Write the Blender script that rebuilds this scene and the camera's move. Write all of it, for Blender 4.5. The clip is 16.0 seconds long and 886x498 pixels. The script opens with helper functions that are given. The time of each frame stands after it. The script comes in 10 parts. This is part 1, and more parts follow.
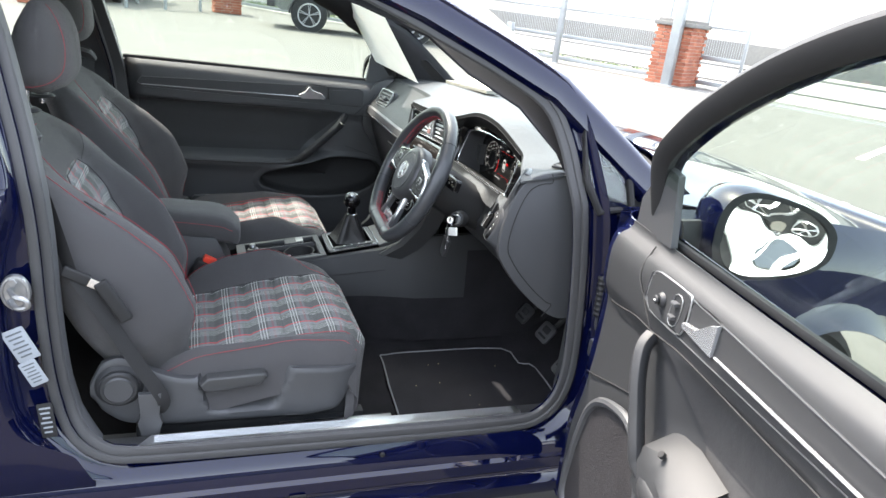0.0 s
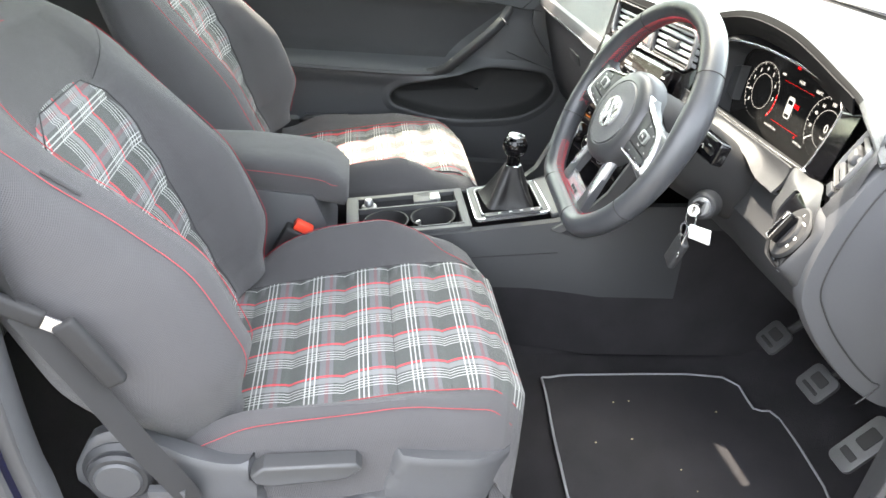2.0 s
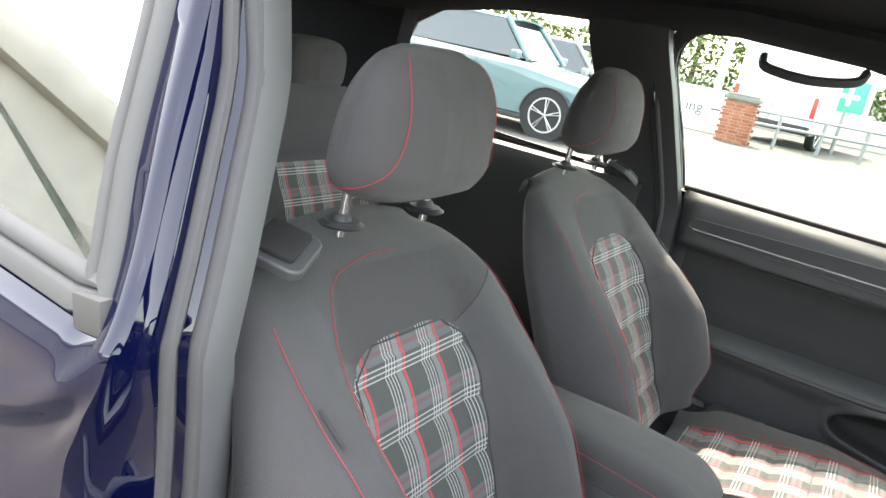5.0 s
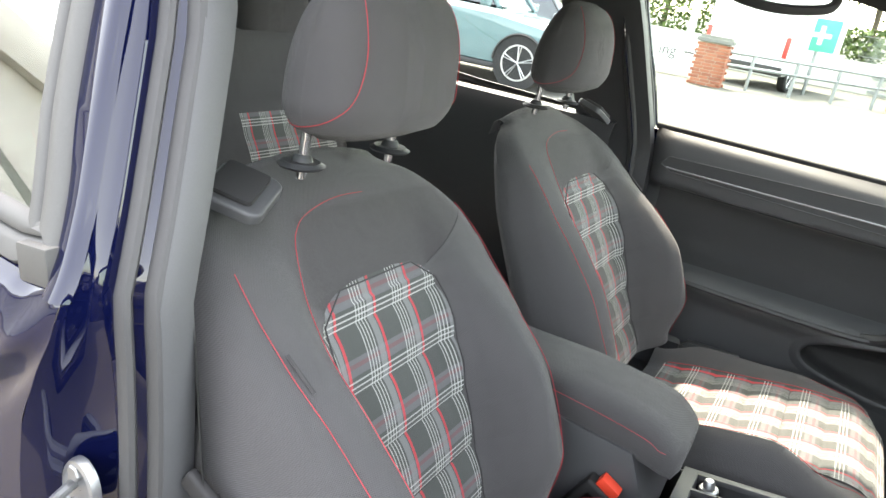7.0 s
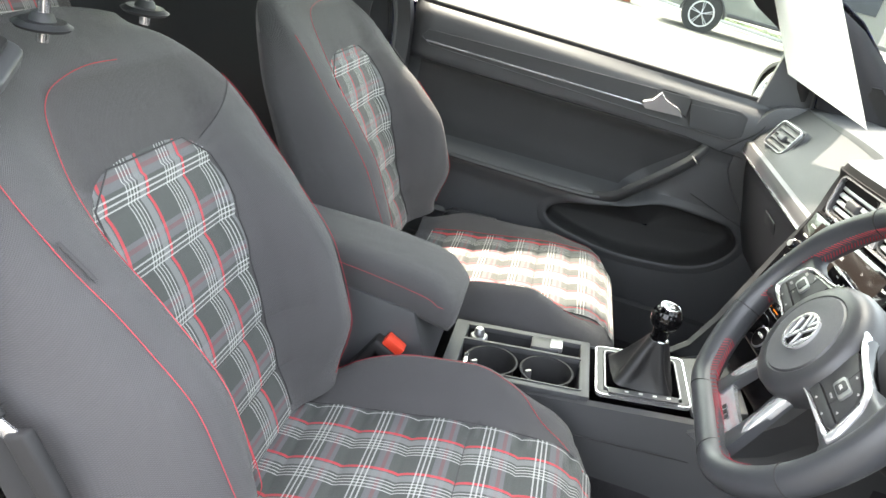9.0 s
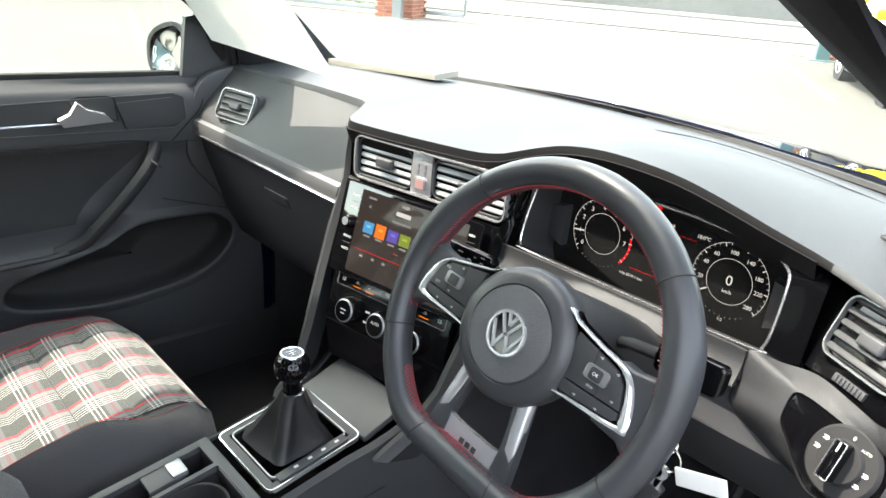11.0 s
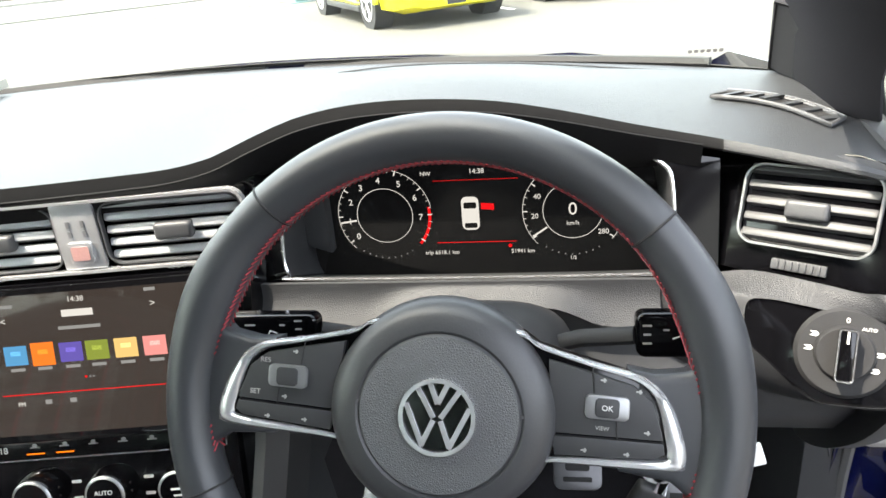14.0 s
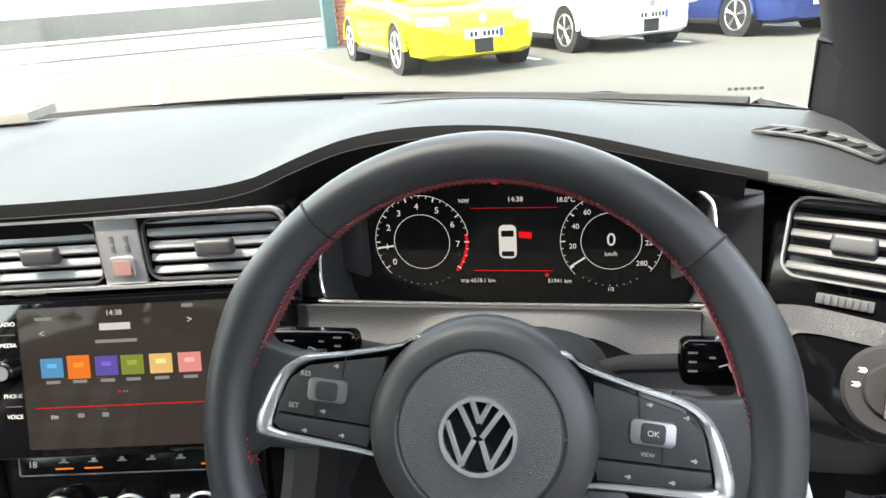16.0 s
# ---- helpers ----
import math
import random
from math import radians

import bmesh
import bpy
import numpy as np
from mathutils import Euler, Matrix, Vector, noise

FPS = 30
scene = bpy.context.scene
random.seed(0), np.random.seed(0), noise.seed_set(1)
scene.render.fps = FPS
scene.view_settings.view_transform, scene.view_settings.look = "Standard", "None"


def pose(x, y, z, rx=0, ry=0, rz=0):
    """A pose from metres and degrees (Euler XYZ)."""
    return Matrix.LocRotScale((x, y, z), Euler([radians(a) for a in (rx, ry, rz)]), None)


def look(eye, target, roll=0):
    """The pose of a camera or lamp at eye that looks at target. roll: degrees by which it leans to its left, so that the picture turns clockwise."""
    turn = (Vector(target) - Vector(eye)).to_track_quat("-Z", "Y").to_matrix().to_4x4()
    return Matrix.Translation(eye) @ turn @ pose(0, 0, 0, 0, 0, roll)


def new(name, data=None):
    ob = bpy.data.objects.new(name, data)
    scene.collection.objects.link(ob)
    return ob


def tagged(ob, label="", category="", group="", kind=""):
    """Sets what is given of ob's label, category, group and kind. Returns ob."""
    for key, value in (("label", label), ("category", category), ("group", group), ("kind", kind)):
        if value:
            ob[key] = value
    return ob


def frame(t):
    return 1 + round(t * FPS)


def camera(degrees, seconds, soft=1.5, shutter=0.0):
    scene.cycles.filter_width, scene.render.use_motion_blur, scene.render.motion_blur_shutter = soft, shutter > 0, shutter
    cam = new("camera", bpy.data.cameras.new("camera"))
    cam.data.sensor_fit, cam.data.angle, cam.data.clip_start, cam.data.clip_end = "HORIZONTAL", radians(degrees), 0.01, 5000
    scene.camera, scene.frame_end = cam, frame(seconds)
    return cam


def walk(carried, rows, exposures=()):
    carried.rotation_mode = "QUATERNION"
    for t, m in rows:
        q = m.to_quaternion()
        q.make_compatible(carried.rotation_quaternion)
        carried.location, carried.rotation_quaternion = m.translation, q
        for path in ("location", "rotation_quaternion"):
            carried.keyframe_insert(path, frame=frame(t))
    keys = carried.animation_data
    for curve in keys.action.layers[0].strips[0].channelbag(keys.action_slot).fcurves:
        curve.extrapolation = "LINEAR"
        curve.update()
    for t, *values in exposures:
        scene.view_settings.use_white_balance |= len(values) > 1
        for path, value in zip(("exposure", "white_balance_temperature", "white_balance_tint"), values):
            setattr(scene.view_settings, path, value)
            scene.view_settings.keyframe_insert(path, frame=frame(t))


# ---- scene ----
cam = camera(63.9, 16.0)
PATH = [
    (0, (-0.505, -2.031, 1.305), (0.171, -0.272, 0.636), 7.3),
    (0.5, (-0.367, -1.937, 1.278), (0.088, -0.144, 0.52), 7.9),
    (1, (-0.375, -1.785, 1.234), (-0.021, -0.017, 0.367), 7.4),
    (1.5, (-0.406, -1.538, 1.208), (0.017, 0.177, 0.268), 8.3),
    (2, (-0.379, -1.317, 1.186), (-0.091, 0.406, 0.213), 6.4),
    (2.5, (-0.335, -1.093, 1.151), (-0.177, 0.573, 0.055), 9.2),
    (3, (-0.347, -1.022, 1.156), (-0.346, 0.722, 0.176), 12.8),
    (3.5, (-0.347, -1.032, 1.166), (-0.804, 0.734, 0.346), 12.9),
    (4, (-0.339, -1.05, 1.173), (-1.073, 0.667, 0.456), 11.7),
    (4.5, (-0.335, -1.078, 1.207), (-1.226, 0.604, 0.593), 12.8),
    (4.7, (-0.305, -1.08, 1.228), (-1.273, 0.573, 0.652), 11.3),
    (6.8, (-0.301, -1.062, 1.213), (-1.219, 0.589, 0.558), 9.6),
    (7, (-0.298, -1.058, 1.207), (-1.176, 0.603, 0.521), 9.9),
    (7.5, (-0.28, -1.066, 1.185), (-1.052, 0.586, 0.363), 11.9),
    (8, (-0.239, -1.103, 1.186), (-0.902, 0.575, 0.323), 13.5),
    (8.2, (-0.245, -1.108, 1.179), (-0.806, 0.6, 0.303), 14.2),
    (10.3, (-0.434, -0.899, 1.207), (0.274, 0.807, 0.44), 9.9),
    (10.5, (-0.421, -0.855, 1.206), (0.471, 0.752, 0.419), 8.9),
    (11, (-0.476, -0.759, 1.218), (0.806, 0.58, 0.469), 4.5),
    (11.5, (-0.445, -0.665, 1.213), (1.108, 0.363, 0.486), 1.1),
    (12, (-0.383, -0.599, 1.195), (1.285, 0.204, 0.437), 0.3),
    (12.5, (-0.334, -0.576, 1.18), (1.451, -0.119, 0.4), 0.7),
    (13, (-0.317, -0.509, 1.156), (1.503, -0.201, 0.387), -0.7),
    (13.5, (-0.336, -0.453, 1.144), (1.473, -0.128, 0.355), -2.4),
    (14, (-0.335, -0.433, 1.15), (1.456, -0.104, 0.323), -5.6),
    (14.5, (-0.349, -0.417, 1.154), (1.431, -0.056, 0.316), -4.4),
    (15, (-0.363, -0.404, 1.158), (1.417, -0.012, 0.334), -4.7),
    (15.5, (-0.36, -0.405, 1.154), (1.456, -0.022, 0.408), -6.0),
    (16, (-0.344, -0.417, 1.135), (1.488, -0.035, 0.43), -4.3),
]
EXPO = [(0, 3.1, 7150, 10), (0.5, 3.5, 7200, 10), (1, 4.02, 7550, 10), (1.5, 4.15, 7700, 10), (2.5, 4.47, 8000, 10), (3, 4.44, 8000, 10), (3.5, 4.14, 8000, 10), (4, 4.06, 8000, 10), (4.5, 3.72, 8000, 10), (7, 3.88, 8100, 10), (7.5, 3.96, 8100, 10), (8.2, 4.06, 8100, 10), (10.3, 3.72, 7500, 10), (11, 3.34, 7450, 10), (11.5, 3.13, 7550, 10), (13, 3.1, 7550, 10), (13.5, 3.44, 7550, 10), (14.5, 3.45, 7550, 10), (15.3, 3.32, 7550, 10), (16, 3.14, 7550, 10)]
walk(cam, [(t, look(eye, target, roll)) for t, eye, target, roll in PATH], EXPO)

# ---- light ----
SUN_AZ, SUN_EL = 121.5, 60.0
world = bpy.data.worlds.new("sky")
scene.world = world
world.use_nodes = True
wn = world.node_tree
sky = wn.nodes.new("ShaderNodeTexSky")
sky.sky_type, sky.sun_disc = "NISHITA", False
sky.sun_elevation, sky.sun_rotation = radians(SUN_EL), radians(90 - SUN_AZ)
sky.air_density, sky.dust_density = 1.0, 2.0
haze = wn.nodes.new("ShaderNodeHueSaturation")
haze.inputs["Saturation"].default_value = 0.6
wn.links.new(sky.outputs[0], haze.inputs["Color"])
wn.links.new(haze.outputs[0], wn.nodes["Background"].inputs[0])
wn.nodes["Background"].inputs[1].default_value = 0.20
sun = new("sun", bpy.data.lights.new("sun", "SUN"))
sun.data.energy, sun.data.angle, sun.data.color = 1.35, radians(0.53), (1.0, 0.985, 0.965)
sd = Vector((math.cos(radians(SUN_AZ)) * math.cos(radians(SUN_EL)), math.sin(radians(SUN_AZ)) * math.cos(radians(SUN_EL)), math.sin(radians(SUN_EL))))
sun.matrix_world = look(sd * 30, (0, 0, 0))


# ---- materials ----
def rgb(h):
    c = [int(h[i:i + 2], 16) / 255 for i in (0, 2, 4)]
    return tuple(v / 12.92 if v <= 0.04045 else ((v + 0.055) / 1.055) ** 2.4 for v in c)


class Nodes:
    """Short hand for building a node tree."""

    def __init__(self, name):
        self.m = bpy.data.materials.new(name)
        self.m.use_nodes = True
        self.t = self.m.node_tree
        self.b = self.t.nodes["Principled BSDF"]
        self.out = self.t.nodes["Material Output"]

    def add(self, kind, operation="", blend_type="", feature=""):
        n = self.t.nodes.new("ShaderNode" + kind)
        if operation:
            n.operation = operation
        if blend_type:
            n.blend_type = blend_type
        if feature:
            n.feature = feature
        return n

    def put(self, sock, v):
        if isinstance(v, bpy.types.NodeSocket):
            self.t.links.new(v, sock)
        elif isinstance(v, (tuple, list)) and len(v) == 3 and sock.type == "RGBA":
            sock.default_value = (*v, 1)
        else:
            sock.default_value = v

    def math(self, op, a, b=0.0, c=0.0):
        n = self.add("Math", operation=op)
        for s, v in zip(n.inputs, (a, b, c)):
            self.put(s, v)
        return n.outputs[0]

    def mix(self, f, a, b, blend="MIX"):
        n = self.add("MixRGB", blend_type=blend)
        for s, v in zip(n.inputs, (f, a, b)):
            self.put(s, v)
        return n.outputs[0]

    def noise(self, scale, detail=3, coord="Object", dims=None):
        tc = self.add("TexCoord")
        n = self.add("TexNoise")
        vec = tc.outputs[coord]
        if dims:
            mp = self.add("Mapping")
            mp.inputs["Scale"].default_value = dims
            self.put(mp.inputs[0], vec)
            vec = mp.outputs[0]
        self.put(n.inputs["Vector"], vec)
        n.inputs["Scale"].default_value, n.inputs["Detail"].default_value = scale, detail
        return n.outputs[0]

    def voronoi(self, scale, coord="Object", feature="F1"):
        tc = self.add("TexCoord")
        n = self.add("TexVoronoi", feature=feature)
        self.put(n.inputs["Vector"], tc.outputs[coord])
        n.inputs["Scale"].default_value = scale
        return n.outputs["Distance"]

    def bump(self, height, strength=0.3, distance=0.001, under=None):
        n = self.add("Bump")
        n.inputs["Strength"].default_value, n.inputs["Distance"].default_value = strength, distance
        self.put(n.inputs["Height"], height)
        if under is not None:
            self.put(n.inputs["Normal"], under)
        return n.outputs[0]

    def set(self, **kw):
        for k, v in kw.items():
            self.put(self.b.inputs[k.replace("_", " ")], v)
        return self


def plain(name, col, rough=0.5, metal=0.0, var=0.12, scale=9.0, grain=600.0, bump=0.15, depth=0.0004, coat=0.0, spec=0.5):
    """A surface with stains at one scale, grain at another, and a fine relief."""
    n = Nodes(name)
    col = rgb(col) if isinstance(col, str) else col
    big, small = n.noise(scale), n.noise(grain, 2)
    f = n.math("MULTIPLY", n.math("ADD", big, small), 0.5)
    lo, hi = tuple(c * (1 - var) for c in col), tuple(min(1, c * (1 + var)) for c in col)
    ramp = n.math("SMOOTH_MIN", n.math("MULTIPLY_ADD", f, 2.4, -0.7), 1.0, 0.1)
    c = n.mix(ramp, lo, hi)
    n.set(Base_Color=c, Metallic=metal, Coat_Weight=coat, Coat_Roughness=0.04, Specular_IOR_Level=spec)
    n.set(Roughness=n.math("MULTIPLY_ADD", big, 0.16 * rough, rough * 0.92))
    if bump:
        n.set(Normal=n.bump(small, bump, depth))
    return n.m


def leather(name, col, rough=0.5, scale=900.0, strength=0.35, var=0.1, depth=0.0006):
    n = Nodes(name)
    col = rgb(col) if isinstance(col, str) else col
    v = n.voronoi(scale, feature="DISTANCE_TO_EDGE")
    big = n.noise(7)
    n.set(Base_Color=n.mix(big, tuple(c * (1 - var) for c in col), tuple(c * (1 + var) for c in col)))
    n.set(Roughness=n.math("MULTIPLY_ADD", big, 0.12, rough - 0.05), Normal=n.bump(n.math("ADD", v, n.math("MULTIPLY", n.noise(1500), 0.2)), strength, depth))
    return n.m


def fabric(name, col, scale=1300.0, yoke=""):
    """Woven cloth: a fine crossed thread relief and a soft sheen; a backrest has a darker knitted yoke above its checked field."""
    n = Nodes(name)
    col = rgb(col) if isinstance(col, str) else col
    tc = n.add("TexCoord")
    sep = n.add("SeparateXYZ")
    n.put(sep.inputs[0], tc.outputs["UV"])
    a = n.math("SINE", n.math("MULTIPLY", sep.outputs[0], scale * 2.2))
    b = n.math("SINE", n.math("MULTIPLY", sep.outputs[1], scale * 2.2))
    weave = n.math("MULTIPLY", a, b)
    big = n.noise(6)
    c = n.mix(big, tuple(v * 0.86 for v in col), tuple(v * 1.12 for v in col))
    if yoke:
        x, y = sep.outputs[0], n.math("SUBTRACT", sep.outputs[1], 0.02)
        soft = lambda v: n.math("MAXIMUM", 0.0, n.math("MINIMUM", 1.0, n.math("MULTIPLY", v, 160.0)))
        m = n.math("MULTIPLY", soft(n.math("SUBTRACT", n.math("MULTIPLY_ADD", y, 2.3, -0.830), n.math("ABSOLUTE", x))), soft(n.math("ADD", x, n.math("MULTIPLY_ADD", y, -0.55, 0.365))))
        m = n.math("MULTIPLY", m, soft(n.math("SUBTRACT", 0.506, y)))
        c = n.mix(m, c, rgb(yoke))
    c = n.mix(n.math("MULTIPLY_ADD", weave, 0.26, 0.3), c, tuple(v * 0.45 for v in col))
    n.set(Base_Color=c, Roughness=0.92, Sheen_Weight=0.12, Sheen_Roughness=0.5, Specular_IOR_Level=0.2)
    n.set(Normal=n.bump(n.math("ADD", n.math("ADD", weave, n.noise(500)), n.math("MULTIPLY", n.noise(22, 4), 9.0)), 0.5, 0.0005))
    return n.m


def plaid(name):
    """Checked cloth: grey ground, bands, groups of fine white lines and single red lines, in metres along the UVs."""
    n = Nodes(name)
    tc = n.add("TexCoord")
    sep = n.add("SeparateXYZ")
    n.put(sep.inputs[0], tc.outputs["UV"])
    P = 0.0755

    def lines(v, at, eps):
        total = None
        for c in at:
            k = n.math("COMPARE", v, c, eps)
            total = k if total is None else n.math("MAXIMUM", total, k)
        return total

    u = n.math("FRACT", n.math("DIVIDE", sep.outputs[0], P))
    v = n.math("FRACT", n.math("DIVIDE", sep.outputs[1], P))
    thread = n.math("MULTIPLY_ADD", n.math("SINE", n.math("MULTIPLY", n.math("ADD", sep.outputs[0], sep.outputs[1]), 5200.0)), 0.5, 0.5)
    ground, band, white, red = rgb("454846"), rgb("7b7c7d"), rgb("c2c3bf"), rgb("c83a44")
    dull = rgb("6b4a4c")
    col = n.mix(lines(v, (0.68,), 0.13), ground, rgb("5c5d5f"))
    col = n.mix(n.math("MULTIPLY", lines(v, (0.70,), 0.035), 0.75), col, dull)
    col = n.mix(n.math("MULTIPLY", lines(u, (0.64,), 0.075), 0.7), col, band)
    col = n.mix(n.math("MULTIPLY", lines(u, (0.77,), 0.030), 0.72), col, red)
    col = n.mix(n.math("MULTIPLY", lines(v, (0.30, 0.385, 0.47), 0.014), 0.55), col, white)
    col = n.mix(n.math("MULTIPLY", lines(u, (0.28, 0.355, 0.43, 0.505), 0.012), 0.55), col, white)
    col = n.mix(n.math("MULTIPLY", thread, 0.28), col, rgb("2a2b2c"))
    n.set(Base_Color=col, Roughness=0.9, Sheen_Weight=0.15, Specular_IOR_Level=0.2)
    n.set(Normal=n.bump(n.math("ADD", thread, n.noise(600)), 0.3, 0.0004))
    return n.m


def glass(name, tint=(0.92, 0.96, 0.94), ior=1.45, gain=1.0):
    n = Nodes(name)
    tr, gl, fr, mx = n.add("BsdfTransparent"), n.add("BsdfGlossy"), n.add("LayerWeight"), n.add("MixShader")
    n.put(tr.inputs[0], tint)
    gl.inputs["Roughness"].default_value = 0.0
    base = ((ior - 1) / (ior + 1)) ** 2
    n.put(mx.inputs[0], n.math("MULTIPLY_ADD", n.math("POWER", fr.outputs["Facing"], 5.0), gain * (1 - base) * 0.5, base * gain))
    n.t.links.new(tr.outputs[0], mx.inputs[1])
    n.t.links.new(gl.outputs[0], mx.inputs[2])
    n.t.links.new(mx.outputs[0], n.out.inputs[0])
    return n.m


def glow(name, col, strength, rough=0.18, spec=0.1):
    n = Nodes(name)
    col = rgb(col) if isinstance(col, str) else col
    n.set(Base_Color=(0.002, 0.002, 0.002), Emission_Color=col, Emission_Strength=strength, Roughness=rough, Specular_IOR_Level=spec)
    return n.m


def car_paint(name, col, flake=0.25):
    n = Nodes(name)
    col = rgb(col) if isinstance(col, str) else col
    sp = n.noise(2600, 1)
    n.set(Base_Color=n.mix(sp, tuple(c * (1 - flake) for c in col), tuple(min(1, c * (1 + flake)) for c in col)))
    n.set(Metallic=0.0, Roughness=0.5, Coat_Weight=1.0, Coat_Roughness=0.02, Specular_IOR_Level=0.0)
    n.set(Coat_Normal=n.bump(n.noise(60, 2), 0.03, 0.0005))
    return n.m


def concrete(name, a, b, scale=1.3, crack=False):
    n = Nodes(name)
    big, mid, fine = n.noise(0.35, 5), n.noise(scale * 3, 6), n.noise(180, 3)
    f = n.math("MULTIPLY_ADD", mid, 0.5, n.math("MULTIPLY", big, 0.5))
    c = n.mix(n.math("MULTIPLY_ADD", f, 2.2, -0.6), rgb(a), rgb(b))
    c = n.mix(n.math("MULTIPLY", fine, 0.35), c, tuple(v * 0.5 for v in rgb(a)))
    n.set(Base_Color=c, Roughness=0.9, Normal=n.bump(n.math("ADD", fine, mid), 0.5, 0.004))
    return n.m


M = {}
M["paint"] = car_paint("blue_metallic_paint", (0.0014, 0.0026, 0.019))
M["cloth"] = fabric("charcoal_cloth", "4c4b4c")
M["cloth_d"] = fabric("dark_cloth", "403f40")
M["plaid"] = plaid("checked_cloth")
M["stitch"] = plain("red_thread", "9a3039", 0.8, var=0.2, grain=3000)
M["stitch_k"] = plain("grey_thread", "77787a", 0.8, var=0.2, grain=3000)
M["plastic"] = leather("black_grained_plastic", "2a2b2d", 0.55, 1100, 0.25)
# lighter copy of the black grained plastic, brightening the passenger door by colour
M["lining"] = leather("door_lining_lightened", "3a3b3d", 0.55, 1100, 0.25)
M["plastic_s"] = plain("satin_grey_plastic", "404143", 0.5, var=0.08, bump=0.2)
M["dash"] = leather("soft_dash_skin", "2f3133", 0.50, 620, 0.6, 0.18, 0.0011)
M["panel"] = leather("grained_grey_panel", "2a2b2d", 0.55, 620, 0.55, 0.14, 0.0011)
M["rubber"] = plain("grey_rubber", "3e3e3f", 0.7, var=0.1, grain=900, bump=0.3)
# lit copy of the rear pillar's plastic, for the open driver's side
M["trim_l"] = plain("grey_trim_lit", "48494b", 0.55, var=0.08, grain=700, bump=0.3)
M["rubber_w"] = plain("weathered_grey_rubber", "464645", 0.6, var=0.12, grain=900, bump=0.3)
M["rubber_k"] = plain("black_rubber", "1c1c1d", 0.75, var=0.15, grain=900, bump=0.3)
M["gloss"] = plain("piano_black", (0.0025, 0.0025, 0.003), 0.10, var=0.1, bump=0.0, coat=0.0, spec=0.4)
M["chrome"] = plain("chrome", (0.82, 0.83, 0.84), 0.14, 0.92, var=0.04, bump=0.0)
M["satin"] = plain("satin_silver", (0.32, 0.325, 0.33), 0.36, 0.8, var=0.05, bump=0.05)
M["steel"] = plain("brushed_steel", (0.68, 0.69, 0.70), 0.32, 1.0, var=0.1, grain=250, bump=0.1)
M["wheel"] = leather("black_wheel_leather", "323437", 0.38, 1400, 0.16)
M["decor"] = plain("satin_grey_decor", (0.20, 0.20, 0.205), 0.34, 0.6, var=0.06, bump=0.05)
M["gaiter"] = leather("black_gaiter_leather", "1e1e1f", 0.45, 900, 0.5, 0.12)
M["pedal"] = plain("dull_brushed_metal", (0.12, 0.12, 0.125), 0.45, 0.8, var=0.1)
# one slat plastic in two tones: lightened against shade, darkened against sun
M["slat_c"] = plain("vent_slat_lit", "a9abad", 0.4, 0.3, var=0.06, bump=0.05)
M["slat"] = plain("satin_vent_slat", "3a3b3c", 0.45, 0.1, var=0.06, bump=0.05)
M["airbag"] = leather("dotted_airbag_cover", "4d4e50", 0.55, 640, 0.7, 0.12, 0.0011)
M["hub"] = plain("grey_hub_plastic", "333436", 0.42, var=0.1, bump=0.2)
M["carpet"] = plain("black_carpet", "2c2b2d", 0.95, var=0.35, scale=14, grain=900, bump=0.9, depth=0.003, spec=0.1)
M["mat"] = plain("dark_mat_carpet", "343335", 0.95, var=0.3, scale=10, grain=1100, bump=0.9, depth=0.003, spec=0.1)
M["headliner"] = plain("black_headliner", "2e2e31", 0.95, var=0.1, grain=900, bump=0.4, spec=0.1)
M["glass"] = glass("clear_glass", (0.93, 0.97, 0.95), 1.45, 1.0)
M["glass_side"] = glass("side_glass", (0.86, 0.92, 0.88), 1.5, 1.3)
M["glass_dark"] = glass("tinted_glass", (0.55, 0.63, 0.60), 1.6, 5.5)
M["mirror"] = plain("mirror", (0.9, 0.9, 0.9), 0.01, 1.0, var=0.0, bump=0.0)
M["red"] = plain("red_button_plastic", "e0442e", 0.45, var=0.05)
M["white_pl"] = plain("white_plastic", "d9dad6", 0.4, var=0.05)
M["paper"] = plain("white_paper", "e8e6dc", 0.9, var=0.04, grain=200, bump=0.05)
M["faint"] = plain("faint_print", "c9c8c2", 0.9, var=0.1)
M["cloth_b"] = fabric("backrest_cloth", "4c4b4c", 1300.0, "413f40")
M["cloth_k"] = fabric("black_door_cloth", "3a3a3b")
M["ink"] = plain("grey_ink", "5a5a5c", 0.9, var=0.1)
M["faint_ink"] = plain("faint_label_ink", "565b60", 0.8, var=0.1)
M["print"] = plain("white_print", "cfcfcb", 0.6, var=0.03)
M["print_d"] = plain("dull_white_print", "9a9a97", 0.6, var=0.05)
M["sticker"] = plain("white_label", "8e949a", 0.5, var=0.08)
M["lcd"] = glow("black_display", (0.010, 0.011, 0.013), 0.03, 0.12, 0.25)
# brown in the display's glow stands in for the cabin mirrored by its glass
M["lcd_s"] = glow("touch_display_reflection", (0.030, 0.024, 0.022), 0.16, 0.05, 1.0)
M["screen"] = plain("coated_screen_glass", (0.003, 0.003, 0.0035), 0.05, var=0.1, bump=0.0, spec=1.0)
# black of the hood lining, also painted on the pad's lip as shade
M["hood_k"] = plain("black_hood_lip_shade", (0.006, 0.006, 0.0065), 0.7, var=0.2, grain=900, bump=0.2, spec=0.12)
M["lcd_w"] = glow("display_white", "e6e8ea", 0.095)
M["lcd_g"] = glow("display_grey", "8d9094", 0.11)
M["lcd_r"] = glow("display_red", "ff1620", 0.10)
M["silver"] = plain("bright_satin_silver", (0.62, 0.63, 0.64), 0.26, 0.72, var=0.05, bump=0.03)
M["amber"] = glow("amber_light", "ff8420", 0.14)


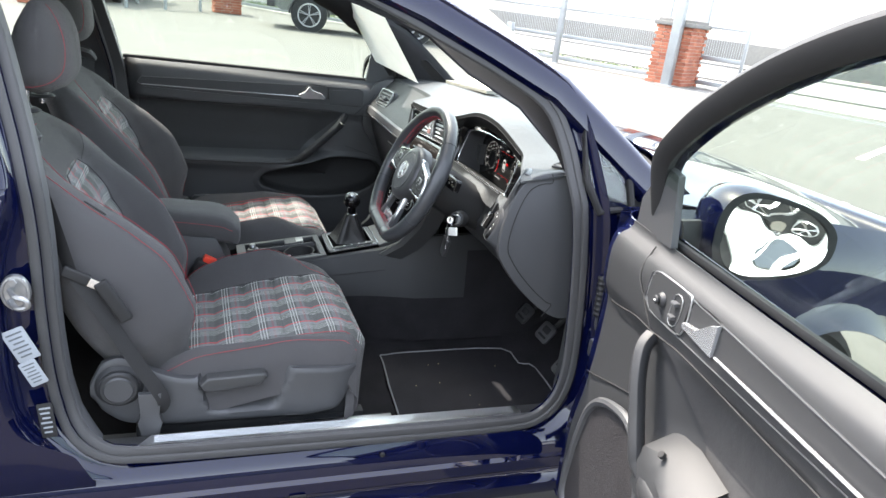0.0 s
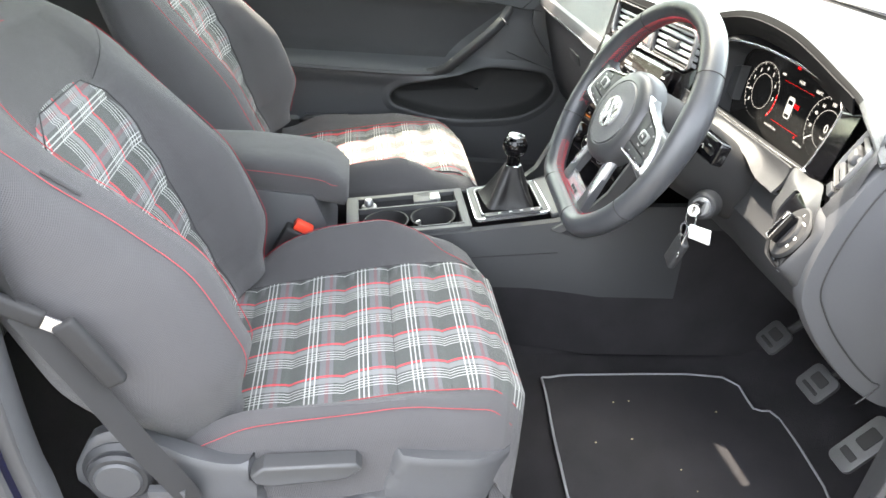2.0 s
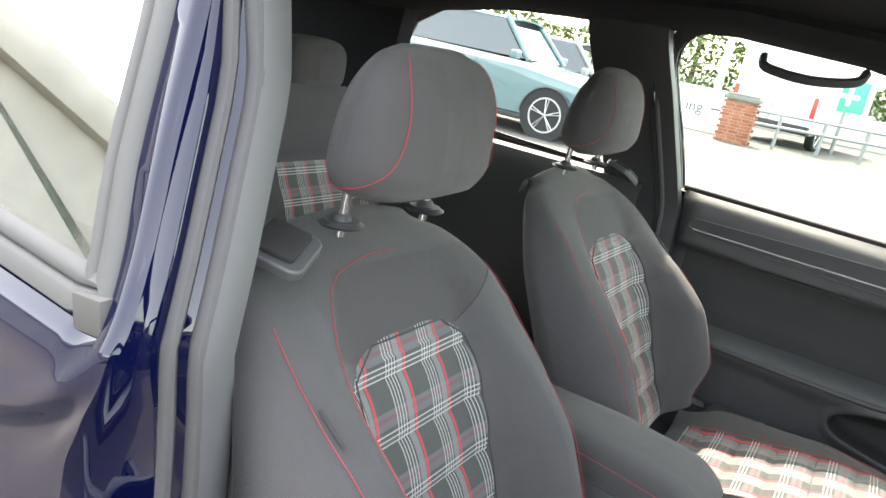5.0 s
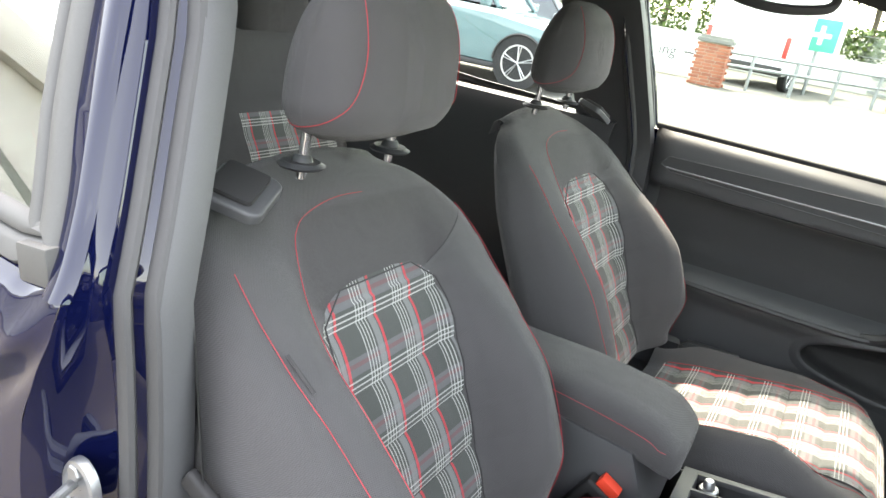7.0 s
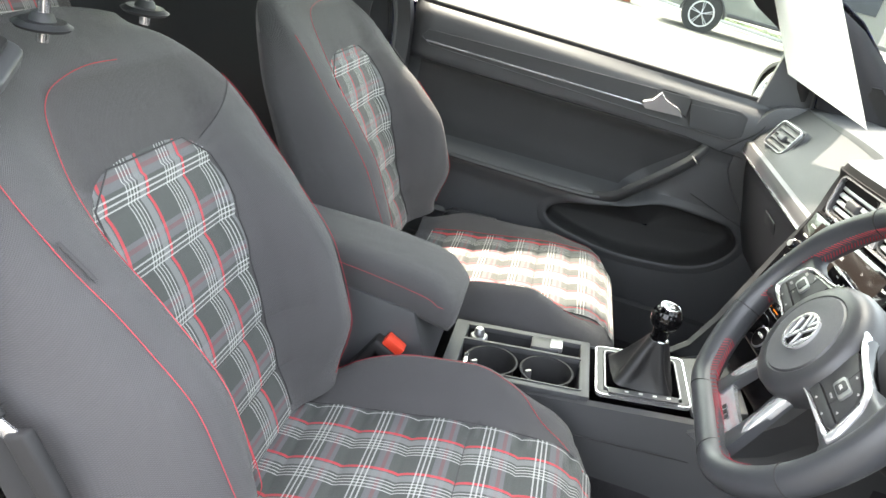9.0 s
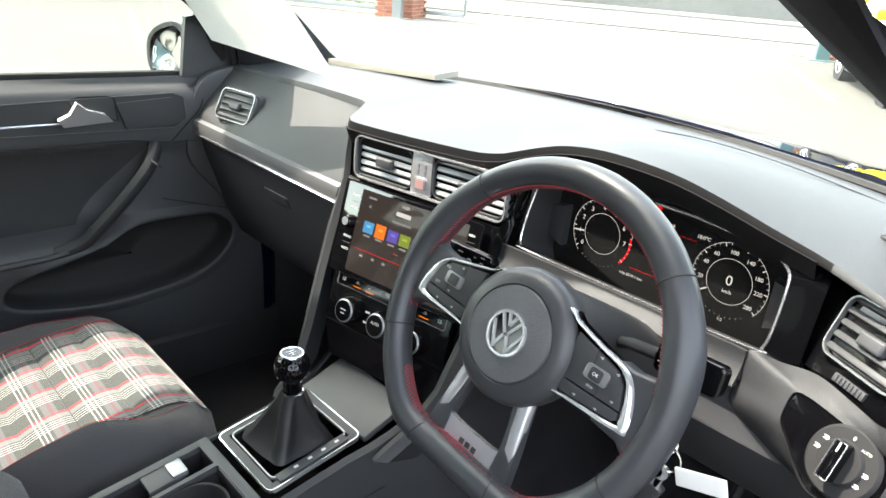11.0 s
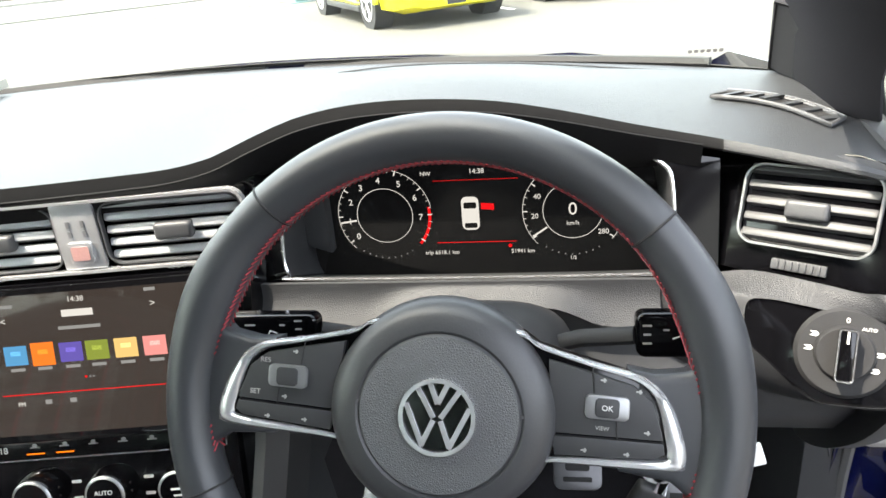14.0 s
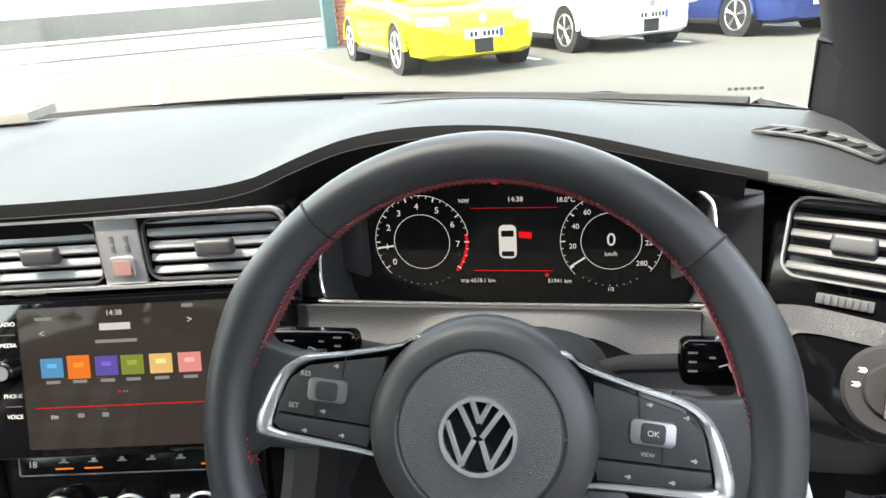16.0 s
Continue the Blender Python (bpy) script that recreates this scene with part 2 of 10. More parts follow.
# ---- mesh helpers ----
ROOTS = {}


def root(name, loc=(0, 0, 0), label="", category="", group="", kind=""):
    ob = new(name)
    ob.empty_display_size = 0.05
    ob.location = loc
    ROOTS[ob.name] = Vector(loc)
    return tagged(ob, label, category, group, kind)


def part(name, bm, material, parent=None, label="", sharp=38, keep_uv=True):
    """Link a bmesh as one mesh object; its points are given in the same space as the thing's base."""
    me = bpy.data.meshes.new(name)
    bmesh.ops.recalc_face_normals(bm, faces=bm.faces)
    for fc in bm.faces:
        fc.smooth = True
    bm.to_mesh(me)
    bm.free()
    me.set_sharp_from_angle(angle=radians(sharp))
    for m in material if isinstance(material, (list, tuple)) else (material,):
        me.materials.append(M[m] if isinstance(m, str) else m)
    top = parent
    while top is not None and top.parent is not None:
        top = top.parent
    if top is not None and top.name in ROOTS:
        me.transform(Matrix.Translation(-ROOTS[top.name]))
    ob = new(name, me)
    if parent is not None:
        ob.parent = parent
    return tagged(ob, label)


def B():
    return bmesh.new()


def box(bm, c, s, bevel=0.003, rot=None, seg=2, mat=0):
    g = bmesh.ops.create_cube(bm, size=1)["verts"]
    m = Matrix.Translation(c) @ (rot.to_4x4() if rot is not None else Matrix()) @ Matrix.Diagonal((*s, 1))
    bmesh.ops.transform(bm, matrix=m, verts=g)
    fs = list({f for v in g for f in v.link_faces})
    for f in fs:
        f.material_index = mat
    if bevel:
        es = list({e for v in g for e in v.link_edges})
        bmesh.ops.bevel(bm, geom=es, offset=min(bevel, min(s) * 0.45), segments=seg, affect="EDGES", profile=0.6, material=mat)
    return bm


def frame_of(d):
    d = Vector(d).normalized()
    a = d.cross(Vector((0, 0, 1)))
    if a.length < 1e-3:
        a = d.cross(Vector((0, 1, 0)))
    a.normalize()
    return a, d.cross(a).normalized()


def ring(bm, c, a, b, ra, rb, seg, power=2.0):
    out = []
    for i in range(seg):
        t = 2 * math.pi * i / seg
        x, y = math.cos(t), math.sin(t)
        k = 2.0 / power
        x, y = math.copysign(abs(x) ** k, x), math.copysign(abs(y) ** k, y)
        out.append(bm.verts.new(Vector(c) + a * (x * ra) + b * (y * rb)))
    return out


def skin(bm, rings, closed=False, caps=True, mat=0):
    n = len(rings[0])
    pairs = list(zip(rings, rings[1:])) + ([(rings[-1], rings[0])] if closed else [])
    for r0, r1 in pairs:
        for i in range(n):
            bm.faces.new((r0[i], r0[(i + 1) % n], r1[(i + 1) % n], r1[i])).material_index = mat
    if caps and not closed:
        bm.faces.new(rings[0][::-1]).material_index = mat
        bm.faces.new(rings[-1]).material_index = mat
    return bm


def cyl(bm, p0, p1, r0, r1=None, seg=20, bevel=0.0, mat=0):
    p0, p1 = Vector(p0), Vector(p1)
    r1 = r0 if r1 is None else r1
    a, b = frame_of(p1 - p0)
    d = (p1 - p0).normalized()
    rs = []
    if bevel:
        rs.append(ring(bm, p0, a, b, r0 - bevel, r0 - bevel, seg))
        rs.append(ring(bm, p0 + d * bevel, a, b, r0, r0, seg))
        rs.append(ring(bm, p1 - d * bevel, a, b, r1, r1, seg))
        rs.append(ring(bm, p1, a, b, r1 - bevel, r1 - bevel, seg))
    else:
        rs = [ring(bm, p0, a, b, r0, r0, seg), ring(bm, p1, a, b, r1, r1, seg)]
    return skin(bm, rs, mat=mat)


def smooth_path(pts, n=6, closed=False):
    """Catmull-Rom through the points."""
    p = [Vector(q) for q in pts]
    out, m = [], len(p)
    for i in range(m if closed else m - 1):
        if closed:
            a, b, c, d = p[i - 1], p[i], p[(i + 1) % m], p[(i + 2) % m]
        else:
            a, b, c, d = p[max(i - 1, 0)], p[i], p[i + 1], p[min(i + 2, m - 1)]
        for k in range(n):
            t = k / n
            out.append(0.5 * (2 * b + (c - a) * t + (2 * a - 5 * b + 4 * c - d) * t * t + (3 * b - a - 3 * c + d) * t ** 3))
    if not closed:
        out.append(p[-1])
    return out


def tube(bm, pts, r, seg=8, closed=False, rb=None, up=None, mat=0, power=2.0):
    """Sweep an ellipse along a path. up: the direction of the second radius."""
    p = [Vector(q) for q in pts]
    n = len(p)
    rs, prev = [], None
    for i in range(n):
        if closed:
            d = p[(i + 1) % n] - p[i - 1]
        else:
            d = p[min(i + 1, n - 1)] - p[max(i - 1, 0)]
        d.normalize()
        if up is not None:
            u = Vector(up[i] if isinstance(up, list) else up)
            a = d.cross(u).normalized()
            b = a.cross(d).normalized()
        elif prev is None:
            a, b = frame_of(d)
        else:
            a = (prev - d * prev.dot(d)).normalized()
            b = d.cross(a).normalized()
        prev = a
        rr = r[i] if isinstance(r, list) else r
        rb_ = (rb[i] if isinstance(rb, list) else rb) if rb is not None else rr
        rs.append(ring(bm, p[i], a, b, rr, rb_, seg, power))
    return skin(bm, rs, closed, mat=mat)


def grid(bm, rows, mats=None, uvs=None, close_v=False):
    """Quads over rows of points; mats(i, j) gives a material index, uvs rows of (u, v)."""
    vs = [[bm.verts.new(q) for q in row] for row in rows]
    lay = bm.loops.layers.uv.verify() if uvs else None
    for i in range(len(vs) - 1):
        w = len(vs[i])
        for j in range(w if close_v else w - 1):
            k = (j + 1) % w
            try:
                fc = bm.faces.new((vs[i][j], vs[i][k], vs[i + 1][k], vs[i + 1][j]))
            except ValueError:
                continue
            if mats:
                fc.material_index = mats(i, j)
            if uvs:
                for lp, (a, b) in zip(fc.loops, ((i, j), (i, k), (i + 1, k), (i + 1, j))):
                    lp[lay].uv = uvs[a][b]
    return vs


def solid(bm, t):
    bmesh.ops.recalc_face_normals(bm, faces=bm.faces)
    bmesh.ops.solidify(bm, geom=list(bm.faces), thickness=t)
    return bm


def prism(bm, pts, depth, m=None, bevel=0.0, seg=2, mat=0):
    """A flat outline in local xy, extruded by depth along local z, placed by m."""
    vs = [bm.verts.new((x, y, 0)) for x, y in pts]
    f = bm.faces.new(vs)
    ex = bmesh.ops.extrude_face_region(bm, geom=[f])
    top = [v for v in ex["geom"] if isinstance(v, bmesh.types.BMVert)]
    bmesh.ops.translate(bm, verts=top, vec=(0, 0, depth))
    allv = vs + top
    if bevel:
        es = [e for e in {e for v in top for e in v.link_edges} if all(v in top for v in e.verts)]
        r = bmesh.ops.bevel(bm, geom=es, offset=bevel, segments=seg, affect="EDGES", profile=0.6)
        allv = list({v for v in allv if v.is_valid} | set(r["verts"]))
    if m is not None:
        bmesh.ops.transform(bm, matrix=m, verts=[v for v in allv if v.is_valid])
    for f in {f for v in allv if v.is_valid for f in v.link_faces}:
        f.material_index = mat
    return bm


def rounded(w, h, r, seg=5, cx=0.0, cy=0.0):
    out = []
    for sx, sy, a0 in ((1, 1, 0), (-1, 1, 90), (-1, -1, 180), (1, -1, 270)):
        for i in range(seg + 1):
            a = radians(a0 + 90 * i / seg)
            out.append((cx + sx * (w / 2 - r) + r * math.cos(a), cy + sy * (h / 2 - r) + r * math.sin(a)))
    return out


def frame_strip(bm, outline, inset, depth, m, mat=0):
    """A flat ring between an outline and the same outline drawn in, extruded."""
    cx = sum(p[0] for p in outline) / len(outline)
    cy = sum(p[1] for p in outline) / len(outline)
    inner = inset_loop(outline, inset)
    n = len(outline)
    v = [[bm.verts.new(m @ Vector((x, y, z))) for x, y in loop] for loop, z in ((outline, 0), (outline, depth), (inner, depth), (inner, 0))]
    for a, b in ((0, 1), (1, 2), (2, 3), (3, 0)):
        for i in range(n):
            bm.faces.new((v[a][i], v[a][(i + 1) % n], v[b][(i + 1) % n], v[b][i])).material_index = mat
    return bm


def inset_loop(outline, d):
    n = len(outline)
    area = sum(outline[i - 1][0] * outline[i][1] - outline[i][0] * outline[i - 1][1] for i in range(n))
    s = 1 if area > 0 else -1
    out = []
    for i in range(n):
        (x0, y0), (x1, y1), (x2, y2) = outline[i - 1], outline[i], outline[(i + 1) % n]
        tx, ty = x2 - x0, y2 - y0
        k = math.hypot(tx, ty) or 1
        out.append((x1 - s * ty / k * d, y1 + s * tx / k * d))
    return out


def axes(o, x, y):
    """A pose with the local x and y along the given directions, its z across both."""
    x = Vector(x).normalized()
    z = x.cross(Vector(y)).normalized()
    y = z.cross(x)
    m = Matrix.Identity(4)
    for i, v in enumerate((x, y, z)):
        m[0][i], m[1][i], m[2][i] = v
    m.translation = Vector(o)
    return m


def text(name, body, size, m, material, parent, align="CENTER", label=""):
    cu = bpy.data.curves.new(name, "FONT")
    cu.body, cu.size, cu.align_x, cu.align_y, cu.extrude = body, size, align, "CENTER", 0.0002
    tmp = new(name + "_tmp", cu)
    me = bpy.data.meshes.new_from_object(tmp.evaluated_get(bpy.context.evaluated_depsgraph_get()))
    bpy.data.objects.remove(tmp)
    bpy.data.curves.remove(cu)
    me.transform(m)
    me.materials.clear()
    me.materials.append(M[material])
    top = parent
    while top.parent is not None:
        top = top.parent
    if top.name in ROOTS:
        me.transform(Matrix.Translation(-ROOTS[top.name]))
    ob = new(name, me)
    ob.parent = parent
    return tagged(ob, label)


def lerp(a, b, t):
    return a + (b - a) * t


def curve1(keys, x):
    """An even curve through (x, y) keys that never overshoots them."""
    if x <= keys[0][0]:
        return keys[0][1]
    if x >= keys[-1][0]:
        return keys[-1][1]
    i = next(k for k in range(1, len(keys)) if x <= keys[k][0])
    d = [(b[1] - a[1]) / (b[0] - a[0]) for a, b in zip(keys, keys[1:])]

    def slope(k):
        if k == 0 or k == len(keys) - 1 or d[k - 1] * d[k] <= 0:
            return 0.0
        return 2 * d[k - 1] * d[k] / (d[k - 1] + d[k])

    (x0, y0), (x1, y1) = keys[i - 1], keys[i]
    w, t = x1 - x0, (x - x0) / (x1 - x0)
    return (2 * t ** 3 - 3 * t * t + 1) * y0 + (t ** 3 - 2 * t * t + t) * w * slope(i - 1) + (3 * t * t - 2 * t ** 3) * y1 + (t ** 3 - t * t) * w * slope(i)


def line1(keys, x):
    return float(np.interp(x, [k[0] for k in keys], [k[1] for k in keys]))


# ---- the car's shell ----
def y_side(z):
    """Half width of the body side at a height."""
    return 0.74 - max(0.0, z - 0.92) * 0.36 - max(0.0, 0.36 - z) * 0.15


def side_pt(x, z, out=0.0, s=-1):
    return Vector((x, s * (y_side(z) + out), z))


# outline of the door opening, along x and z
OPENING = [(-0.58, 0.385), (-0.30, 0.38), (0.0, 0.376), (0.22, 0.378), (0.285, 0.392), (0.325, 0.44), (0.337, 0.52), (0.328, 0.64), (0.312, 0.77), (0.292, 0.88),
           (0.268, 0.97), (0.245, 1.046), (0.205, 1.112), (0.112, 1.163), (-0.011, 1.216), (-0.15, 1.272), (-0.32, 1.325), (-0.50, 1.352), (-0.68, 1.358), (-0.80, 1.335),
           (-0.835, 1.28), (-0.807, 1.17), (-0.780, 1.06), (-0.761, 0.98), (-0.747, 0.90), (-0.740, 0.80), (-0.737, 0.68), (-0.728, 0.54), (-0.708, 0.45), (-0.662, 0.40)]


def opening_loop(off, s=-1, out=0.0):
    p = [Vector((x, 0, z)) for x, z in OPENING]
    p = smooth_path(p, 3, True)
    o = inset_loop([(v.x, v.z) for v in p], -off)
    deep = lambda x, z: 0.045 * max(0, 1 - max(0, off) / 0.05) * min(1, max(0, (-0.58 - x) / 0.10)) * min(1, max(0, (1.30 - z) / 0.15)) * min(1, max(0, (z - 0.38) / 0.10))
    return [side_pt(x, z, out - deep(x, z), s) for x, z in o]


def RIDGE(z):
    """Depth of the rear jamb from the seal to the skin's edge, and how far that edge stands out."""
    return (curve1([(0.38, 0.070), (0.50, 0.090), (0.72, 0.093), (0.80, 0.084), (0.85, 0.062), (0.90, 0.040), (0.94, 0.033), (1.0, 0.036), (1.1, 0.035), (1.2, 0.032), (1.36, 0.032)], z),
            curve1([(0.38, 0.030), (0.86, 0.030), (0.91, 0.022), (0.96, 0.013), (1.0, 0.010), (1.36, 0.010)], z))


def opening_loop_at(b, off, out, s, far):
    """A point behind the rear edge of the opening, off metres back from it."""
    deep = 0.045 * max(0, 1 - off / far) * min(1, max(0, (1.30 - b.z) / 0.15)) * min(1, max(0, (b.z - 0.38) / 0.10))
    return side_pt(b.x - off, b.z, out - deep, s)


def rear_edge(z):
    return curve1([(0.40, -0.662), (0.45, -0.708), (0.54, -0.728), (0.68, -0.737), (0.80, -0.740), (0.90, -0.747), (0.98, -0.761), (1.06, -0.780), (1.17, -0.807), (1.30, -0.838), (1.36, -0.852)], z)


car = root("car", (0, 0, 0), "dark blue metallic three-door hatchback parked with its driver door open", "car")

for s in (-1, 1):
    # painted jamb, stepping out to the skin
    bm = B()
    rows = []
    for off, more, out in ((-0.002, 0, -0.016), (0.002, 0, -0.004), (0.024, 0, 0.0), (0.029, 0.002, 0.004), (0.034, 0.004, 0.0), (0.040, 0.016, 0.001), (0.046, 0.022, 0.006), (0.052, 0.025, 0.018), (0.058, 0.026, 0.025), (0.066, 0.027, 0.03)):
        narrow = lambda p: min(1, max(0, (-0.60 - p.x) / 0.08)) * min(1, max(0, (1.33 - p.z) / 0.05)) * min(1, max(0, (p.z - 0.36) / 0.06))
        rows.append([])
        for a, b in zip(opening_loop(off, s, out), opening_loop(0, s, 0)):
            k = narrow(b)
            if k > 0 and off > 0.024:
                far, proud = RIDGE(b.z)
                u = (off + more - 0.024) / 0.069
                e = opening_loop_at(b, 0.024 + u * (far - 0.024), out * proud / 0.03, s, far)
                a = lerp(a, e, k)
            rows[-1].append(a)
    grid(bm, rows, close_v=True)
    part("door_frame", solid(bm, 0.002), "paint", car, "blue painted door surround")
    # double lipped seal
    bm = B()
    tube(bm, opening_loop(0.003, s, -0.002), 0.0075, 8, True, rb=0.011)
    part("door_seal", bm, "rubber", car, "grey rubber door seal")
    bm = B()
    tube(bm, opening_loop(0.0185, s, 0.003), 0.0065, 8, True, rb=0.009)
    part("door_seal", bm, "rubber", car)
    # rocker below the opening
    bm = B()
    prof = [(0.352, 0.008), (0.338, 0.022), (0.318, 0.030), (0.300, 0.034), (0.294, 0.044), (0.270, 0.047), (0.262, 0.040), (0.240, 0.046), (0.232, 0.056), (0.20, 0.05), (0.17, 0.02), (0.16, -0.10)]
    rows = []
    for i in range(15):
        x = lerp(-0.92, 0.56, i / 14)
        rows.append([Vector((x, s * (0.74 + o), z)) for z, o in prof])
    grid(bm, rows)
    part("rocker_panel", solid(bm, 0.003), "paint", car, "blue painted side sill with stepped creases")
    # rear quarter below the window: shoulder lines sweep back from the pillar
    bm = B()
    rows = []
    for i in range(56):
        row = []
        for j in range(96):
            z = lerp(0.30, 0.940, j / 95)
            far, proud = RIDGE(max(0.40, z))
            x0 = rear_edge(max(0.40, z)) - far + 0.12 * min(1, max(0, (0.46 - z) / 0.12)) * 0.5
            x = lerp(x0, -2.35, (i / 55) ** 1.9)
            d = x0 - x
            base = lerp(proud, 0.030, min(1, d / 0.06))
            crest = 0.800 + 0.125 * math.exp(-d / 0.070)
            fold = 0.010 * math.exp(-((z - crest) / 0.022) ** 2) - 0.007 * math.exp(-((z - crest + 0.046) / 0.024) ** 2)
            belly = 0.030 * math.exp(-((z - 0.60) / 0.15) ** 2) * min(1, d / 0.18)
            tuck = 0.030 * max(0, (z - 0.88) / 0.06) ** 2 * min(1, d / 0.05)
            row.append(Vector((x, s * (y_side(z) + base + fold * min(1, d / 0.03) + belly - tuck - 0.06 * max(0, -x - 1.4) ** 2), z)))
        rows.append(row)
    grid(bm, rows)
    part("rear_quarter_panel", bm, "paint", car, "curved blue rear quarter panel", sharp=170)
    # painted pillar strip behind the door
    bm = B()
    rows = []
    for i in range(34):
        z = lerp(0.925, 1.385, i / 33)
        far, proud = RIDGE(z)
        xo = rear_edge(z) - far
        w = curve1([(0.92, 0.020), (1.0, 0.022), (1.08, 0.030), (1.17, 0.030), (1.36, 0.034)], z)
        rows.append([side_pt(xo + 0.003, z, proud - 0.006, s), side_pt(xo, z, proud, s), side_pt(xo - 0.004, z, proud + 0.0035, s), side_pt(xo - 0.010, z, proud + 0.0045, s), side_pt(xo - w, z, proud + 0.003, s), side_pt(xo - w - 0.008, z, proud - 0.004, s)])
    grid(bm, rows)
    part("pillar_strip", solid(bm, 0.002), "paint", car, "blue painted strip of the rear pillar")
    # channelled rubber frame of the fixed rear side window
    edge = [(rear_edge(z) - RIDGE(z)[0] - curve1([(0.92, 0.020), (1.0, 0.022), (1.08, 0.030), (1.17, 0.030), (1.36, 0.034)], z), z) for z in [lerp(0.945, 1.32, k / 12) for k in range(13)]]
    loop = edge + [(-0.945, 1.352), (-1.03, 1.362), (-1.16, 1.362), (-1.30, 1.352), (-1.45, 1.325), (-1.56, 1.27), (-1.62, 1.18), (-1.65, 1.08), (-1.63, 1.01), (-1.56, 0.975), (-1.40, 0.955), (-1.20, 0.943), (-1.00, 0.936), (-0.86, 0.932)]
    bm = B()
    prof = [(0.0, 0.004), (0.001, 0.014), (0.005, 0.019), (0.020, 0.020), (0.024, 0.017), (0.0255, 0.012), (0.028, 0.017), (0.032, 0.019), (0.040, 0.017), (0.043, 0.010), (0.043, 0.004)]
    rows = [[side_pt(x, z, out, s) for x, z in inset_loop(loop, off)] for off, out in prof]
    grid(bm, rows, close_v=True)
    part("window_trim", bm, "rubber_w", car, "light grey rubber frame of the rear side window", sharp=50)
    bm = B()
    xb = edge[0][0]
    box(bm, side_pt(xb - 0.021, 0.943, 0.012, s), (0.042, 0.020, 0.034), 0.003, Matrix.Rotation(radians(-8), 3, "Y"))
    part("trim_end_cap", bm, "rubber_w", car)
    bm = B()
    vs = [bm.verts.new(side_pt(x, z, 0.008, s)) for x, z in inset_loop(loop, 0.036)]
    bm.faces.new(vs)
    ob = part("rear_side_window", solid(bm, 0.004), "glass_dark" if s < 0 else "glass", car, "fixed rear side window")
    ob.visible_shadow = False
    # dark lining of the rearmost pillar
    bm = B()
    rows = []
    for k in range(9):
        z = lerp(0.90, 1.38, k / 8)
        f = lerp(-1.57, -1.48, max(0, (z - 1.15) / 0.23))
        yy = y_side(z)
        rows.append([Vector((f, s * (yy - 0.004), z)), Vector((f - 0.02, s * (yy - 0.035), z)), Vector((-1.75, s * (yy - 0.055), z)), Vector((-2.08, s * (yy - 0.09), z))])
    grid(bm, rows)
    part("rear_corner_lining", solid(bm, 0.006), "headliner", car, "black lining of the rear corner pillar")
    # front pillar, outer skin up to the roof
    bm = B()
    rows = []
    for x, z, w in [(0.47, 0.985, 0.05), (0.40, 1.045, 0.045), (0.24, 1.17, 0.04), (0.098, 1.236, 0.04), (-0.05, 1.30, 0.04), (-0.22, 1.36, 0.045), (-0.42, 1.405, 0.05), (-0.70, 1.425, 0.055), (-1.1, 1.42, 0.06), (-1.7, 1.38, 0.06)]:
        low = z - w
        rows.append([side_pt(x - 0.03, low - 0.01, 0.0, s), side_pt(x - 0.018, low, 0.024, s), side_pt(x, z - 0.012, 0.032, s), side_pt(x + 0.008, z + 0.004, 0.022, s), side_pt(x + 0.012, z + 0.014, -0.018, s), side_pt(x + 0.010, z + 0.012, -0.045, s)])
    grid(bm, rows)
    part("front_pillar", solid(bm, 0.003), "paint", car, "blue painted windscreen pillar and roof rail")
    # small fixed pane ahead of the door
    tri_ = [(0.292, 1.085), (0.405, 1.0), (0.415, 0.915), (0.335, 0.905), (0.30, 0.97)]
    bm = B()
    vs = [bm.verts.new(side_pt(x, z, 0.012, s)) for x, z in tri_]
    bm.faces.new(vs)
    ob = part("quarter_light", solid(bm, 0.004), "glass_side", car, "small triangular fixed pane")
    ob.visible_shadow = False
    bm = B()
    tube(bm, [side_pt(x, z, 0.014, s) for x, z in tri_], 0.009, 8, True)
    part("quarter_light_seal", bm, "rubber_k", car)
    # front wing
    bm = B()
    rows = []
    for i in range(27):
        x = lerp(0.40, 1.62, i / 26)
        top = line1([(0.40, 0.925), (0.8, 0.915), (1.2, 0.87), (1.62, 0.74)], x)
        arch = 0.0
        d = 0.345 ** 2 - (x - 1.0) ** 2
        low = 0.31 + math.sqrt(d) if d > 0 else 0.22
        row = []
        for j in range(9):
            z = lerp(low, top, j / 8)
            flare = 0.035 * math.exp(-((z - 0.60) / 0.14) ** 2) + 0.02 * math.exp(-((z - low) / 0.03) ** 2)
            inn = 0.06 * (j / 8) ** 4
            row.append(Vector((x, s * (0.835 + flare - inn - 0.10 * max(0, x - 1.25) ** 2 * 3), z)))
        rows.append(row)
    grid(bm, rows)
    part("front_wing", solid(bm, 0.003), "paint", car, "blue front wing with wheel arch")
    # painted hinge post between the seal and the wing
    bm = B()
    prof = [(0.368, 0.742), (0.388, 0.752), (0.396, 0.775), (0.402, 0.815), (0.398, 0.842), (0.403, 0.862)]
    rows = [[Vector((x - 0.10 * max(0, 0.50 - z) - 0.02 * max(0, z - 0.8), s * (y - 0.12 * max(0, z - 0.86)), z)) for x, y in prof] for z in [lerp(0.30, 0.925, k / 14) for k in range(15)]]
    grid(bm, rows)
    part("hinge_post", solid(bm, 0.003), "paint", car, "blue painted hinge post")

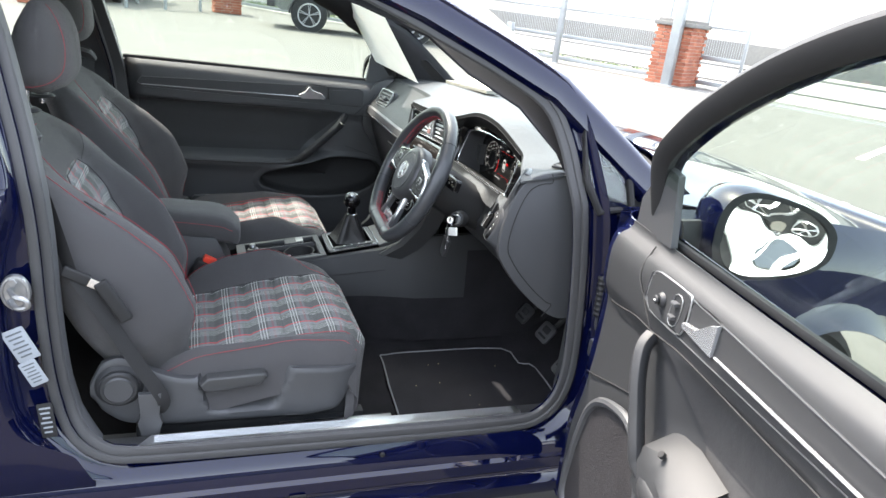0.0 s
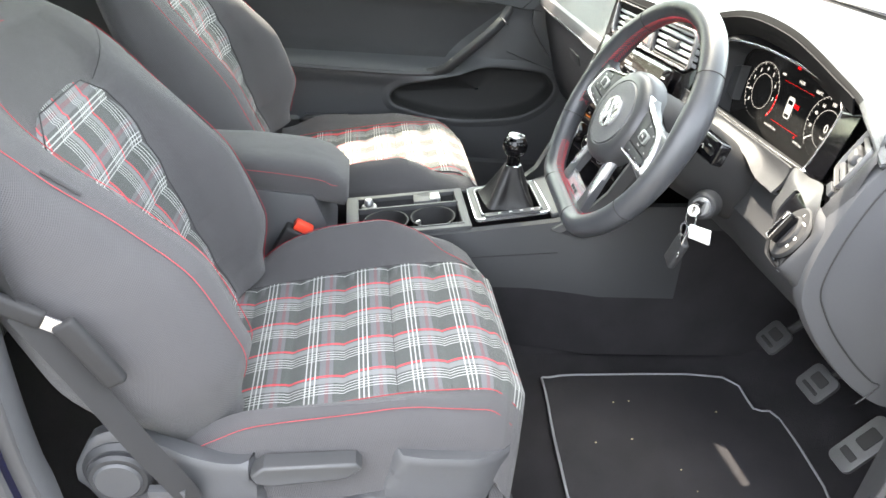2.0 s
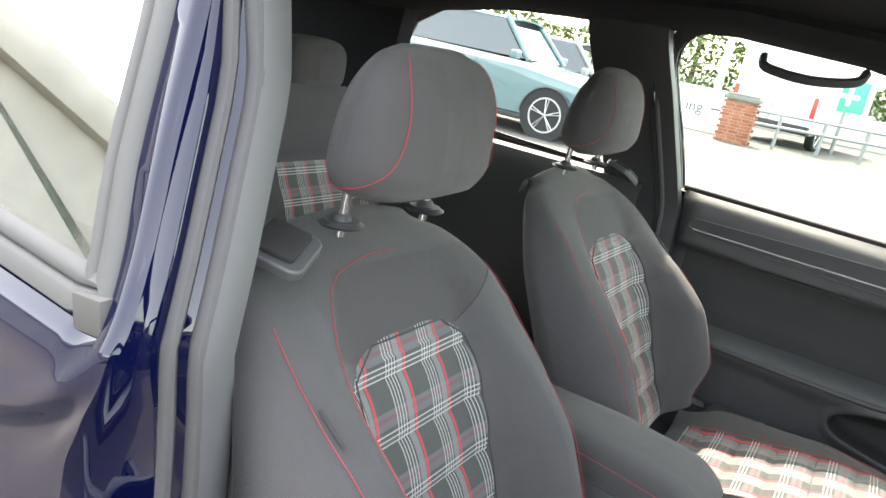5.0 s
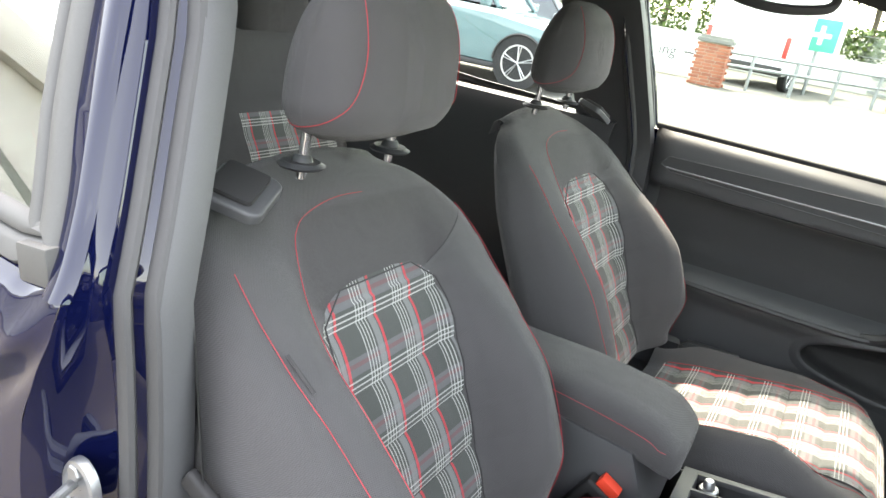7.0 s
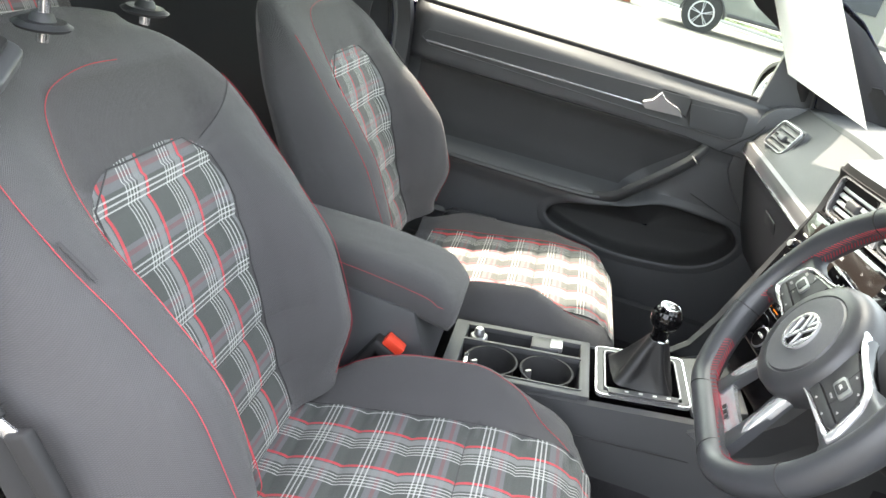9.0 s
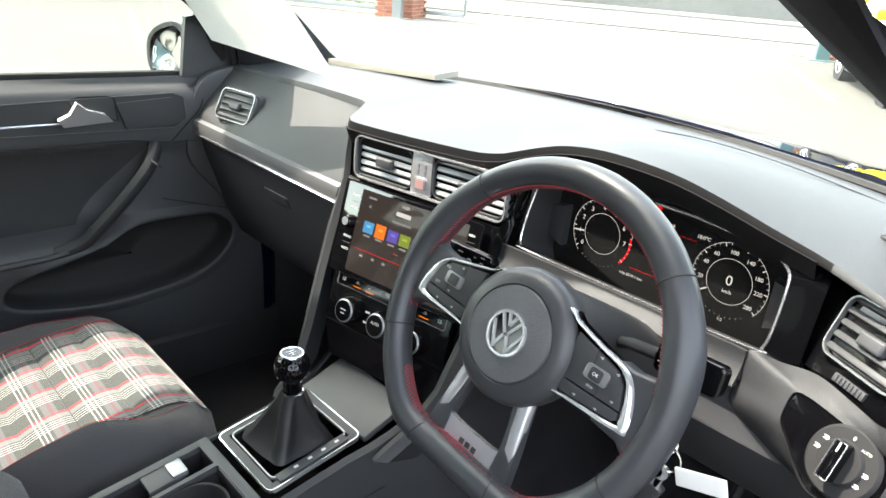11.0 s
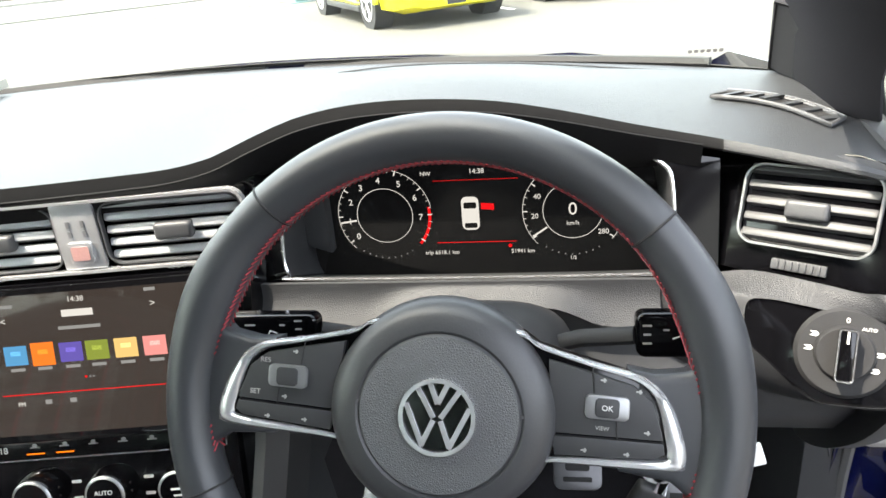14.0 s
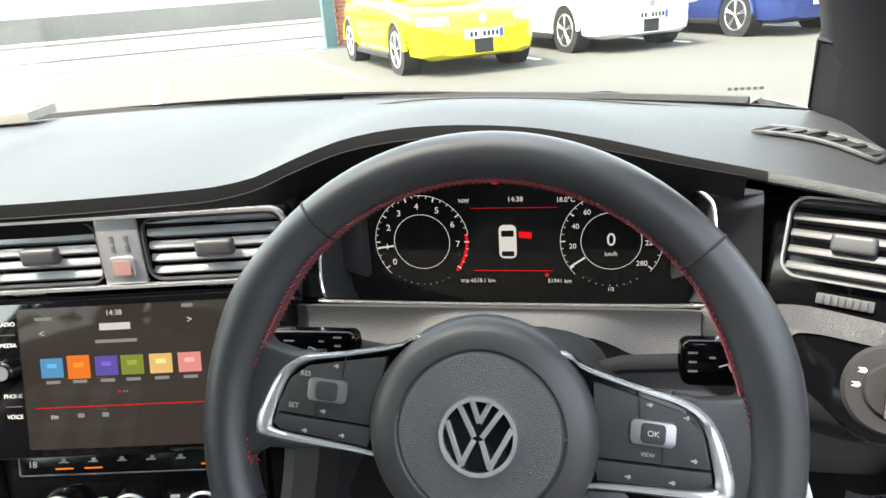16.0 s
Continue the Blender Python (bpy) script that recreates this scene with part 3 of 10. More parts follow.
# bonnet
bm = B()
rows = []
for i in range(15):
    k = i / 14
    row = []
    for j in range(25):
        q = lerp(-1, 1, j / 24)
        y = q * lerp(0.775, 0.68, k)
        x = lerp(0.72 - 0.20 * q * q, 1.66 - 0.22 * q * q, k)
        z = 0.985 - 0.05 * abs(q) ** 2.2 - 0.14 * k - 0.09 * k ** 3 + 0.012 * math.exp(-((abs(q) - 0.62) / 0.10) ** 2)
        row.append(Vector((x, y, z)))
    rows.append(row)
grid(bm, rows)
part("bonnet", solid(bm, 0.004), "paint", car, "blue bonnet")
bm = B()
box(bm, (1.72, 0, 0.62), (0.16, 1.36, 0.30), 0.05, seg=3)
part("front_bumper", bm, "paint", car)
# scuttle and wiper arms below the windscreen
bm = B()
rows = [[Vector((0.60 - 0.20 * q * q, 0.66 * q, 0.984)), Vector((0.66 - 0.20 * q * q, 0.68 * q, 0.965)), Vector((0.74 - 0.20 * q * q, 0.69 * q, 0.96))] for q in [lerp(-1, 1, i / 20) for i in range(21)]]
grid(bm, rows)
part("scuttle", solid(bm, 0.006), "rubber_k", car, "black plastic scuttle panel")
for y0, y1 in ((0.55, -0.02), (-0.08, -0.60)):
    bm = B()
    pts = [Vector((0.655 - 0.20 * (y / 0.68) ** 2, y, 0.985)) for y in [lerp(y0, y1, i / 10) for i in range(11)]]
    tube(bm, pts, 0.007, 6)
    part("wiper_arm", bm, "rubber_k", car, "black wiper blade")
for s in (-1, 1):
    wheel_ = B()
    cyl(wheel_, (1.0, s * 0.60, 0.315), (1.0, s * 0.765, 0.315), 0.315, seg=40, bevel=0.03)
    w = part("front_wheel", wheel_, "rubber_k", car, "black tyre")
    bm = B()
    cyl(bm, (1.0, s * 0.766, 0.315), (1.0, s * 0.774, 0.315), 0.22, seg=32, bevel=0.004)
    for k in range(5):
        a = radians(72 * k)
        box(bm, (1.0 + 0.12 * math.cos(a), s * 0.776, 0.315 + 0.12 * math.sin(a)), (0.20, 0.012, 0.045), 0.004, Matrix.Rotation(-a, 3, "Y"))
    part("rim", bm, "satin", w, "silver five spoke alloy rim")
    wheel_ = B()
    cyl(wheel_, (-1.62, s * 0.60, 0.315), (-1.62, s * 0.765, 0.315), 0.315, seg=40, bevel=0.03)
    part("rear_wheel", wheel_, "rubber_k", car, "black tyre")

# roof, headliner, rear wall
bm = B()
rows = []
for i in range(16):
    x = lerp(-0.16, -2.05, i / 15)
    k = i / 15
    row = []
    for j in range(17):
        q = lerp(-1, 1, j / 16)
        z = 1.425 + 0.045 * math.sin(math.pi * min(1, 0.12 + k * 0.9)) - 0.05 * abs(q) ** 2.4 - 0.05 * max(0, k - 0.5) ** 2
        row.append(Vector((x + 0.13 * (1 - k) ** 3 - 0.16 * abs(q) ** 2.5 * (1 - k) ** 3, q * 0.585, z)))
    rows.append(row)
grid(bm, rows)
part("roof", solid(bm, -0.004), "paint", car, "blue roof skin")
bm = B()
grid(bm, [[q + Vector((0, 0, -0.028)) for q in r] for r in rows])
part("headliner", solid(bm, 0.012), "headliner", car, "black cloth headliner")
bm = B()
rows = []
for i in range(9):
    k = i / 8
    rows.append([Vector((lerp(-2.30, -2.02, k) - 0.05 * (1 - q * q) * 0, 0.70 * q * lerp(1, 0.80, k), lerp(0.30, 1.37, k))) for q in [lerp(-1, 1, j / 8) for j in range(9)]])
grid(bm, [r for r in rows[:6]])
part("tailgate", solid(bm, 0.02), "plastic", car, "dark tailgate lining")
bm = B()
grid(bm, rows[5:])
ob = part("rear_window", solid(bm, 0.004), "glass_dark", car, "rear window")
ob.visible_shadow = False

# roof side trims and grab handle inside
for s in (-1, 1):
    bm = B()
    pts = [(0.52, 0.945), (0.46, 0.985), (0.36, 1.065), (0.24, 1.145), (0.11, 1.20), (-0.03, 1.26), (-0.2, 1.312), (-0.40, 1.352), (-0.65, 1.37), (-0.85, 1.36), (-1.2, 1.35), (-1.7, 1.28)]
    rows = []
    for x, z in pts:
        w = line1([(-1.7, 0.05), (-0.3, 0.045), (0.2, 0.055), (0.46, 0.075)], x)
        yy = y_side(z)
        xo = max(0.0, x - line1([(0.96, 0.285), (1.046, 0.262), (1.112, 0.222), (1.163, 0.125), (1.21, 0.02), (1.26, -0.06)], z)) if x > 0.0 else 0.0
        xo = max(0.012, min(xo, 0.16))
        inn = line1([(-1.7, 0.06), (-0.4, 0.10), (0.1, 0.112), (0.2, 0.090), (0.26, 0.070), (0.33, 0.058), (0.52, 0.055)], x)
        rows.append([Vector((x - xo, s * (yy - 0.010), z - w * 0.75)), Vector((x - max(0.02, xo * 0.85), s * (yy - 0.034), z - w * 0.6)), Vector((x - 0.012, s * (yy - 0.86 * inn), z - w * 0.25)), Vector((x + 0.004, s * (yy - inn), z + w * 0.15)), Vector((x + 0.012, s * (yy - 0.92 * inn), z + 0.02))])
    grid(bm, rows)
    part("pillar_trim", solid(bm, 0.004), "headliner", car, "dark cloth-covered windscreen pillar trim")
    # rear pillar trim beside the seat; the driver's side is lightened in colour for its light
    bm = B()
    rows = []
    for i in range(32):
        z = lerp(0.40, 1.34, i / 31)
        xf = curve1([(0.40, -0.675), (0.45, -0.708), (0.54, -0.728), (0.68, -0.737), (0.80, -0.740), (0.90, -0.747), (0.98, -0.761), (1.06, -0.780), (1.17, -0.807), (1.34, -0.845)], z)
        yy = y_side(z) - (0.040 if s < 0 else 0.0) * min(1, max(0, (1.30 - z) / 0.15)) * min(1, max(0, (z - 0.38) / 0.10))
        xf += 0.030 if s > 0 else 0.0
        rows.append([Vector((xf + 0.004, s * (yy - 0.004), z)), Vector((xf + 0.009, s * (yy - 0.014), z)), Vector((xf + 0.006, s * (yy - 0.032), z)), Vector((xf - 0.03, s * (yy - 0.040), z)), Vector((xf - (0.05 if s < 0 else 0.18), s * (yy - 0.044), z))])
    grid(bm, rows)
    part("rear_pillar_trim", solid(bm, 0.004), "trim_l" if s < 0 else "plastic", car, "grey plastic cover of the rear pillar")
    for z in (0.80, 0.99):
        bm = B()
        xf = line1([(0.68, -0.738), (0.80, -0.745), (0.90, -0.752), (1.06, -0.780)], z)
        yy = y_side(z) - (0.040 if s < 0 else 0.0)
        xf += 0.030 if s > 0 else 0.0
        tube(bm, [(xf + 0.004, s * (yy - 0.006), z), (xf + 0.0092, s * (yy - 0.014), z), (xf + 0.0062, s * (yy - 0.032), z)], 0.0009, 6)
        part("trim_joint", bm, "rubber_k", car)
    # rear side lining below the rear window
    bm = B()
    rows = []
    for x in (-0.80, -0.9, -1.2, -1.6, -2.1):
        rows.append([Vector((x, s * 0.70, 0.97)), Vector((x, s * 0.66, 0.965)), Vector((x, s * 0.645, 0.93)), Vector((x, s * 0.65, 0.6)), Vector((x, s * 0.63, 0.35)), Vector((x, s * 0.6, 0.26))])
    grid(bm, rows)
    part("rear_side_lining", solid(bm, 0.004), "plastic", car, "black rear side lining")

bm = B()
tube(bm, smooth_path([(-0.60, 0.575, 1.305), (-0.585, 0.55, 1.283), (-0.50, 0.535, 1.272), (-0.42, 0.55, 1.283), (-0.405, 0.575, 1.305)], 4), 0.009, 8, rb=0.011)
part("grab_handle", bm, "plastic_s", car, "grey roof grab handle")

# tweeter grille at the foot of each windscreen pillar trim
for s in (-1, 1):
    def tw(u, v, up=0.0):
        """u across, v up the pillar, both 0 to 1."""
        p = lerp(lerp(Vector((0.455, 0.655, 0.985)), Vector((0.395, 0.668, 0.978)), u), lerp(Vector((0.355, 0.628, 1.062)), Vector((0.290, 0.640, 1.060)), u), v)
        p += Vector((-0.4, -0.8, 0.3)).normalized() * up
        return Vector((p.x, s * p.y, p.z))
    bm = B()
    grid(bm, [[tw(u / 4, v / 4, 0.004) for u in range(5)] for v in range(5)])
    gp = part("tweeter_field", solid(bm, 0.002), "rubber_k", car, "black loudspeaker grille in the pillar trim")
    bm = B()
    for i in range(15):
        tube(bm, [tw((i + 0.5) / 15, v / 4, 0.0052) for v in range(5)], 0.0011, 5)
    tagged(part("tweeter_rib", bm, "plastic_s", gp), kind="stuff")
    bm = B()
    tube(bm, smooth_path([tw(0, 0, 0.005), tw(1, 0, 0.005), tw(1, 1, 0.005), tw(0, 1, 0.005)], 1, True), 0.003, 6, True)
    part("tweeter_rim", bm, "headliner", gp)

# windscreen
bm = B()
rows = []
for i in range(9):
    k = i / 8
    row = []
    for j in range(17):
        q = lerp(-1, 1, j / 16)
        x = lerp(0.655 - 0.185 * abs(q) ** 2.2, -0.02 - 0.19 * abs(q) ** 2.5, k)
        z = lerp(0.988 - 0.012 * q * q, 1.425 - 0.04 * q * q, k) + 0.035 * math.sin(math.pi * k)
        row.append(Vector((x, q * lerp(0.665, 0.56, k), z)))
    rows.append(row)
grid(bm, rows)
ob = part("windscreen", solid(bm, 0.004), "glass", car, "clear laminated windscreen")
ob.visible_shadow = False
bm = B()
edge = rows[0]
grid(bm, [[q + Vector((-0.001, 0, 0.0)) for q in rows[0]], [lerp(a, b, 0.09) + Vector((-0.001, 0, 0)) for a, b in zip(rows[0], rows[1])]])
part("screen_border", solid(bm, 0.001), "rubber_k", car, "black printed border of the windscreen")
bm = B()
for i in range(6):
    q = Vector((0.425, -0.565 - i * 0.006, 1.012))
    box(bm, q, (0.001, 0.004, 0.003), 0)
part("glass_mark", bm, "ink", car)

# floor, tunnel, sills and bulkhead inside
bm = B()
rows = []
for i in range(24):
    x = lerp(-2.2, 0.72, i / 23)
    up = 0.16 * max(0, (x - 0.42) / 0.30) ** 1.5 + 0.12 * max(0, (-0.62 - x) / 0.3 if x > -0.95 else 1.0) * (x < -0.62)
    row = []
    for j in range(29):
        y = lerp(-0.70, 0.70, j / 28)
        tun = 0.17 * math.exp(-(y / 0.12) ** 4)
        row.append(Vector((x, y, 0.262 + up + tun)))
    rows.append(row)
grid(bm, rows)
part("floor_carpet", solid(bm, -0.01), "carpet", car, "black floor carpet")
bm = B()
rows = [[Vector((x, y, z)) for y in (-0.70, -0.3, 0.0, 0.3, 0.70)] for x, z in ((0.60, 0.30), (0.68, 0.45), (0.70, 0.70), (0.66, 0.90), (0.58, 0.955))]
grid(bm, rows)
part("bulkhead", solid(bm, 0.01), "carpet", car, "black carpeted bulkhead")
for s in (-1, 1):
    bm = B()
    rows = []
    for i in range(9):
        x = lerp(-0.70, 0.335, i / 8)
        rows.append([Vector((x, s * (0.74 + o), z)) for o, z in ((-0.003, 0.382), (-0.012, 0.388), (-0.05, 0.384), (-0.066, 0.372), (-0.075, 0.33), (-0.085, 0.27))])
    grid(bm, rows)
    part("sill_lining", solid(bm, 0.003), "plastic", car, "black plastic sill lining")
    bm = B()
    prism(bm, [(-0.60, -0.017), (0.245, -0.017), (0.250, -0.012), (0.244, 0.014), (-0.575, 0.017)], 0.003, Matrix.Translation((0, s * 0.712, 0.3865)) @ Matrix.Diagonal((1, s * -1, 1, 1)), 0.001)
    for k in range(5):
        box(bm, (-0.17, s * (0.700 + 0.005 * k), 0.3898), (0.80, 0.0012, 0.0006), 0)
    part("sill_plate", bm, "steel", car, "brushed metal sill plate")
    # kick panel at the front of the footwell
    bm = B()
    rows = [[Vector((x, s * y, z)) for x, y in ((0.335, 0.735), (0.345, 0.70), (0.40, 0.675), (0.70, 0.665))] for z in (0.27, 0.5, 0.7, 0.93)]
    grid(bm, rows)
    part("kick_panel", solid(bm, 0.004), "plastic", car, "black footwell side panel")

# lock striker, labels and bolt on the rear pillar
SK = Vector((-0.786, -0.738, 0.734))
bm = B()
rs = []
for r, d in ((1.0, 0.004), (1.0, 0.0), (0.94, -0.004), (0.80, -0.005), (0.74, -0.002), (0.0, -0.001)):
    rs.append([SK + Vector((max(r, 0.01) * 0.024 * math.cos(t), d - 0.003, max(r, 0.01) * 0.034 * math.sin(t))) for t in [2 * math.pi * k / 32 for k in range(32)]])
grid(bm, rs, close_v=True)
cyl(bm, SK + Vector((-0.003, -0.002, 0.020)), SK + Vector((-0.003, -0.010, 0.020)), 0.0085, seg=6, bevel=0.0015)
tube(bm, smooth_path([SK + Vector(q) for q in ((-0.010, 0.0, 0.004), (0.004, -0.034, 0.006), (0.022, -0.042, 0.002), (0.024, -0.042, -0.010), (0.006, -0.034, -0.016), (-0.010, 0.0, -0.016))], 4), 0.0050, 8)
part("lock_striker", bm, "satin", car, "chrome door lock striker on a round plate")
for c, w, h, mt in (((-0.784, 0.635), 0.038, 0.066, "sticker"), ((-0.768, 0.577), 0.030, 0.052, "sticker"), ((-0.752, 0.475), 0.026, 0.074, "rubber_k")):
    m = axes((c[0], -0.7462, c[1]), (math.cos(0.42), 0, math.sin(0.42)), (-math.sin(0.42), 0, math.cos(0.42))) if mt == "sticker" else axes((c[0], -0.7462, c[1]), (1, 0, 0.1), (-0.1, 0, 1))
    bm = B()
    prism(bm, rounded(w, h, 0.003), 0.0012, m, 0.0003)
    lb = part("type_label" if mt == "sticker" else "pressure_label", bm, mt, car, "white paper data label" if mt == "sticker" else "black tyre pressure label with white print")
    bm = B()
    for k in range(6):
        wd = w * (0.72 - 0.2 * (k % 3) * 0.5)
        prism(bm, rounded(wd, h * 0.05, 0.0005), 0.0004, m @ Matrix.Translation((-0.04 * w * (k % 2), h * (0.36 - 0.14 * k), 0.0012)))
    part("print_bar", bm, "faint_ink" if mt == "sticker" else "sticker", lb)
bm = B()
box(bm, (-0.285, -0.792, 0.268), (0.034, 0.006, 0.012), 0.004)
part("jack_mark", bm, "rubber_k", car)
bm = B()
cyl(bm, (-0.10, -0.765, 0.338), (-0.10, -0.772, 0.338), 0.006, seg=12, bevel=0.002)
part("sill_plug", bm, "rubber_k", car)
bm = B()
box(bm, (0.385, -0.795, 0.585), (0.04, 0.05, 0.045), 0.008)
cyl(bm, (0.375, -0.79, 0.57), (0.375, -0.79, 0.60), 0.012, seg=14, bevel=0.002)
tube(bm, [(0.385, -0.80, 0.585), (0.36, -0.86, 0.585), (0.33, -0.93, 0.59)], 0.0032, 6, rb=0.009)
part("door_check", bm, "steel", car, "steel door check strap")
bm = B()
tube(bm, [Vector((0.372, -0.764 - 0.0006 * i, 0.758 - 0.006 * i)) for i in range(17)], [0.0085 + 0.0025 * (i % 2) for i in range(17)], 10)
tube(bm, smooth_path([(0.372, -0.774, 0.664), (0.366, -0.79, 0.64), (0.352, -0.85, 0.635), (0.335, -0.905, 0.65)], 4), 0.0045, 8)
part("cable_boot", bm, "rubber_k", car, "black rubber cable boot")

# door hinges on the front pillar
for z in (0.80, 0.47):
    bm = B()
    cyl(bm, (0.362, -0.842, z - 0.03), (0.362, -0.842, z + 0.03), 0.011, seg=16, bevel=0.002)
    box(bm, (0.378, -0.827, z), (0.040, 0.016, 0.046), 0.003)
    box(bm, (0.352, -0.862, z), (0.026, 0.034, 0.040), 0.003)
    hg = part("door_hinge", bm, "paint", car, "blue painted door hinge")
    bm = B()
    cyl(bm, (0.362, -0.842, z + 0.03), (0.362, -0.842, z + 0.037), 0.006, seg=12, bevel=0.0015)
    part("hinge_pin", bm, "steel", hg)


# ---- front seats ----
PITCH = 0.0755


def quilt(d, amp=0.008):
    return amp * abs(math.sin(math.pi * d / PITCH)) ** 0.5


BOLSTER = {"inner": 0.80, "door": -1, "wide": 1.0}


def cushion_pt(u, v):
    """u: metres across from the middle, v: metres forward from the backrest."""
    au = abs(u)
    mid = curve1([(0.0, 0.470), (0.12, 0.490), (0.36, 0.540), (0.42, 0.545), (0.46, 0.537), (0.485, 0.512)], v)
    lift = curve1([(0.0, 0.035), (0.12, 0.075), (0.28, 0.072), (0.40, 0.018), (0.49, 0.0)], v)
    lift *= curve1([(0.0, 0.9), (0.12, 0.75), (0.3, 0.45)], v) if u * BOLSTER["door"] > 0 else curve1([(0.0, 0.0), (0.06, 0.30), (0.14, 0.85), (0.20, 1.0)], v)
    shape = curve1([(0.172, 0.0), (0.196, 0.35), (0.218, 1.0), (0.232, 0.95), (0.252, 0.2), (0.262, -0.9)] if u * BOLSTER["door"] > 0 else [(0.135, 0.0), (0.165, 0.25), (0.205, 1.0), (0.225, 0.95), (0.252, 0.2), (0.262, -0.9)], au)
    drop = curve1([(0.205, 0.0), (0.235, -0.012), (0.255, -0.045), (0.264, -0.09)], au)
    z = mid + lift * max(shape, 0) + drop
    x = -0.595 + v
    if v > 0.40:
        x -= 0.16 * ((v - 0.40) / 0.1) * max(0, au - 0.15) * 2.2
    if au < (0.190 if u * BOLSTER["door"] > 0 else 0.150):
        z += quilt(v) - 0.004
    return Vector((x, u, z))


def back_pt(u, h):
    """u: share across (-1..1), h: metres up along the backrest."""
    half = curve1([(0.0, 0.224), (0.10, 0.264), (0.18, 0.276), (0.30, 0.273), (0.40, 0.264), (0.46, 0.247), (0.50, 0.222), (0.53, 0.188), (0.555, 0.140)], h)
    y = u * half
    a = abs(y)
    bol = curve1([(0.0, 0.05), (0.10, 0.112), (0.20, 0.120), (0.30, 0.086), (0.38, 0.042), (0.45, 0.014), (0.52, 0.0)], h)
    bol *= BOLSTER["inner"] if u * BOLSTER["door"] < 0 else 1.0
    y += 0.010 * max(0.0, -u * BOLSTER["door"]) ** 2 * BOLSTER["wide"]
    s = curve1([(0.108, 0.0), (0.130, 0.30), (0.155, 0.85), (0.172, 1.0), (0.200, 0.95), (0.235, 0.74), (0.262, 0.42), (0.282, 0.12)], a)
    edge = curve1([(0.86, 0.0), (0.95, 0.25), (1.0, 1.0)], abs(u))
    fwd = bol * s - curve1([(0.0, 0.05), (0.38, 0.05), (0.50, 0.024), (0.555, 0.012)], h) * edge
    base = Vector((-0.545 - 0.46 * h, 0, 0.485 + 0.905 * h))
    base.x -= 0.06 * max(0, (h - 0.40) / 0.155) ** 2
    base.z -= 0.02 * max(0, (h - 0.44) / 0.115) ** 2 * abs(u) ** 2
    n = Vector((0.905, 0, 0.46))
    q = 0.0
    if a < 0.132 and h < 0.40:
        q = quilt(h) - 0.004
    return base + n * (fwd + q) + Vector((0, y, 0))


def soft_box(bm, c, r, power=3.2, nu=20, nv=14, tilt=None, squash=None, mats=None):
    """A cushion shape: a rounded box as a superellipsoid."""
    rows = []
    e = 2.0 / power
    sp = lambda v, k: math.copysign(abs(v) ** k, v)
    for i in range(nv + 1):
        p = lerp(-math.pi / 2, math.pi / 2, i / nv)
        row = []
        for j in range(nu):
            t = 2 * math.pi * j / nu
            x, y, z = sp(math.cos(p), e) * sp(math.cos(t), e), sp(math.cos(p), e) * sp(math.sin(t), e), sp(math.sin(p), e)
            if squash:
                x, y, z = squash(x, y, z)
            v = Vector((x * r[0], y * r[1], z * r[2]))
            if tilt is not None:
                v = tilt @ v
            row.append(Vector(c) + v)
        rows.append(row)
    lay = bm.loops.layers.uv.verify()
    grid(bm, rows, uvs=[[(j * 0.02, i * 0.02) for j in range(nu)] for i in range(nv + 1)], close_v=True)
    bmesh.ops.remove_doubles(bm, verts=bm.verts, dist=0.0004)
    return bm


def seam(bm, pts, r=0.00055, dash=True):
    """A run of stitches: short threads end to end."""
    p = smooth_path(pts, 4)
    tube(bm, p, r, 5)
    return bm


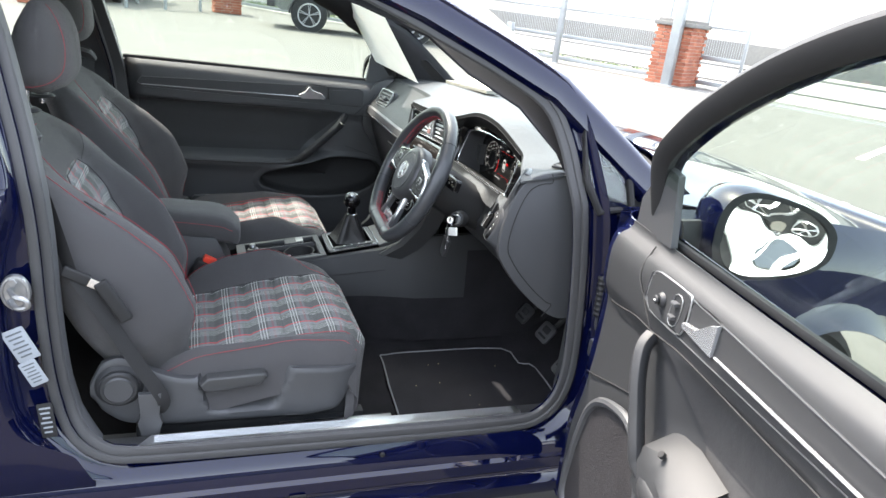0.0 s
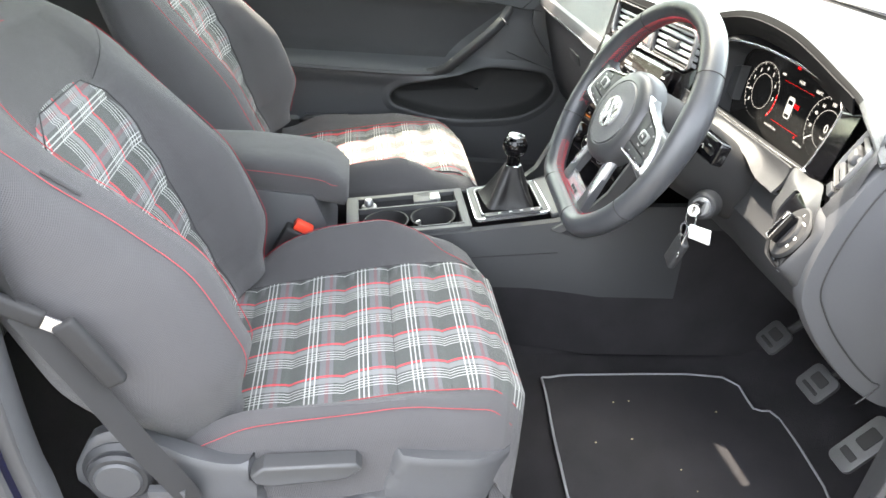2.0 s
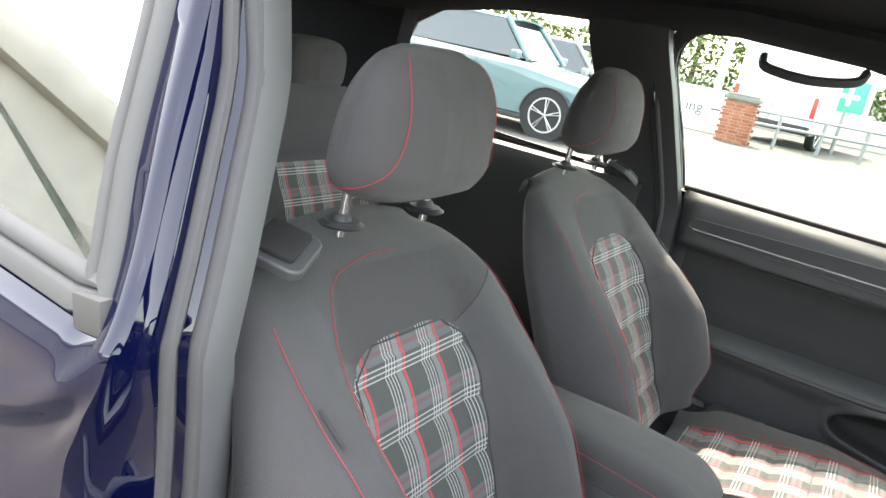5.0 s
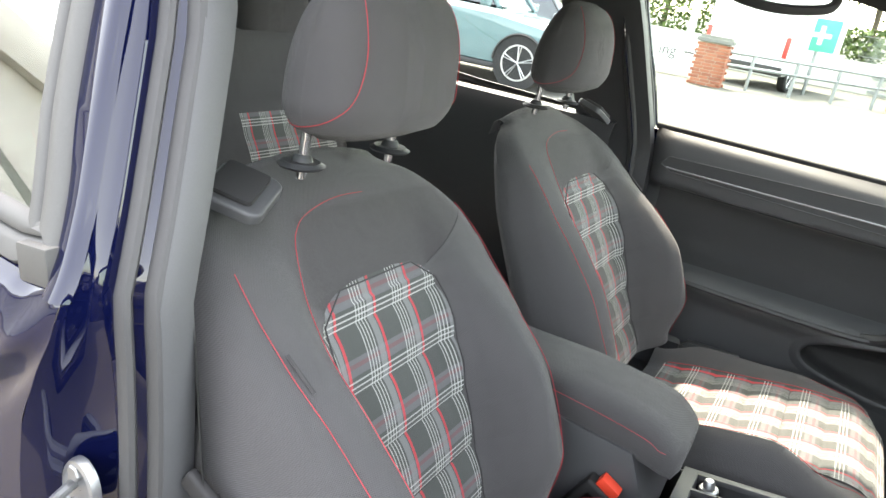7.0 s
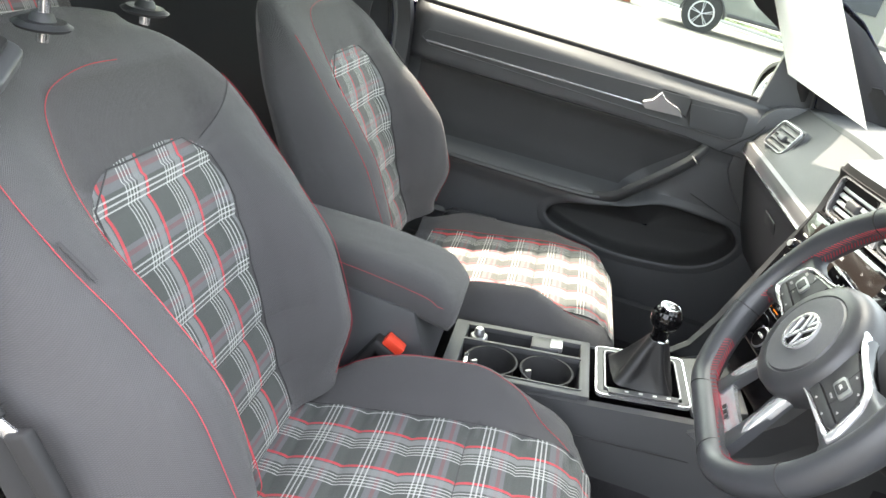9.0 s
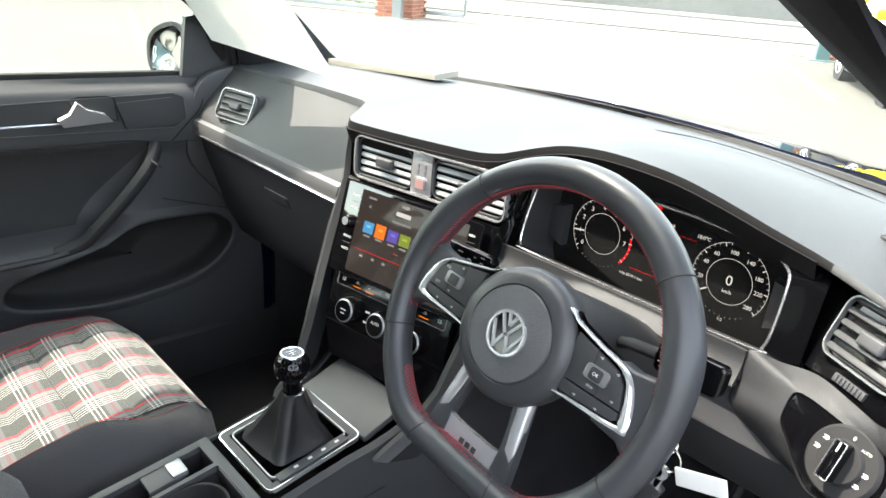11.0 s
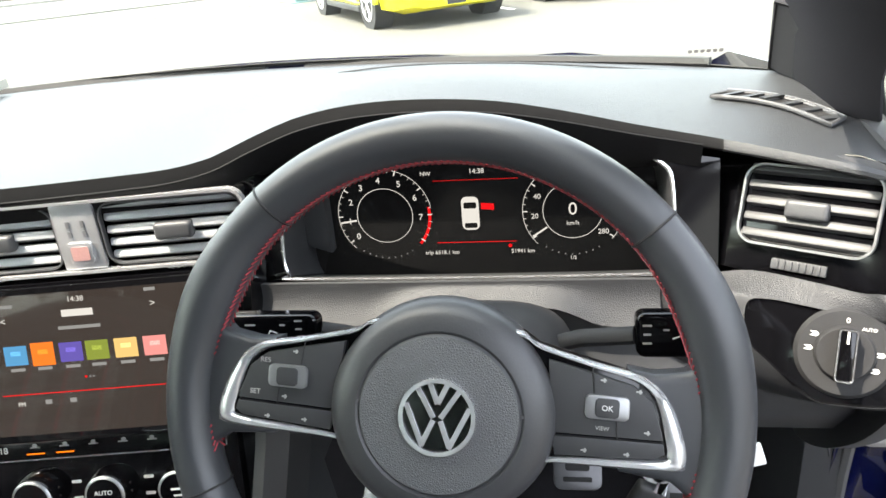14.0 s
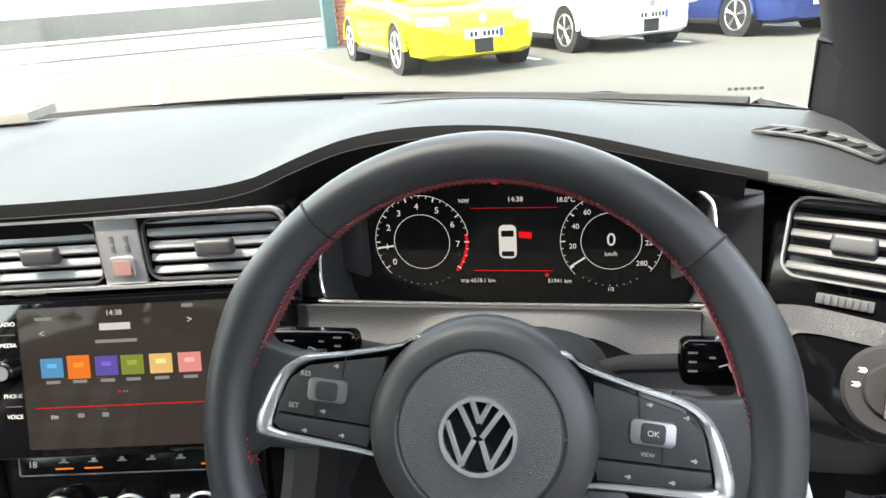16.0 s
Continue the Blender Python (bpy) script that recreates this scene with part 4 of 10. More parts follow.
def front_seat(name, s, label, slip=Vector((0, 0, 0))):
    """s: -1 where the door lies to the seat's right, +1 to its left. Built round the middle of the seat."""
    st = root(name, (0, 0, 0), label, "car seat", "front seats")
    # cushion
    bm = B()
    us = [-0.264, -0.258, -0.25, -0.238, -0.222, -0.205, -0.19, -0.175, -0.16, -0.1500001, -0.149, -0.12, -0.09, -0.06, -0.03, 0]
    us = us + [-u for u in us[-2::-1]]
    nv = 130
    rows, uvs = [], []
    for i in range(nv + 1):
        v = 0.485 * i / nv
        rows.append([cushion_pt(u, v) + slip for u in us])
        uvs.append([(u + 0.0275, v) for u in us])
    # rounded front down to the base
    last = rows[-1]
    for dx, dz in ((0.008, -0.014), (0.010, -0.03), (0.004, -0.05), (-0.02, -0.066)):
        rows.append([Vector((p.x + dx, p.y * 0.985, min(p.z, 0.52) + dz)) for p in last])
        uvs.append([(u + 0.0275, 0.485 - dz) for u in us])
    pl = lambda i, j: 1 if abs((us[j] + us[j + 1]) / 2) < (0.1895 if us[j] * s > 0 else 0.1495) and i < nv + 1 and i > 8 else 0
    grid(bm, rows, pl, uvs)
    cu = part("cushion", solid(bm, 0.012), ["cloth", "plaid"], st, "grey cloth cushion with checked quilted centre", sharp=60)
    for e in (-1, 1):
        bm = B()
        seam(bm, [cushion_pt((e * lerp(0.212, 0.20, k / 12) if k < 10 else e * (0.20 - 0.02 * (k - 9))) if e * s < 0 else e * lerp(0.240, 0.226, k / 12), 0.03 + 0.445 * k / 12) + Vector((0, 0, 0.002)) + slip for k in range(13)])
        part("red_seam", bm, "stitch", cu)
        bm = B()
        seam(bm, [cushion_pt(e * (0.190 if e * s > 0 else 0.150), 0.04 + 0.44 * k / 12) + Vector((0, 0, 0.0025)) + slip for k in range(13)], 0.0008 if e * s > 0 else 0.0012)
        part("piping", bm, "stitch" if e * s > 0 else "cloth_d", cu)
    # dark threads along the quilting put the creases' shade into colour
    for k in range(1, 7):
        bm = B()
        tube(bm, [cushion_pt(lerp(-0.146, 0.184, q / 20) * s, k * PITCH) + Vector((0, 0, 0.0004)) + slip for q in range(21)], 0.0011, 5)
        part("quilt_seam", bm, "cloth_d", cu)
    # backrest
    bm = B()
    uu = [-1, -0.985, -0.96, -0.92, -0.87, -0.82, -0.76, -0.70, -0.64, -0.58, -0.52, -0.46, -0.38, -0.30, -0.2, -0.1, 0]
    uu = uu + [-u for u in uu[-2::-1]]
    nh = 132

    def field(h):
        return curve1([(0.0, 0.105), (0.2, 0.118), (0.34, 0.126), (0.385, 0.120), (0.408, 0.102), (0.420, 0.075), (0.426, 0.040), (0.450, 0.110), (0.52, 0.105), (0.555, 0.070)], h)

    def share(u, h):
        """Let the seventh column from the edge follow the rim of the checked field."""
        w, k = field(h) / back_pt(1, h).y, 0.46
        return u / k * w if abs(u) <= k else math.copysign(lerp(w, 1, (abs(u) - k) / (1 - k)), u)

    rows, uvs = [], []
    for i in range(nh + 1):
        h = 0.555 * i / nh
        rows.append([back_pt(share(u, h), h) for u in uu])
        uvs.append([(p.y, h + 0.02) for p in rows[-1]])

    def in_plaid(i, j):
        h = 0.555 * (i + 0.5) / nh
        inside = max(abs(uu[j]), abs(uu[j + 1])) < 0.461
        return 1 if inside and 0.555 * (i + 1) / nh < 0.427 else 0

    grid(bm, rows, in_plaid, uvs)
    # outer flanks and back
    rims = []
    for side in (0, -1):
        e = -1 if side == 0 else 1
        back = []
        for i, r in enumerate(rows):
            k, p = lerp(0.9, 0.35, i / nh), r[side]
            dx = min(-0.02, -0.645 - 0.255 * i / nh - p.x)
            back.append([p, p + Vector((0.28 * dx, 0.002 * e * k, -0.010 * k)), p + Vector((0.7 * dx, -lerp(0.014, 0.04, i / nh) * e, -0.025 * k)), p + Vector((dx, -lerp(0.05, 0.10, i / nh) * e, -0.038 * k))])
        rims.append([b[-1] for b in back])
        grid(bm, back, None, [[(1 + k * 0.03, i * 0.006) for k in range(4)] for i in range(len(back))])
    grid(bm, [[a, (a + b) / 2 + Vector((-0.03, 0, 0)), b] for a, b in zip(*rims)], None, [[(1, i * 0.006), (1.1, i * 0.006), (1.2, i * 0.006)] for i in range(len(rows))])
    top = rows[-1]
    grid(bm, [top, [p + Vector((-0.010, 0, 0.004)) for p in top], [p + Vector((-0.022, 0, -0.002)) for p in top], [p + Vector((-0.029, 0, -0.030)) for p in top]], None, [[(1 + u * 0.1, k * 0.03) for u in uu] for k in range(4)])
    bmesh.ops.remove_doubles(bm, verts=bm.verts, dist=0.0008)
    bk = part("backrest", bm, ["cloth_b", "plaid"], st, "grey cloth backrest with checked quilted centre", sharp=60)
    lift = Vector((0.0026, 0, 0.0020))
    for e in (-1, 1):
        bm = B()
        pts = []
        for k in range(22):
            h = 0.02 + 0.50 * k / 21
            y = curve1([(0.0, 0.150), (0.10, 0.174), (0.20, 0.182), (0.30, 0.178), (0.37, 0.164), (0.41, 0.146), (0.45, 0.128), (0.49, 0.112), (0.525, 0.088)] if e < 0 else [(0.0, 0.18), (0.20, 0.222), (0.38, 0.205), (0.45, 0.190), (0.49, 0.165), (0.525, 0.118)], h)
            half = back_pt(1, h).y
            pts.append(back_pt(e * y / half, h) + lift)
        if e < 0:
            pts = pts[:19] + [back_pt(y / back_pt(1, h).y, h) + lift for y, h in ((-0.112, 0.478), (-0.098, 0.491), (-0.078, 0.500), (-0.04, 0.507), (0.0, 0.510), (0.045, 0.509))]
        else:
            pts = [p for p in pts[:13]]
        seam(bm, pts)
        part("red_seam", bm, "stitch", bk)
        bm = B()
        pts = []
        for k in range(18):
            h = 0.05 + 0.42 * k / 17
            y = curve1([(0.02, 0.190), (0.10, 0.210), (0.20, 0.217), (0.30, 0.219), (0.42, 0.220), (0.50, 0.212)] if e < 0 else [(0.02, 0.215), (0.20, 0.255), (0.42, 0.245), (0.50, 0.230)], h)
            p = back_pt(e * y / back_pt(1, h).y, h) + Vector((0.001, e * 0.001, 0.001))
            pts.append(p)
        seam(bm, pts)
        part("red_seam", bm, "stitch", bk)
    bm = B()
    seam(bm, [back_pt((0.100 + 2.3 * (h - 0.404)) / back_pt(1, h).y, h) + lift * 0.3 for h in (0.410, 0.425, 0.44, 0.455, 0.465)], 0.0006)
    part("panel_joint", bm, "cloth_d", bk)
    # seam around the checked field
    bm = B()
    pts = []
    for e in (-1, 1):
        run = []
        for k in range(14):
            h = lerp(0.02, 0.42, k / 13)
            w = field(h)
            run.append(back_pt(e * w / back_pt(1, h).y, h) + lift)
        pts += run if e < 0 else run[::-1]
    tube(bm, pts, 0.0011, 6)
    part("piping", bm, "cloth_d", bk)
    # the same dark threads colour in the shade of the backrest's creases
    for k in range(1, 6):
        bm = B()
        h = k * PITCH
        w = field(h) - 0.004
        tube(bm, [back_pt(lerp(-w, w, q / 16) / back_pt(1, h).y, h) + lift * 0.15 for q in range(17)], 0.0011, 5)
        part("quilt_seam", bm, "cloth_d", bk)
    # side airbag tag
    bm = B()
    p0, p1 = back_pt(s * 0.212 / back_pt(1, 0.35).y, 0.35) + lift, back_pt(s * 0.214 / back_pt(1, 0.39).y, 0.39) + lift
    tube(bm, [p0, p1], 0.0022, 6, rb=0.0018)
    part("airbag_tag", bm, "cloth_d", bk, "small grey cloth tag")
    # release handle on the door-side shoulder
    cm = axes((-0.800, s * 0.172, 0.978), (0.12, -0.90, 0.10 - s * -0.22), (-0.88, 0.0, 0.30))
    if cm.col[2].z < 0:
        cm = cm @ Matrix.Rotation(math.pi, 4, "X")
    cm = cm @ Matrix.Rotation(radians(73 * s), 4, "Z")
    bm = B()
    prism(bm, rounded(0.066, 0.078, 0.014), 0.012, cm, 0.004, 3)
    rl = part("release_handle", bm, "plastic_s", st, "black folding release handle")
    bm = B()
    prism(bm, rounded(0.047, 0.060, 0.006), 0.005, cm @ Matrix.Translation((0.004, 0.0, 0.0135)), 0.002)
    part("lever_plate", bm, "rubber_k", rl)
    # headrest on two posts
    hx = -0.036 if s > 0 else 0.0
    xf_k = [(1.034, -0.752), (1.045, -0.730), (1.08, -0.714), (1.13, -0.717), (1.175, -0.730), (1.198, -0.747), (1.207, -0.762)]
    xb_k = [(1.034, -0.800), (1.045, -0.820), (1.07, -0.832), (1.10, -0.830), (1.15, -0.817), (1.18, -0.802), (1.20, -0.790), (1.207, -0.780)]
    hw_k = [(1.034, 0.088), (1.045, 0.116), (1.075, 0.130), (1.13, 0.129), (1.165, 0.122), (1.188, 0.107), (1.200, 0.088), (1.207, 0.060)]

    def rest_pt(z, a, grow=0.0):
        xf, xb, hw = curve1(xf_k, z) + grow, curve1(xb_k, z), curve1(hw_k, z) + grow
        c, q = math.cos(a), math.sin(a)
        e = 2 / 2.9
        return Vector((hx + lerp(xb, xf, 0.5 + 0.5 * math.copysign(abs(c) ** e, c)) - 0.012 * abs(q) ** 3 * (c > 0), 0.004 + hw * math.copysign(abs(q) ** e, q), z))

    hr = B()
    zs = [1.034, 1.036, 1.040, 1.046, 1.055, 1.066] + [lerp(1.078, 1.174, k / 10) for k in range(11)] + [1.185, 1.193, 1.199, 1.203, 1.2055, 1.207]
    rings = [[rest_pt(z, 2 * math.pi * k / 48) for k in range(48)] for z in zs]
    mid = lambda r, up: [lerp(sum(r, Vector()) / len(r), p, 0.55) + Vector((0, 0, up)) for p in r]
    rings = [mid(rings[0], -0.002)] + rings + [mid(rings[-1], 0.002)]
    grid(hr, rings, None, [[(k * 0.016, i * 0.012) for k in range(48)] for i in range(len(rings))], close_v=True)
    for r in (0, -1):
        hr.faces.new([v for v in [min(hr.verts, key=lambda w: (w.co - p).length_squared) for p in rings[r]]])
    bmesh.ops.recalc_face_normals(hr, faces=hr.faces)
    hd = part("headrest", hr, "cloth", st, "grey cloth headrest with red side seams", sharp=80)
    for e in (-1, 1):
        bm = B()
        seam(bm, [rest_pt(z, e * radians(a), 0.0012) for z, a in ((1.199, 46), (1.185, 42), (1.16, 38), (1.13, 37), (1.10, 40), (1.08, 46), (1.067, 55), (1.058, 66), (1.053, 77), (1.050, 92), (1.049, 106), (1.051, 122))])
        part("red_seam", bm, "stitch", hd)
    for e in (-1, 1):
        bm = B()
        cyl(bm, (-0.800 + hx, e * 0.084, 0.985), (-0.795 + hx, e * 0.084, 1.07), 0.0058, seg=14)
        po = part("headrest_post", bm, "chrome", st, "chrome headrest post")
        bm = B()
        cyl(bm, (-0.800 + hx, e * 0.084, 0.998), (-0.800 + hx, e * 0.084, 1.005), 0.027, 0.024, 22, 0.003)
        cyl(bm, (-0.800 + hx, e * 0.084, 1.003), (-0.800 + hx, e * 0.084, 1.013), 0.012, 0.010, 18, 0.002)
        part("collar", bm, "plastic", po)
    # base shell on the door side, with lever and recliner wheel
    y0 = s * 0.262
    top_k = [(-0.690, 0.490), (-0.672, 0.530), (-0.636, 0.545), (-0.590, 0.520), (-0.502, 0.490), (-0.475, 0.491), (-0.343, 0.500), (-0.291, 0.502), (-0.143, 0.497)]
    low_k = [(-0.690, 0.46), (-0.668, 0.425), (-0.62, 0.392), (-0.564, 0.385), (-0.293, 0.383), (-0.185, 0.397), (-0.143, 0.455)]
    step = lambda v, w: max(0.0, min(1.0, v / w)) ** 2 * (3 - 2 * max(0.0, min(1.0, v / w)))
    bm = B()
    rows = []
    for i in range(57):
        x = lerp(-0.690, -0.143, i / 56)
        zt, zb = curve1(top_k, x), curve1(low_k, x)
        row = [Vector((x, y0 - s * 0.022, zt - 0.004))]
        for j in range(19):
            z = lerp(zt, zb, j / 18)
            left, right = x - lerp(-0.455, -0.486, (z - 0.384) / 0.1), lerp(-0.318, -0.288, (z - 0.41) / 0.09) - x
            hollow = step(left, 0.012) * step(right, 0.020) * step(z - 0.404, 0.014)
            edge = 0.004 * (1 - step(min(zt - z, z - zb), 0.008))
            d = 0.008 - 0.036 * hollow - edge - 0.055 * max(0, (x + 0.205) / 0.062) ** 2 * 0.5 + 0.006 * step(x + 0.30, 0.05) - 0.004 * step(-0.56 - x, 0.03)
            row.append(Vector((x, y0 + s * d, z)))
        row.append(Vector((x, y0 - s * 0.022, zb + 0.004)))
        rows.append(row)
    grid(bm, rows)
    sh = part("side_shell", bm, "plastic_s", st, "grey plastic seat side cover with a hollow for the lever", sharp=50)
    m = axes((0, y0 - s * 0.010, 0), (1, 0, 0), (0, 0, 1)) if s < 0 else axes((0, y0 - s * 0.010, 0), (1, 0, 0), (0, 0, 1)) @ Matrix.Diagonal((1, 1, -1, 1))
    bm = B()
    prism(bm, [(-0.482, 0.478), (-0.466, 0.493), (-0.350, 0.4985), (-0.342, 0.490), (-0.360, 0.472), (-0.455, 0.460), (-0.474, 0.464)], 0.026, m, 0.005, 3)
    part("height_lever", bm, "slat", sh, "grey height lever")
    bm = B()
    prism(bm, rounded(0.040, 0.011, 0.005, 4, -0.437, 0.428), 0.003, m @ Matrix.Translation((0, 0, -0.006)))
    part("slot", bm, "rubber_k", sh)
    bm = B()
    c = Vector((-0.636, y0, 0.484))
    cyl(bm, c - Vector((0, s * 0.03, 0)), c + Vector((0, s * 0.012, 0)), 0.046, seg=40, bevel=0.006)
    cyl(bm, c, c + Vector((0, s * 0.022, 0)), 0.038, seg=40, bevel=0.004)
    rc = part("recliner_wheel", bm, "plastic", st, "round black backrest adjuster wheel")
    bm = B()
    cyl(bm, c + Vector((0, s * 0.02, 0)), c + Vector((0, s * 0.026, 0)), 0.029, seg=36, bevel=0.003)
    part("wheel_cap", bm, "plastic_s", rc)
    # inner shell, under frame and rails
    bm = B()
    box(bm, (-0.36, -s * 0.245, 0.42), (0.46, 0.03, 0.10), 0.012)
    part("inner_shell", bm, "plastic", st)
    bm = B()
    box(bm, (-0.37, 0, 0.385), (0.44, 0.46, 0.07), 0.01)
    part("seat_pan", bm, "plastic", st, "black seat pan")
    for e in (-1, 1):
        bm = B()
        box(bm, (-0.36, e * 0.215, 0.305), (0.66, 0.045, 0.03), 0.004)
        box(bm, (-0.36, e * 0.215, 0.335), (0.50, 0.03, 0.04), 0.004)
        part("seat_rail", bm, "plastic" if e == s else "rubber_k", st, "black steel seat rail")
    bm = B()
    box(bm, (-0.18, s * 0.262, 0.352), (0.26, 0.018, 0.012), 0.002)
    part("rail_cover", bm, "steel", st)
    return st


driver_seat = front_seat("driver_seat", -1, "charcoal cloth sports seat with checked centre and red stitching")
driver_seat.matrix_basis = pose(0, -0.386, 0)
BOLSTER["inner"], BOLSTER["door"], BOLSTER["wide"] = 0.55, 1, 0.0
passenger_seat = front_seat("passenger_seat", 1, "charcoal cloth sports seat with sunlit checked cushion", Vector((0.068, 0, -0.030)))
passenger_seat.matrix_basis = pose(-0.018, 0.362, 0.014)


# belt buckles between the seats
def buckle(x, y, z, lean):
    bk = root("belt_buckle", (x, y, 0.45), "black seat belt buckle with red release button", "seat belt", "belt buckles")
    r = Matrix.Rotation(radians(27), 3, "Y") @ Matrix.Rotation(radians(lean), 3, "X")
    bm = B()
    box(bm, Vector((x, y, z)) + r @ Vector((0, 0, -0.04)), (0.052, 0.030, 0.084), 0.007, r, 3)
    part("buckle_body", bm, "rubber_k", bk)
    bm = B()
    box(bm, Vector((x, y, z)) + r @ Vector((0.004, 0, 0.010)), (0.036, 0.022, 0.018), 0.004, r)
    part("release_button", bm, "red", bk, "red release button")
    bm = B()
    box(bm, Vector((x, y, z)) + r @ Vector((0, -0.0145, -0.03)), (0.026, 0.001, 0.03), 0.0004, r)
    part("slot_plate", bm, "rubber_k", bk)
    bm = B()
    tube(bm, [Vector((x, y, z)) + r @ Vector((0, 0, -0.08)), (x - 0.075, y, 0.46), (x - 0.08, y, 0.36)], 0.012, 8, rb=0.006)
    part("stalk", bm, "rubber_k", bk)
    return bk


buckle(-0.456, -0.107, 0.534, 0)

# driver's belt, hanging down the rear pillar
belt = root("seat_belt", (-0.70, -0.66, 0.36), "black seat belt hanging beside the driver seat", "seat belt")
bm = B()
pts = smooth_path([(-0.875, -0.585, 1.22), (-0.815, -0.625, 1.05), (-0.755, -0.652, 0.90), (-0.712, -0.668, 0.742)], 6)
tube(bm, pts, 0.020, 6, rb=0.0012, up=(0.66, 0.75, 0.0))
part("webbing", bm, "rubber_k", belt)
bm = B()
pts = smooth_path([(-0.700, -0.676, 0.735), (-0.655, -0.678, 0.655), (-0.600, -0.680, 0.55), (-0.552, -0.680, 0.462), (-0.565, -0.674, 0.43)], 6)
tube(bm, pts, 0.014, 6, rb=0.0012, up=(0.45, -0.85, 0.2))
part("webbing", bm, "rubber_k", belt)
turn = Matrix.Rotation(radians(-30), 3, "Y")
bm = B()
box(bm, (-0.700, -0.678, 0.738), (0.050, 0.012, 0.022), 0.005, Matrix.Rotation(radians(28), 3, "Y"), 3)
tg = part("latch_plate", bm, "rubber_k", belt)
bm = B()
box(bm, (-0.672, -0.679, 0.722), (0.030, 0.003, 0.018), 0.002, Matrix.Rotation(radians(28), 3, "Y"))
part("tongue", bm, "chrome", tg, "chrome belt tongue")
bm = B()
box(bm, (-0.638, -0.678, 0.684), (0.026, 0.014, 0.094), 0.006, turn, 3)
part("guide", bm, "rubber_k", belt, "black belt sleeve")
bm = B()
prism(bm, [(-0.022, 0.05), (0.022, 0.05), (0.018, 0.0), (0.024, -0.02), (0.016, -0.05), (-0.016, -0.05), (-0.024, -0.02), (-0.018, 0.0)], 0.012, axes((-0.578, -0.672, 0.428), (1, 0, 0), (0, 0, 1)), 0.002)
part("anchor_cover", bm, "plastic_s", belt, "grey belt anchor cover")

# ---- rear seat ----
rear = root("rear_seat", (-1.35, 0, 0.33), "checked grey rear bench seat", "car seat")
for y0, y1 in ((-0.60, -0.02), (0.0, 0.58)):
    bm = B()
    rows, uvs = [], []
    for i in range(40):
        h = i / 39
        row = []
        for j in range(17):
            q = lerp(-1, 1, j / 16)
            y = lerp(y0, y1, (q + 1) / 2)
            e = max(0, abs(q) - 0.75) / 0.25
            row.append(Vector((-1.42 - 0.26 * h - 0.03 * e * e + quilt(h * 0.55, 0.006), y, 0.50 + 0.52 * h - 0.03 * max(0, h - 0.9) * 10 * e)))
        rows.append(row)
        uvs.append([(p.y, h * 0.55) for p in row])
    grid(bm, rows, lambda i, j: 1 if 4 < j < 14 and 2 < i < 25 else 0, uvs)
    grid(bm, [rows[-1], [p + Vector((-0.05, 0, 0.01)) for p in rows[-1]], [p + Vector((-0.12, 0, -0.02)) for p in rows[-1]]])
    part("rear_backrest", solid(bm, 0.02), ["cloth_d", "plaid"], rear, "grey backrest with checked centre", sharp=60)
    bm = B()
    rows, uvs = [], []
    for i in range(40):
        v = i / 39
        row = []
        for j in range(17):
            q = lerp(-1, 1, j / 16)
            y = lerp(y0, y1, (q + 1) / 2)
            row.append(Vector((-1.44 + 0.50 * v, y, 0.50 + 0.05 * v - 0.05 * max(0, v - 0.9) * 10 + quilt(v * 0.5, 0.006) - 0.02 * max(0, abs(q) - 0.8) * 5)))
        rows.append(row)
        uvs.append([(p.y, v * 0.5) for p in row])
    rows.append([p + Vector((0.0, 0, -0.15)) for p in rows[-1]])
    uvs.append([(a, b + 0.15) for a, b in uvs[-1]])
    grid(bm, rows, lambda i, j: 1 if 3 < j < 12 else 0, uvs)
    part("rear_cushion", solid(bm, 0.02), ["cloth_d", "plaid"], rear, "grey cushion with checked centre", sharp=60)
for y in (-0.38, 0.40):
    bm = B()
    soft_box(bm, (-1.70, y, 1.075), (0.05, 0.125, 0.075), 3.2, 24, 14)
    part("rear_headrest", bm, "cloth_d", rear, "dark cloth rear headrest", sharp=80)
    for e in (-1, 1):
        bm = B()
        cyl(bm, (-1.70, y + e * 0.05, 0.98), (-1.70, y + e * 0.05, 1.04), 0.006, seg=10)
        part("rear_post", bm, "chrome", rear)


# ---- dashboard ----
EDGE = [(-0.705, 0.165, 0.953), (-0.65, 0.188, 0.965), (-0.60, 0.210, 0.972), (-0.554, 0.232, 0.977), (-0.494, 0.238, 0.988), (-0.434, 0.238, 1.002), (-0.38, 0.237, 1.012), (-0.316, 0.236, 1.016),
        (-0.263, 0.236, 1.014), (-0.214, 0.233, 1.006), (-0.171, 0.222, 0.992), (-0.138, 0.210, 0.980), (-0.09, 0.198, 0.974), (0.13, 0.164, 0.971), (0.16, 0.178, 0.973), (0.185, 0.212, 0.976), (0.22, 0.250, 0.982), (0.705, 0.255, 0.978)]


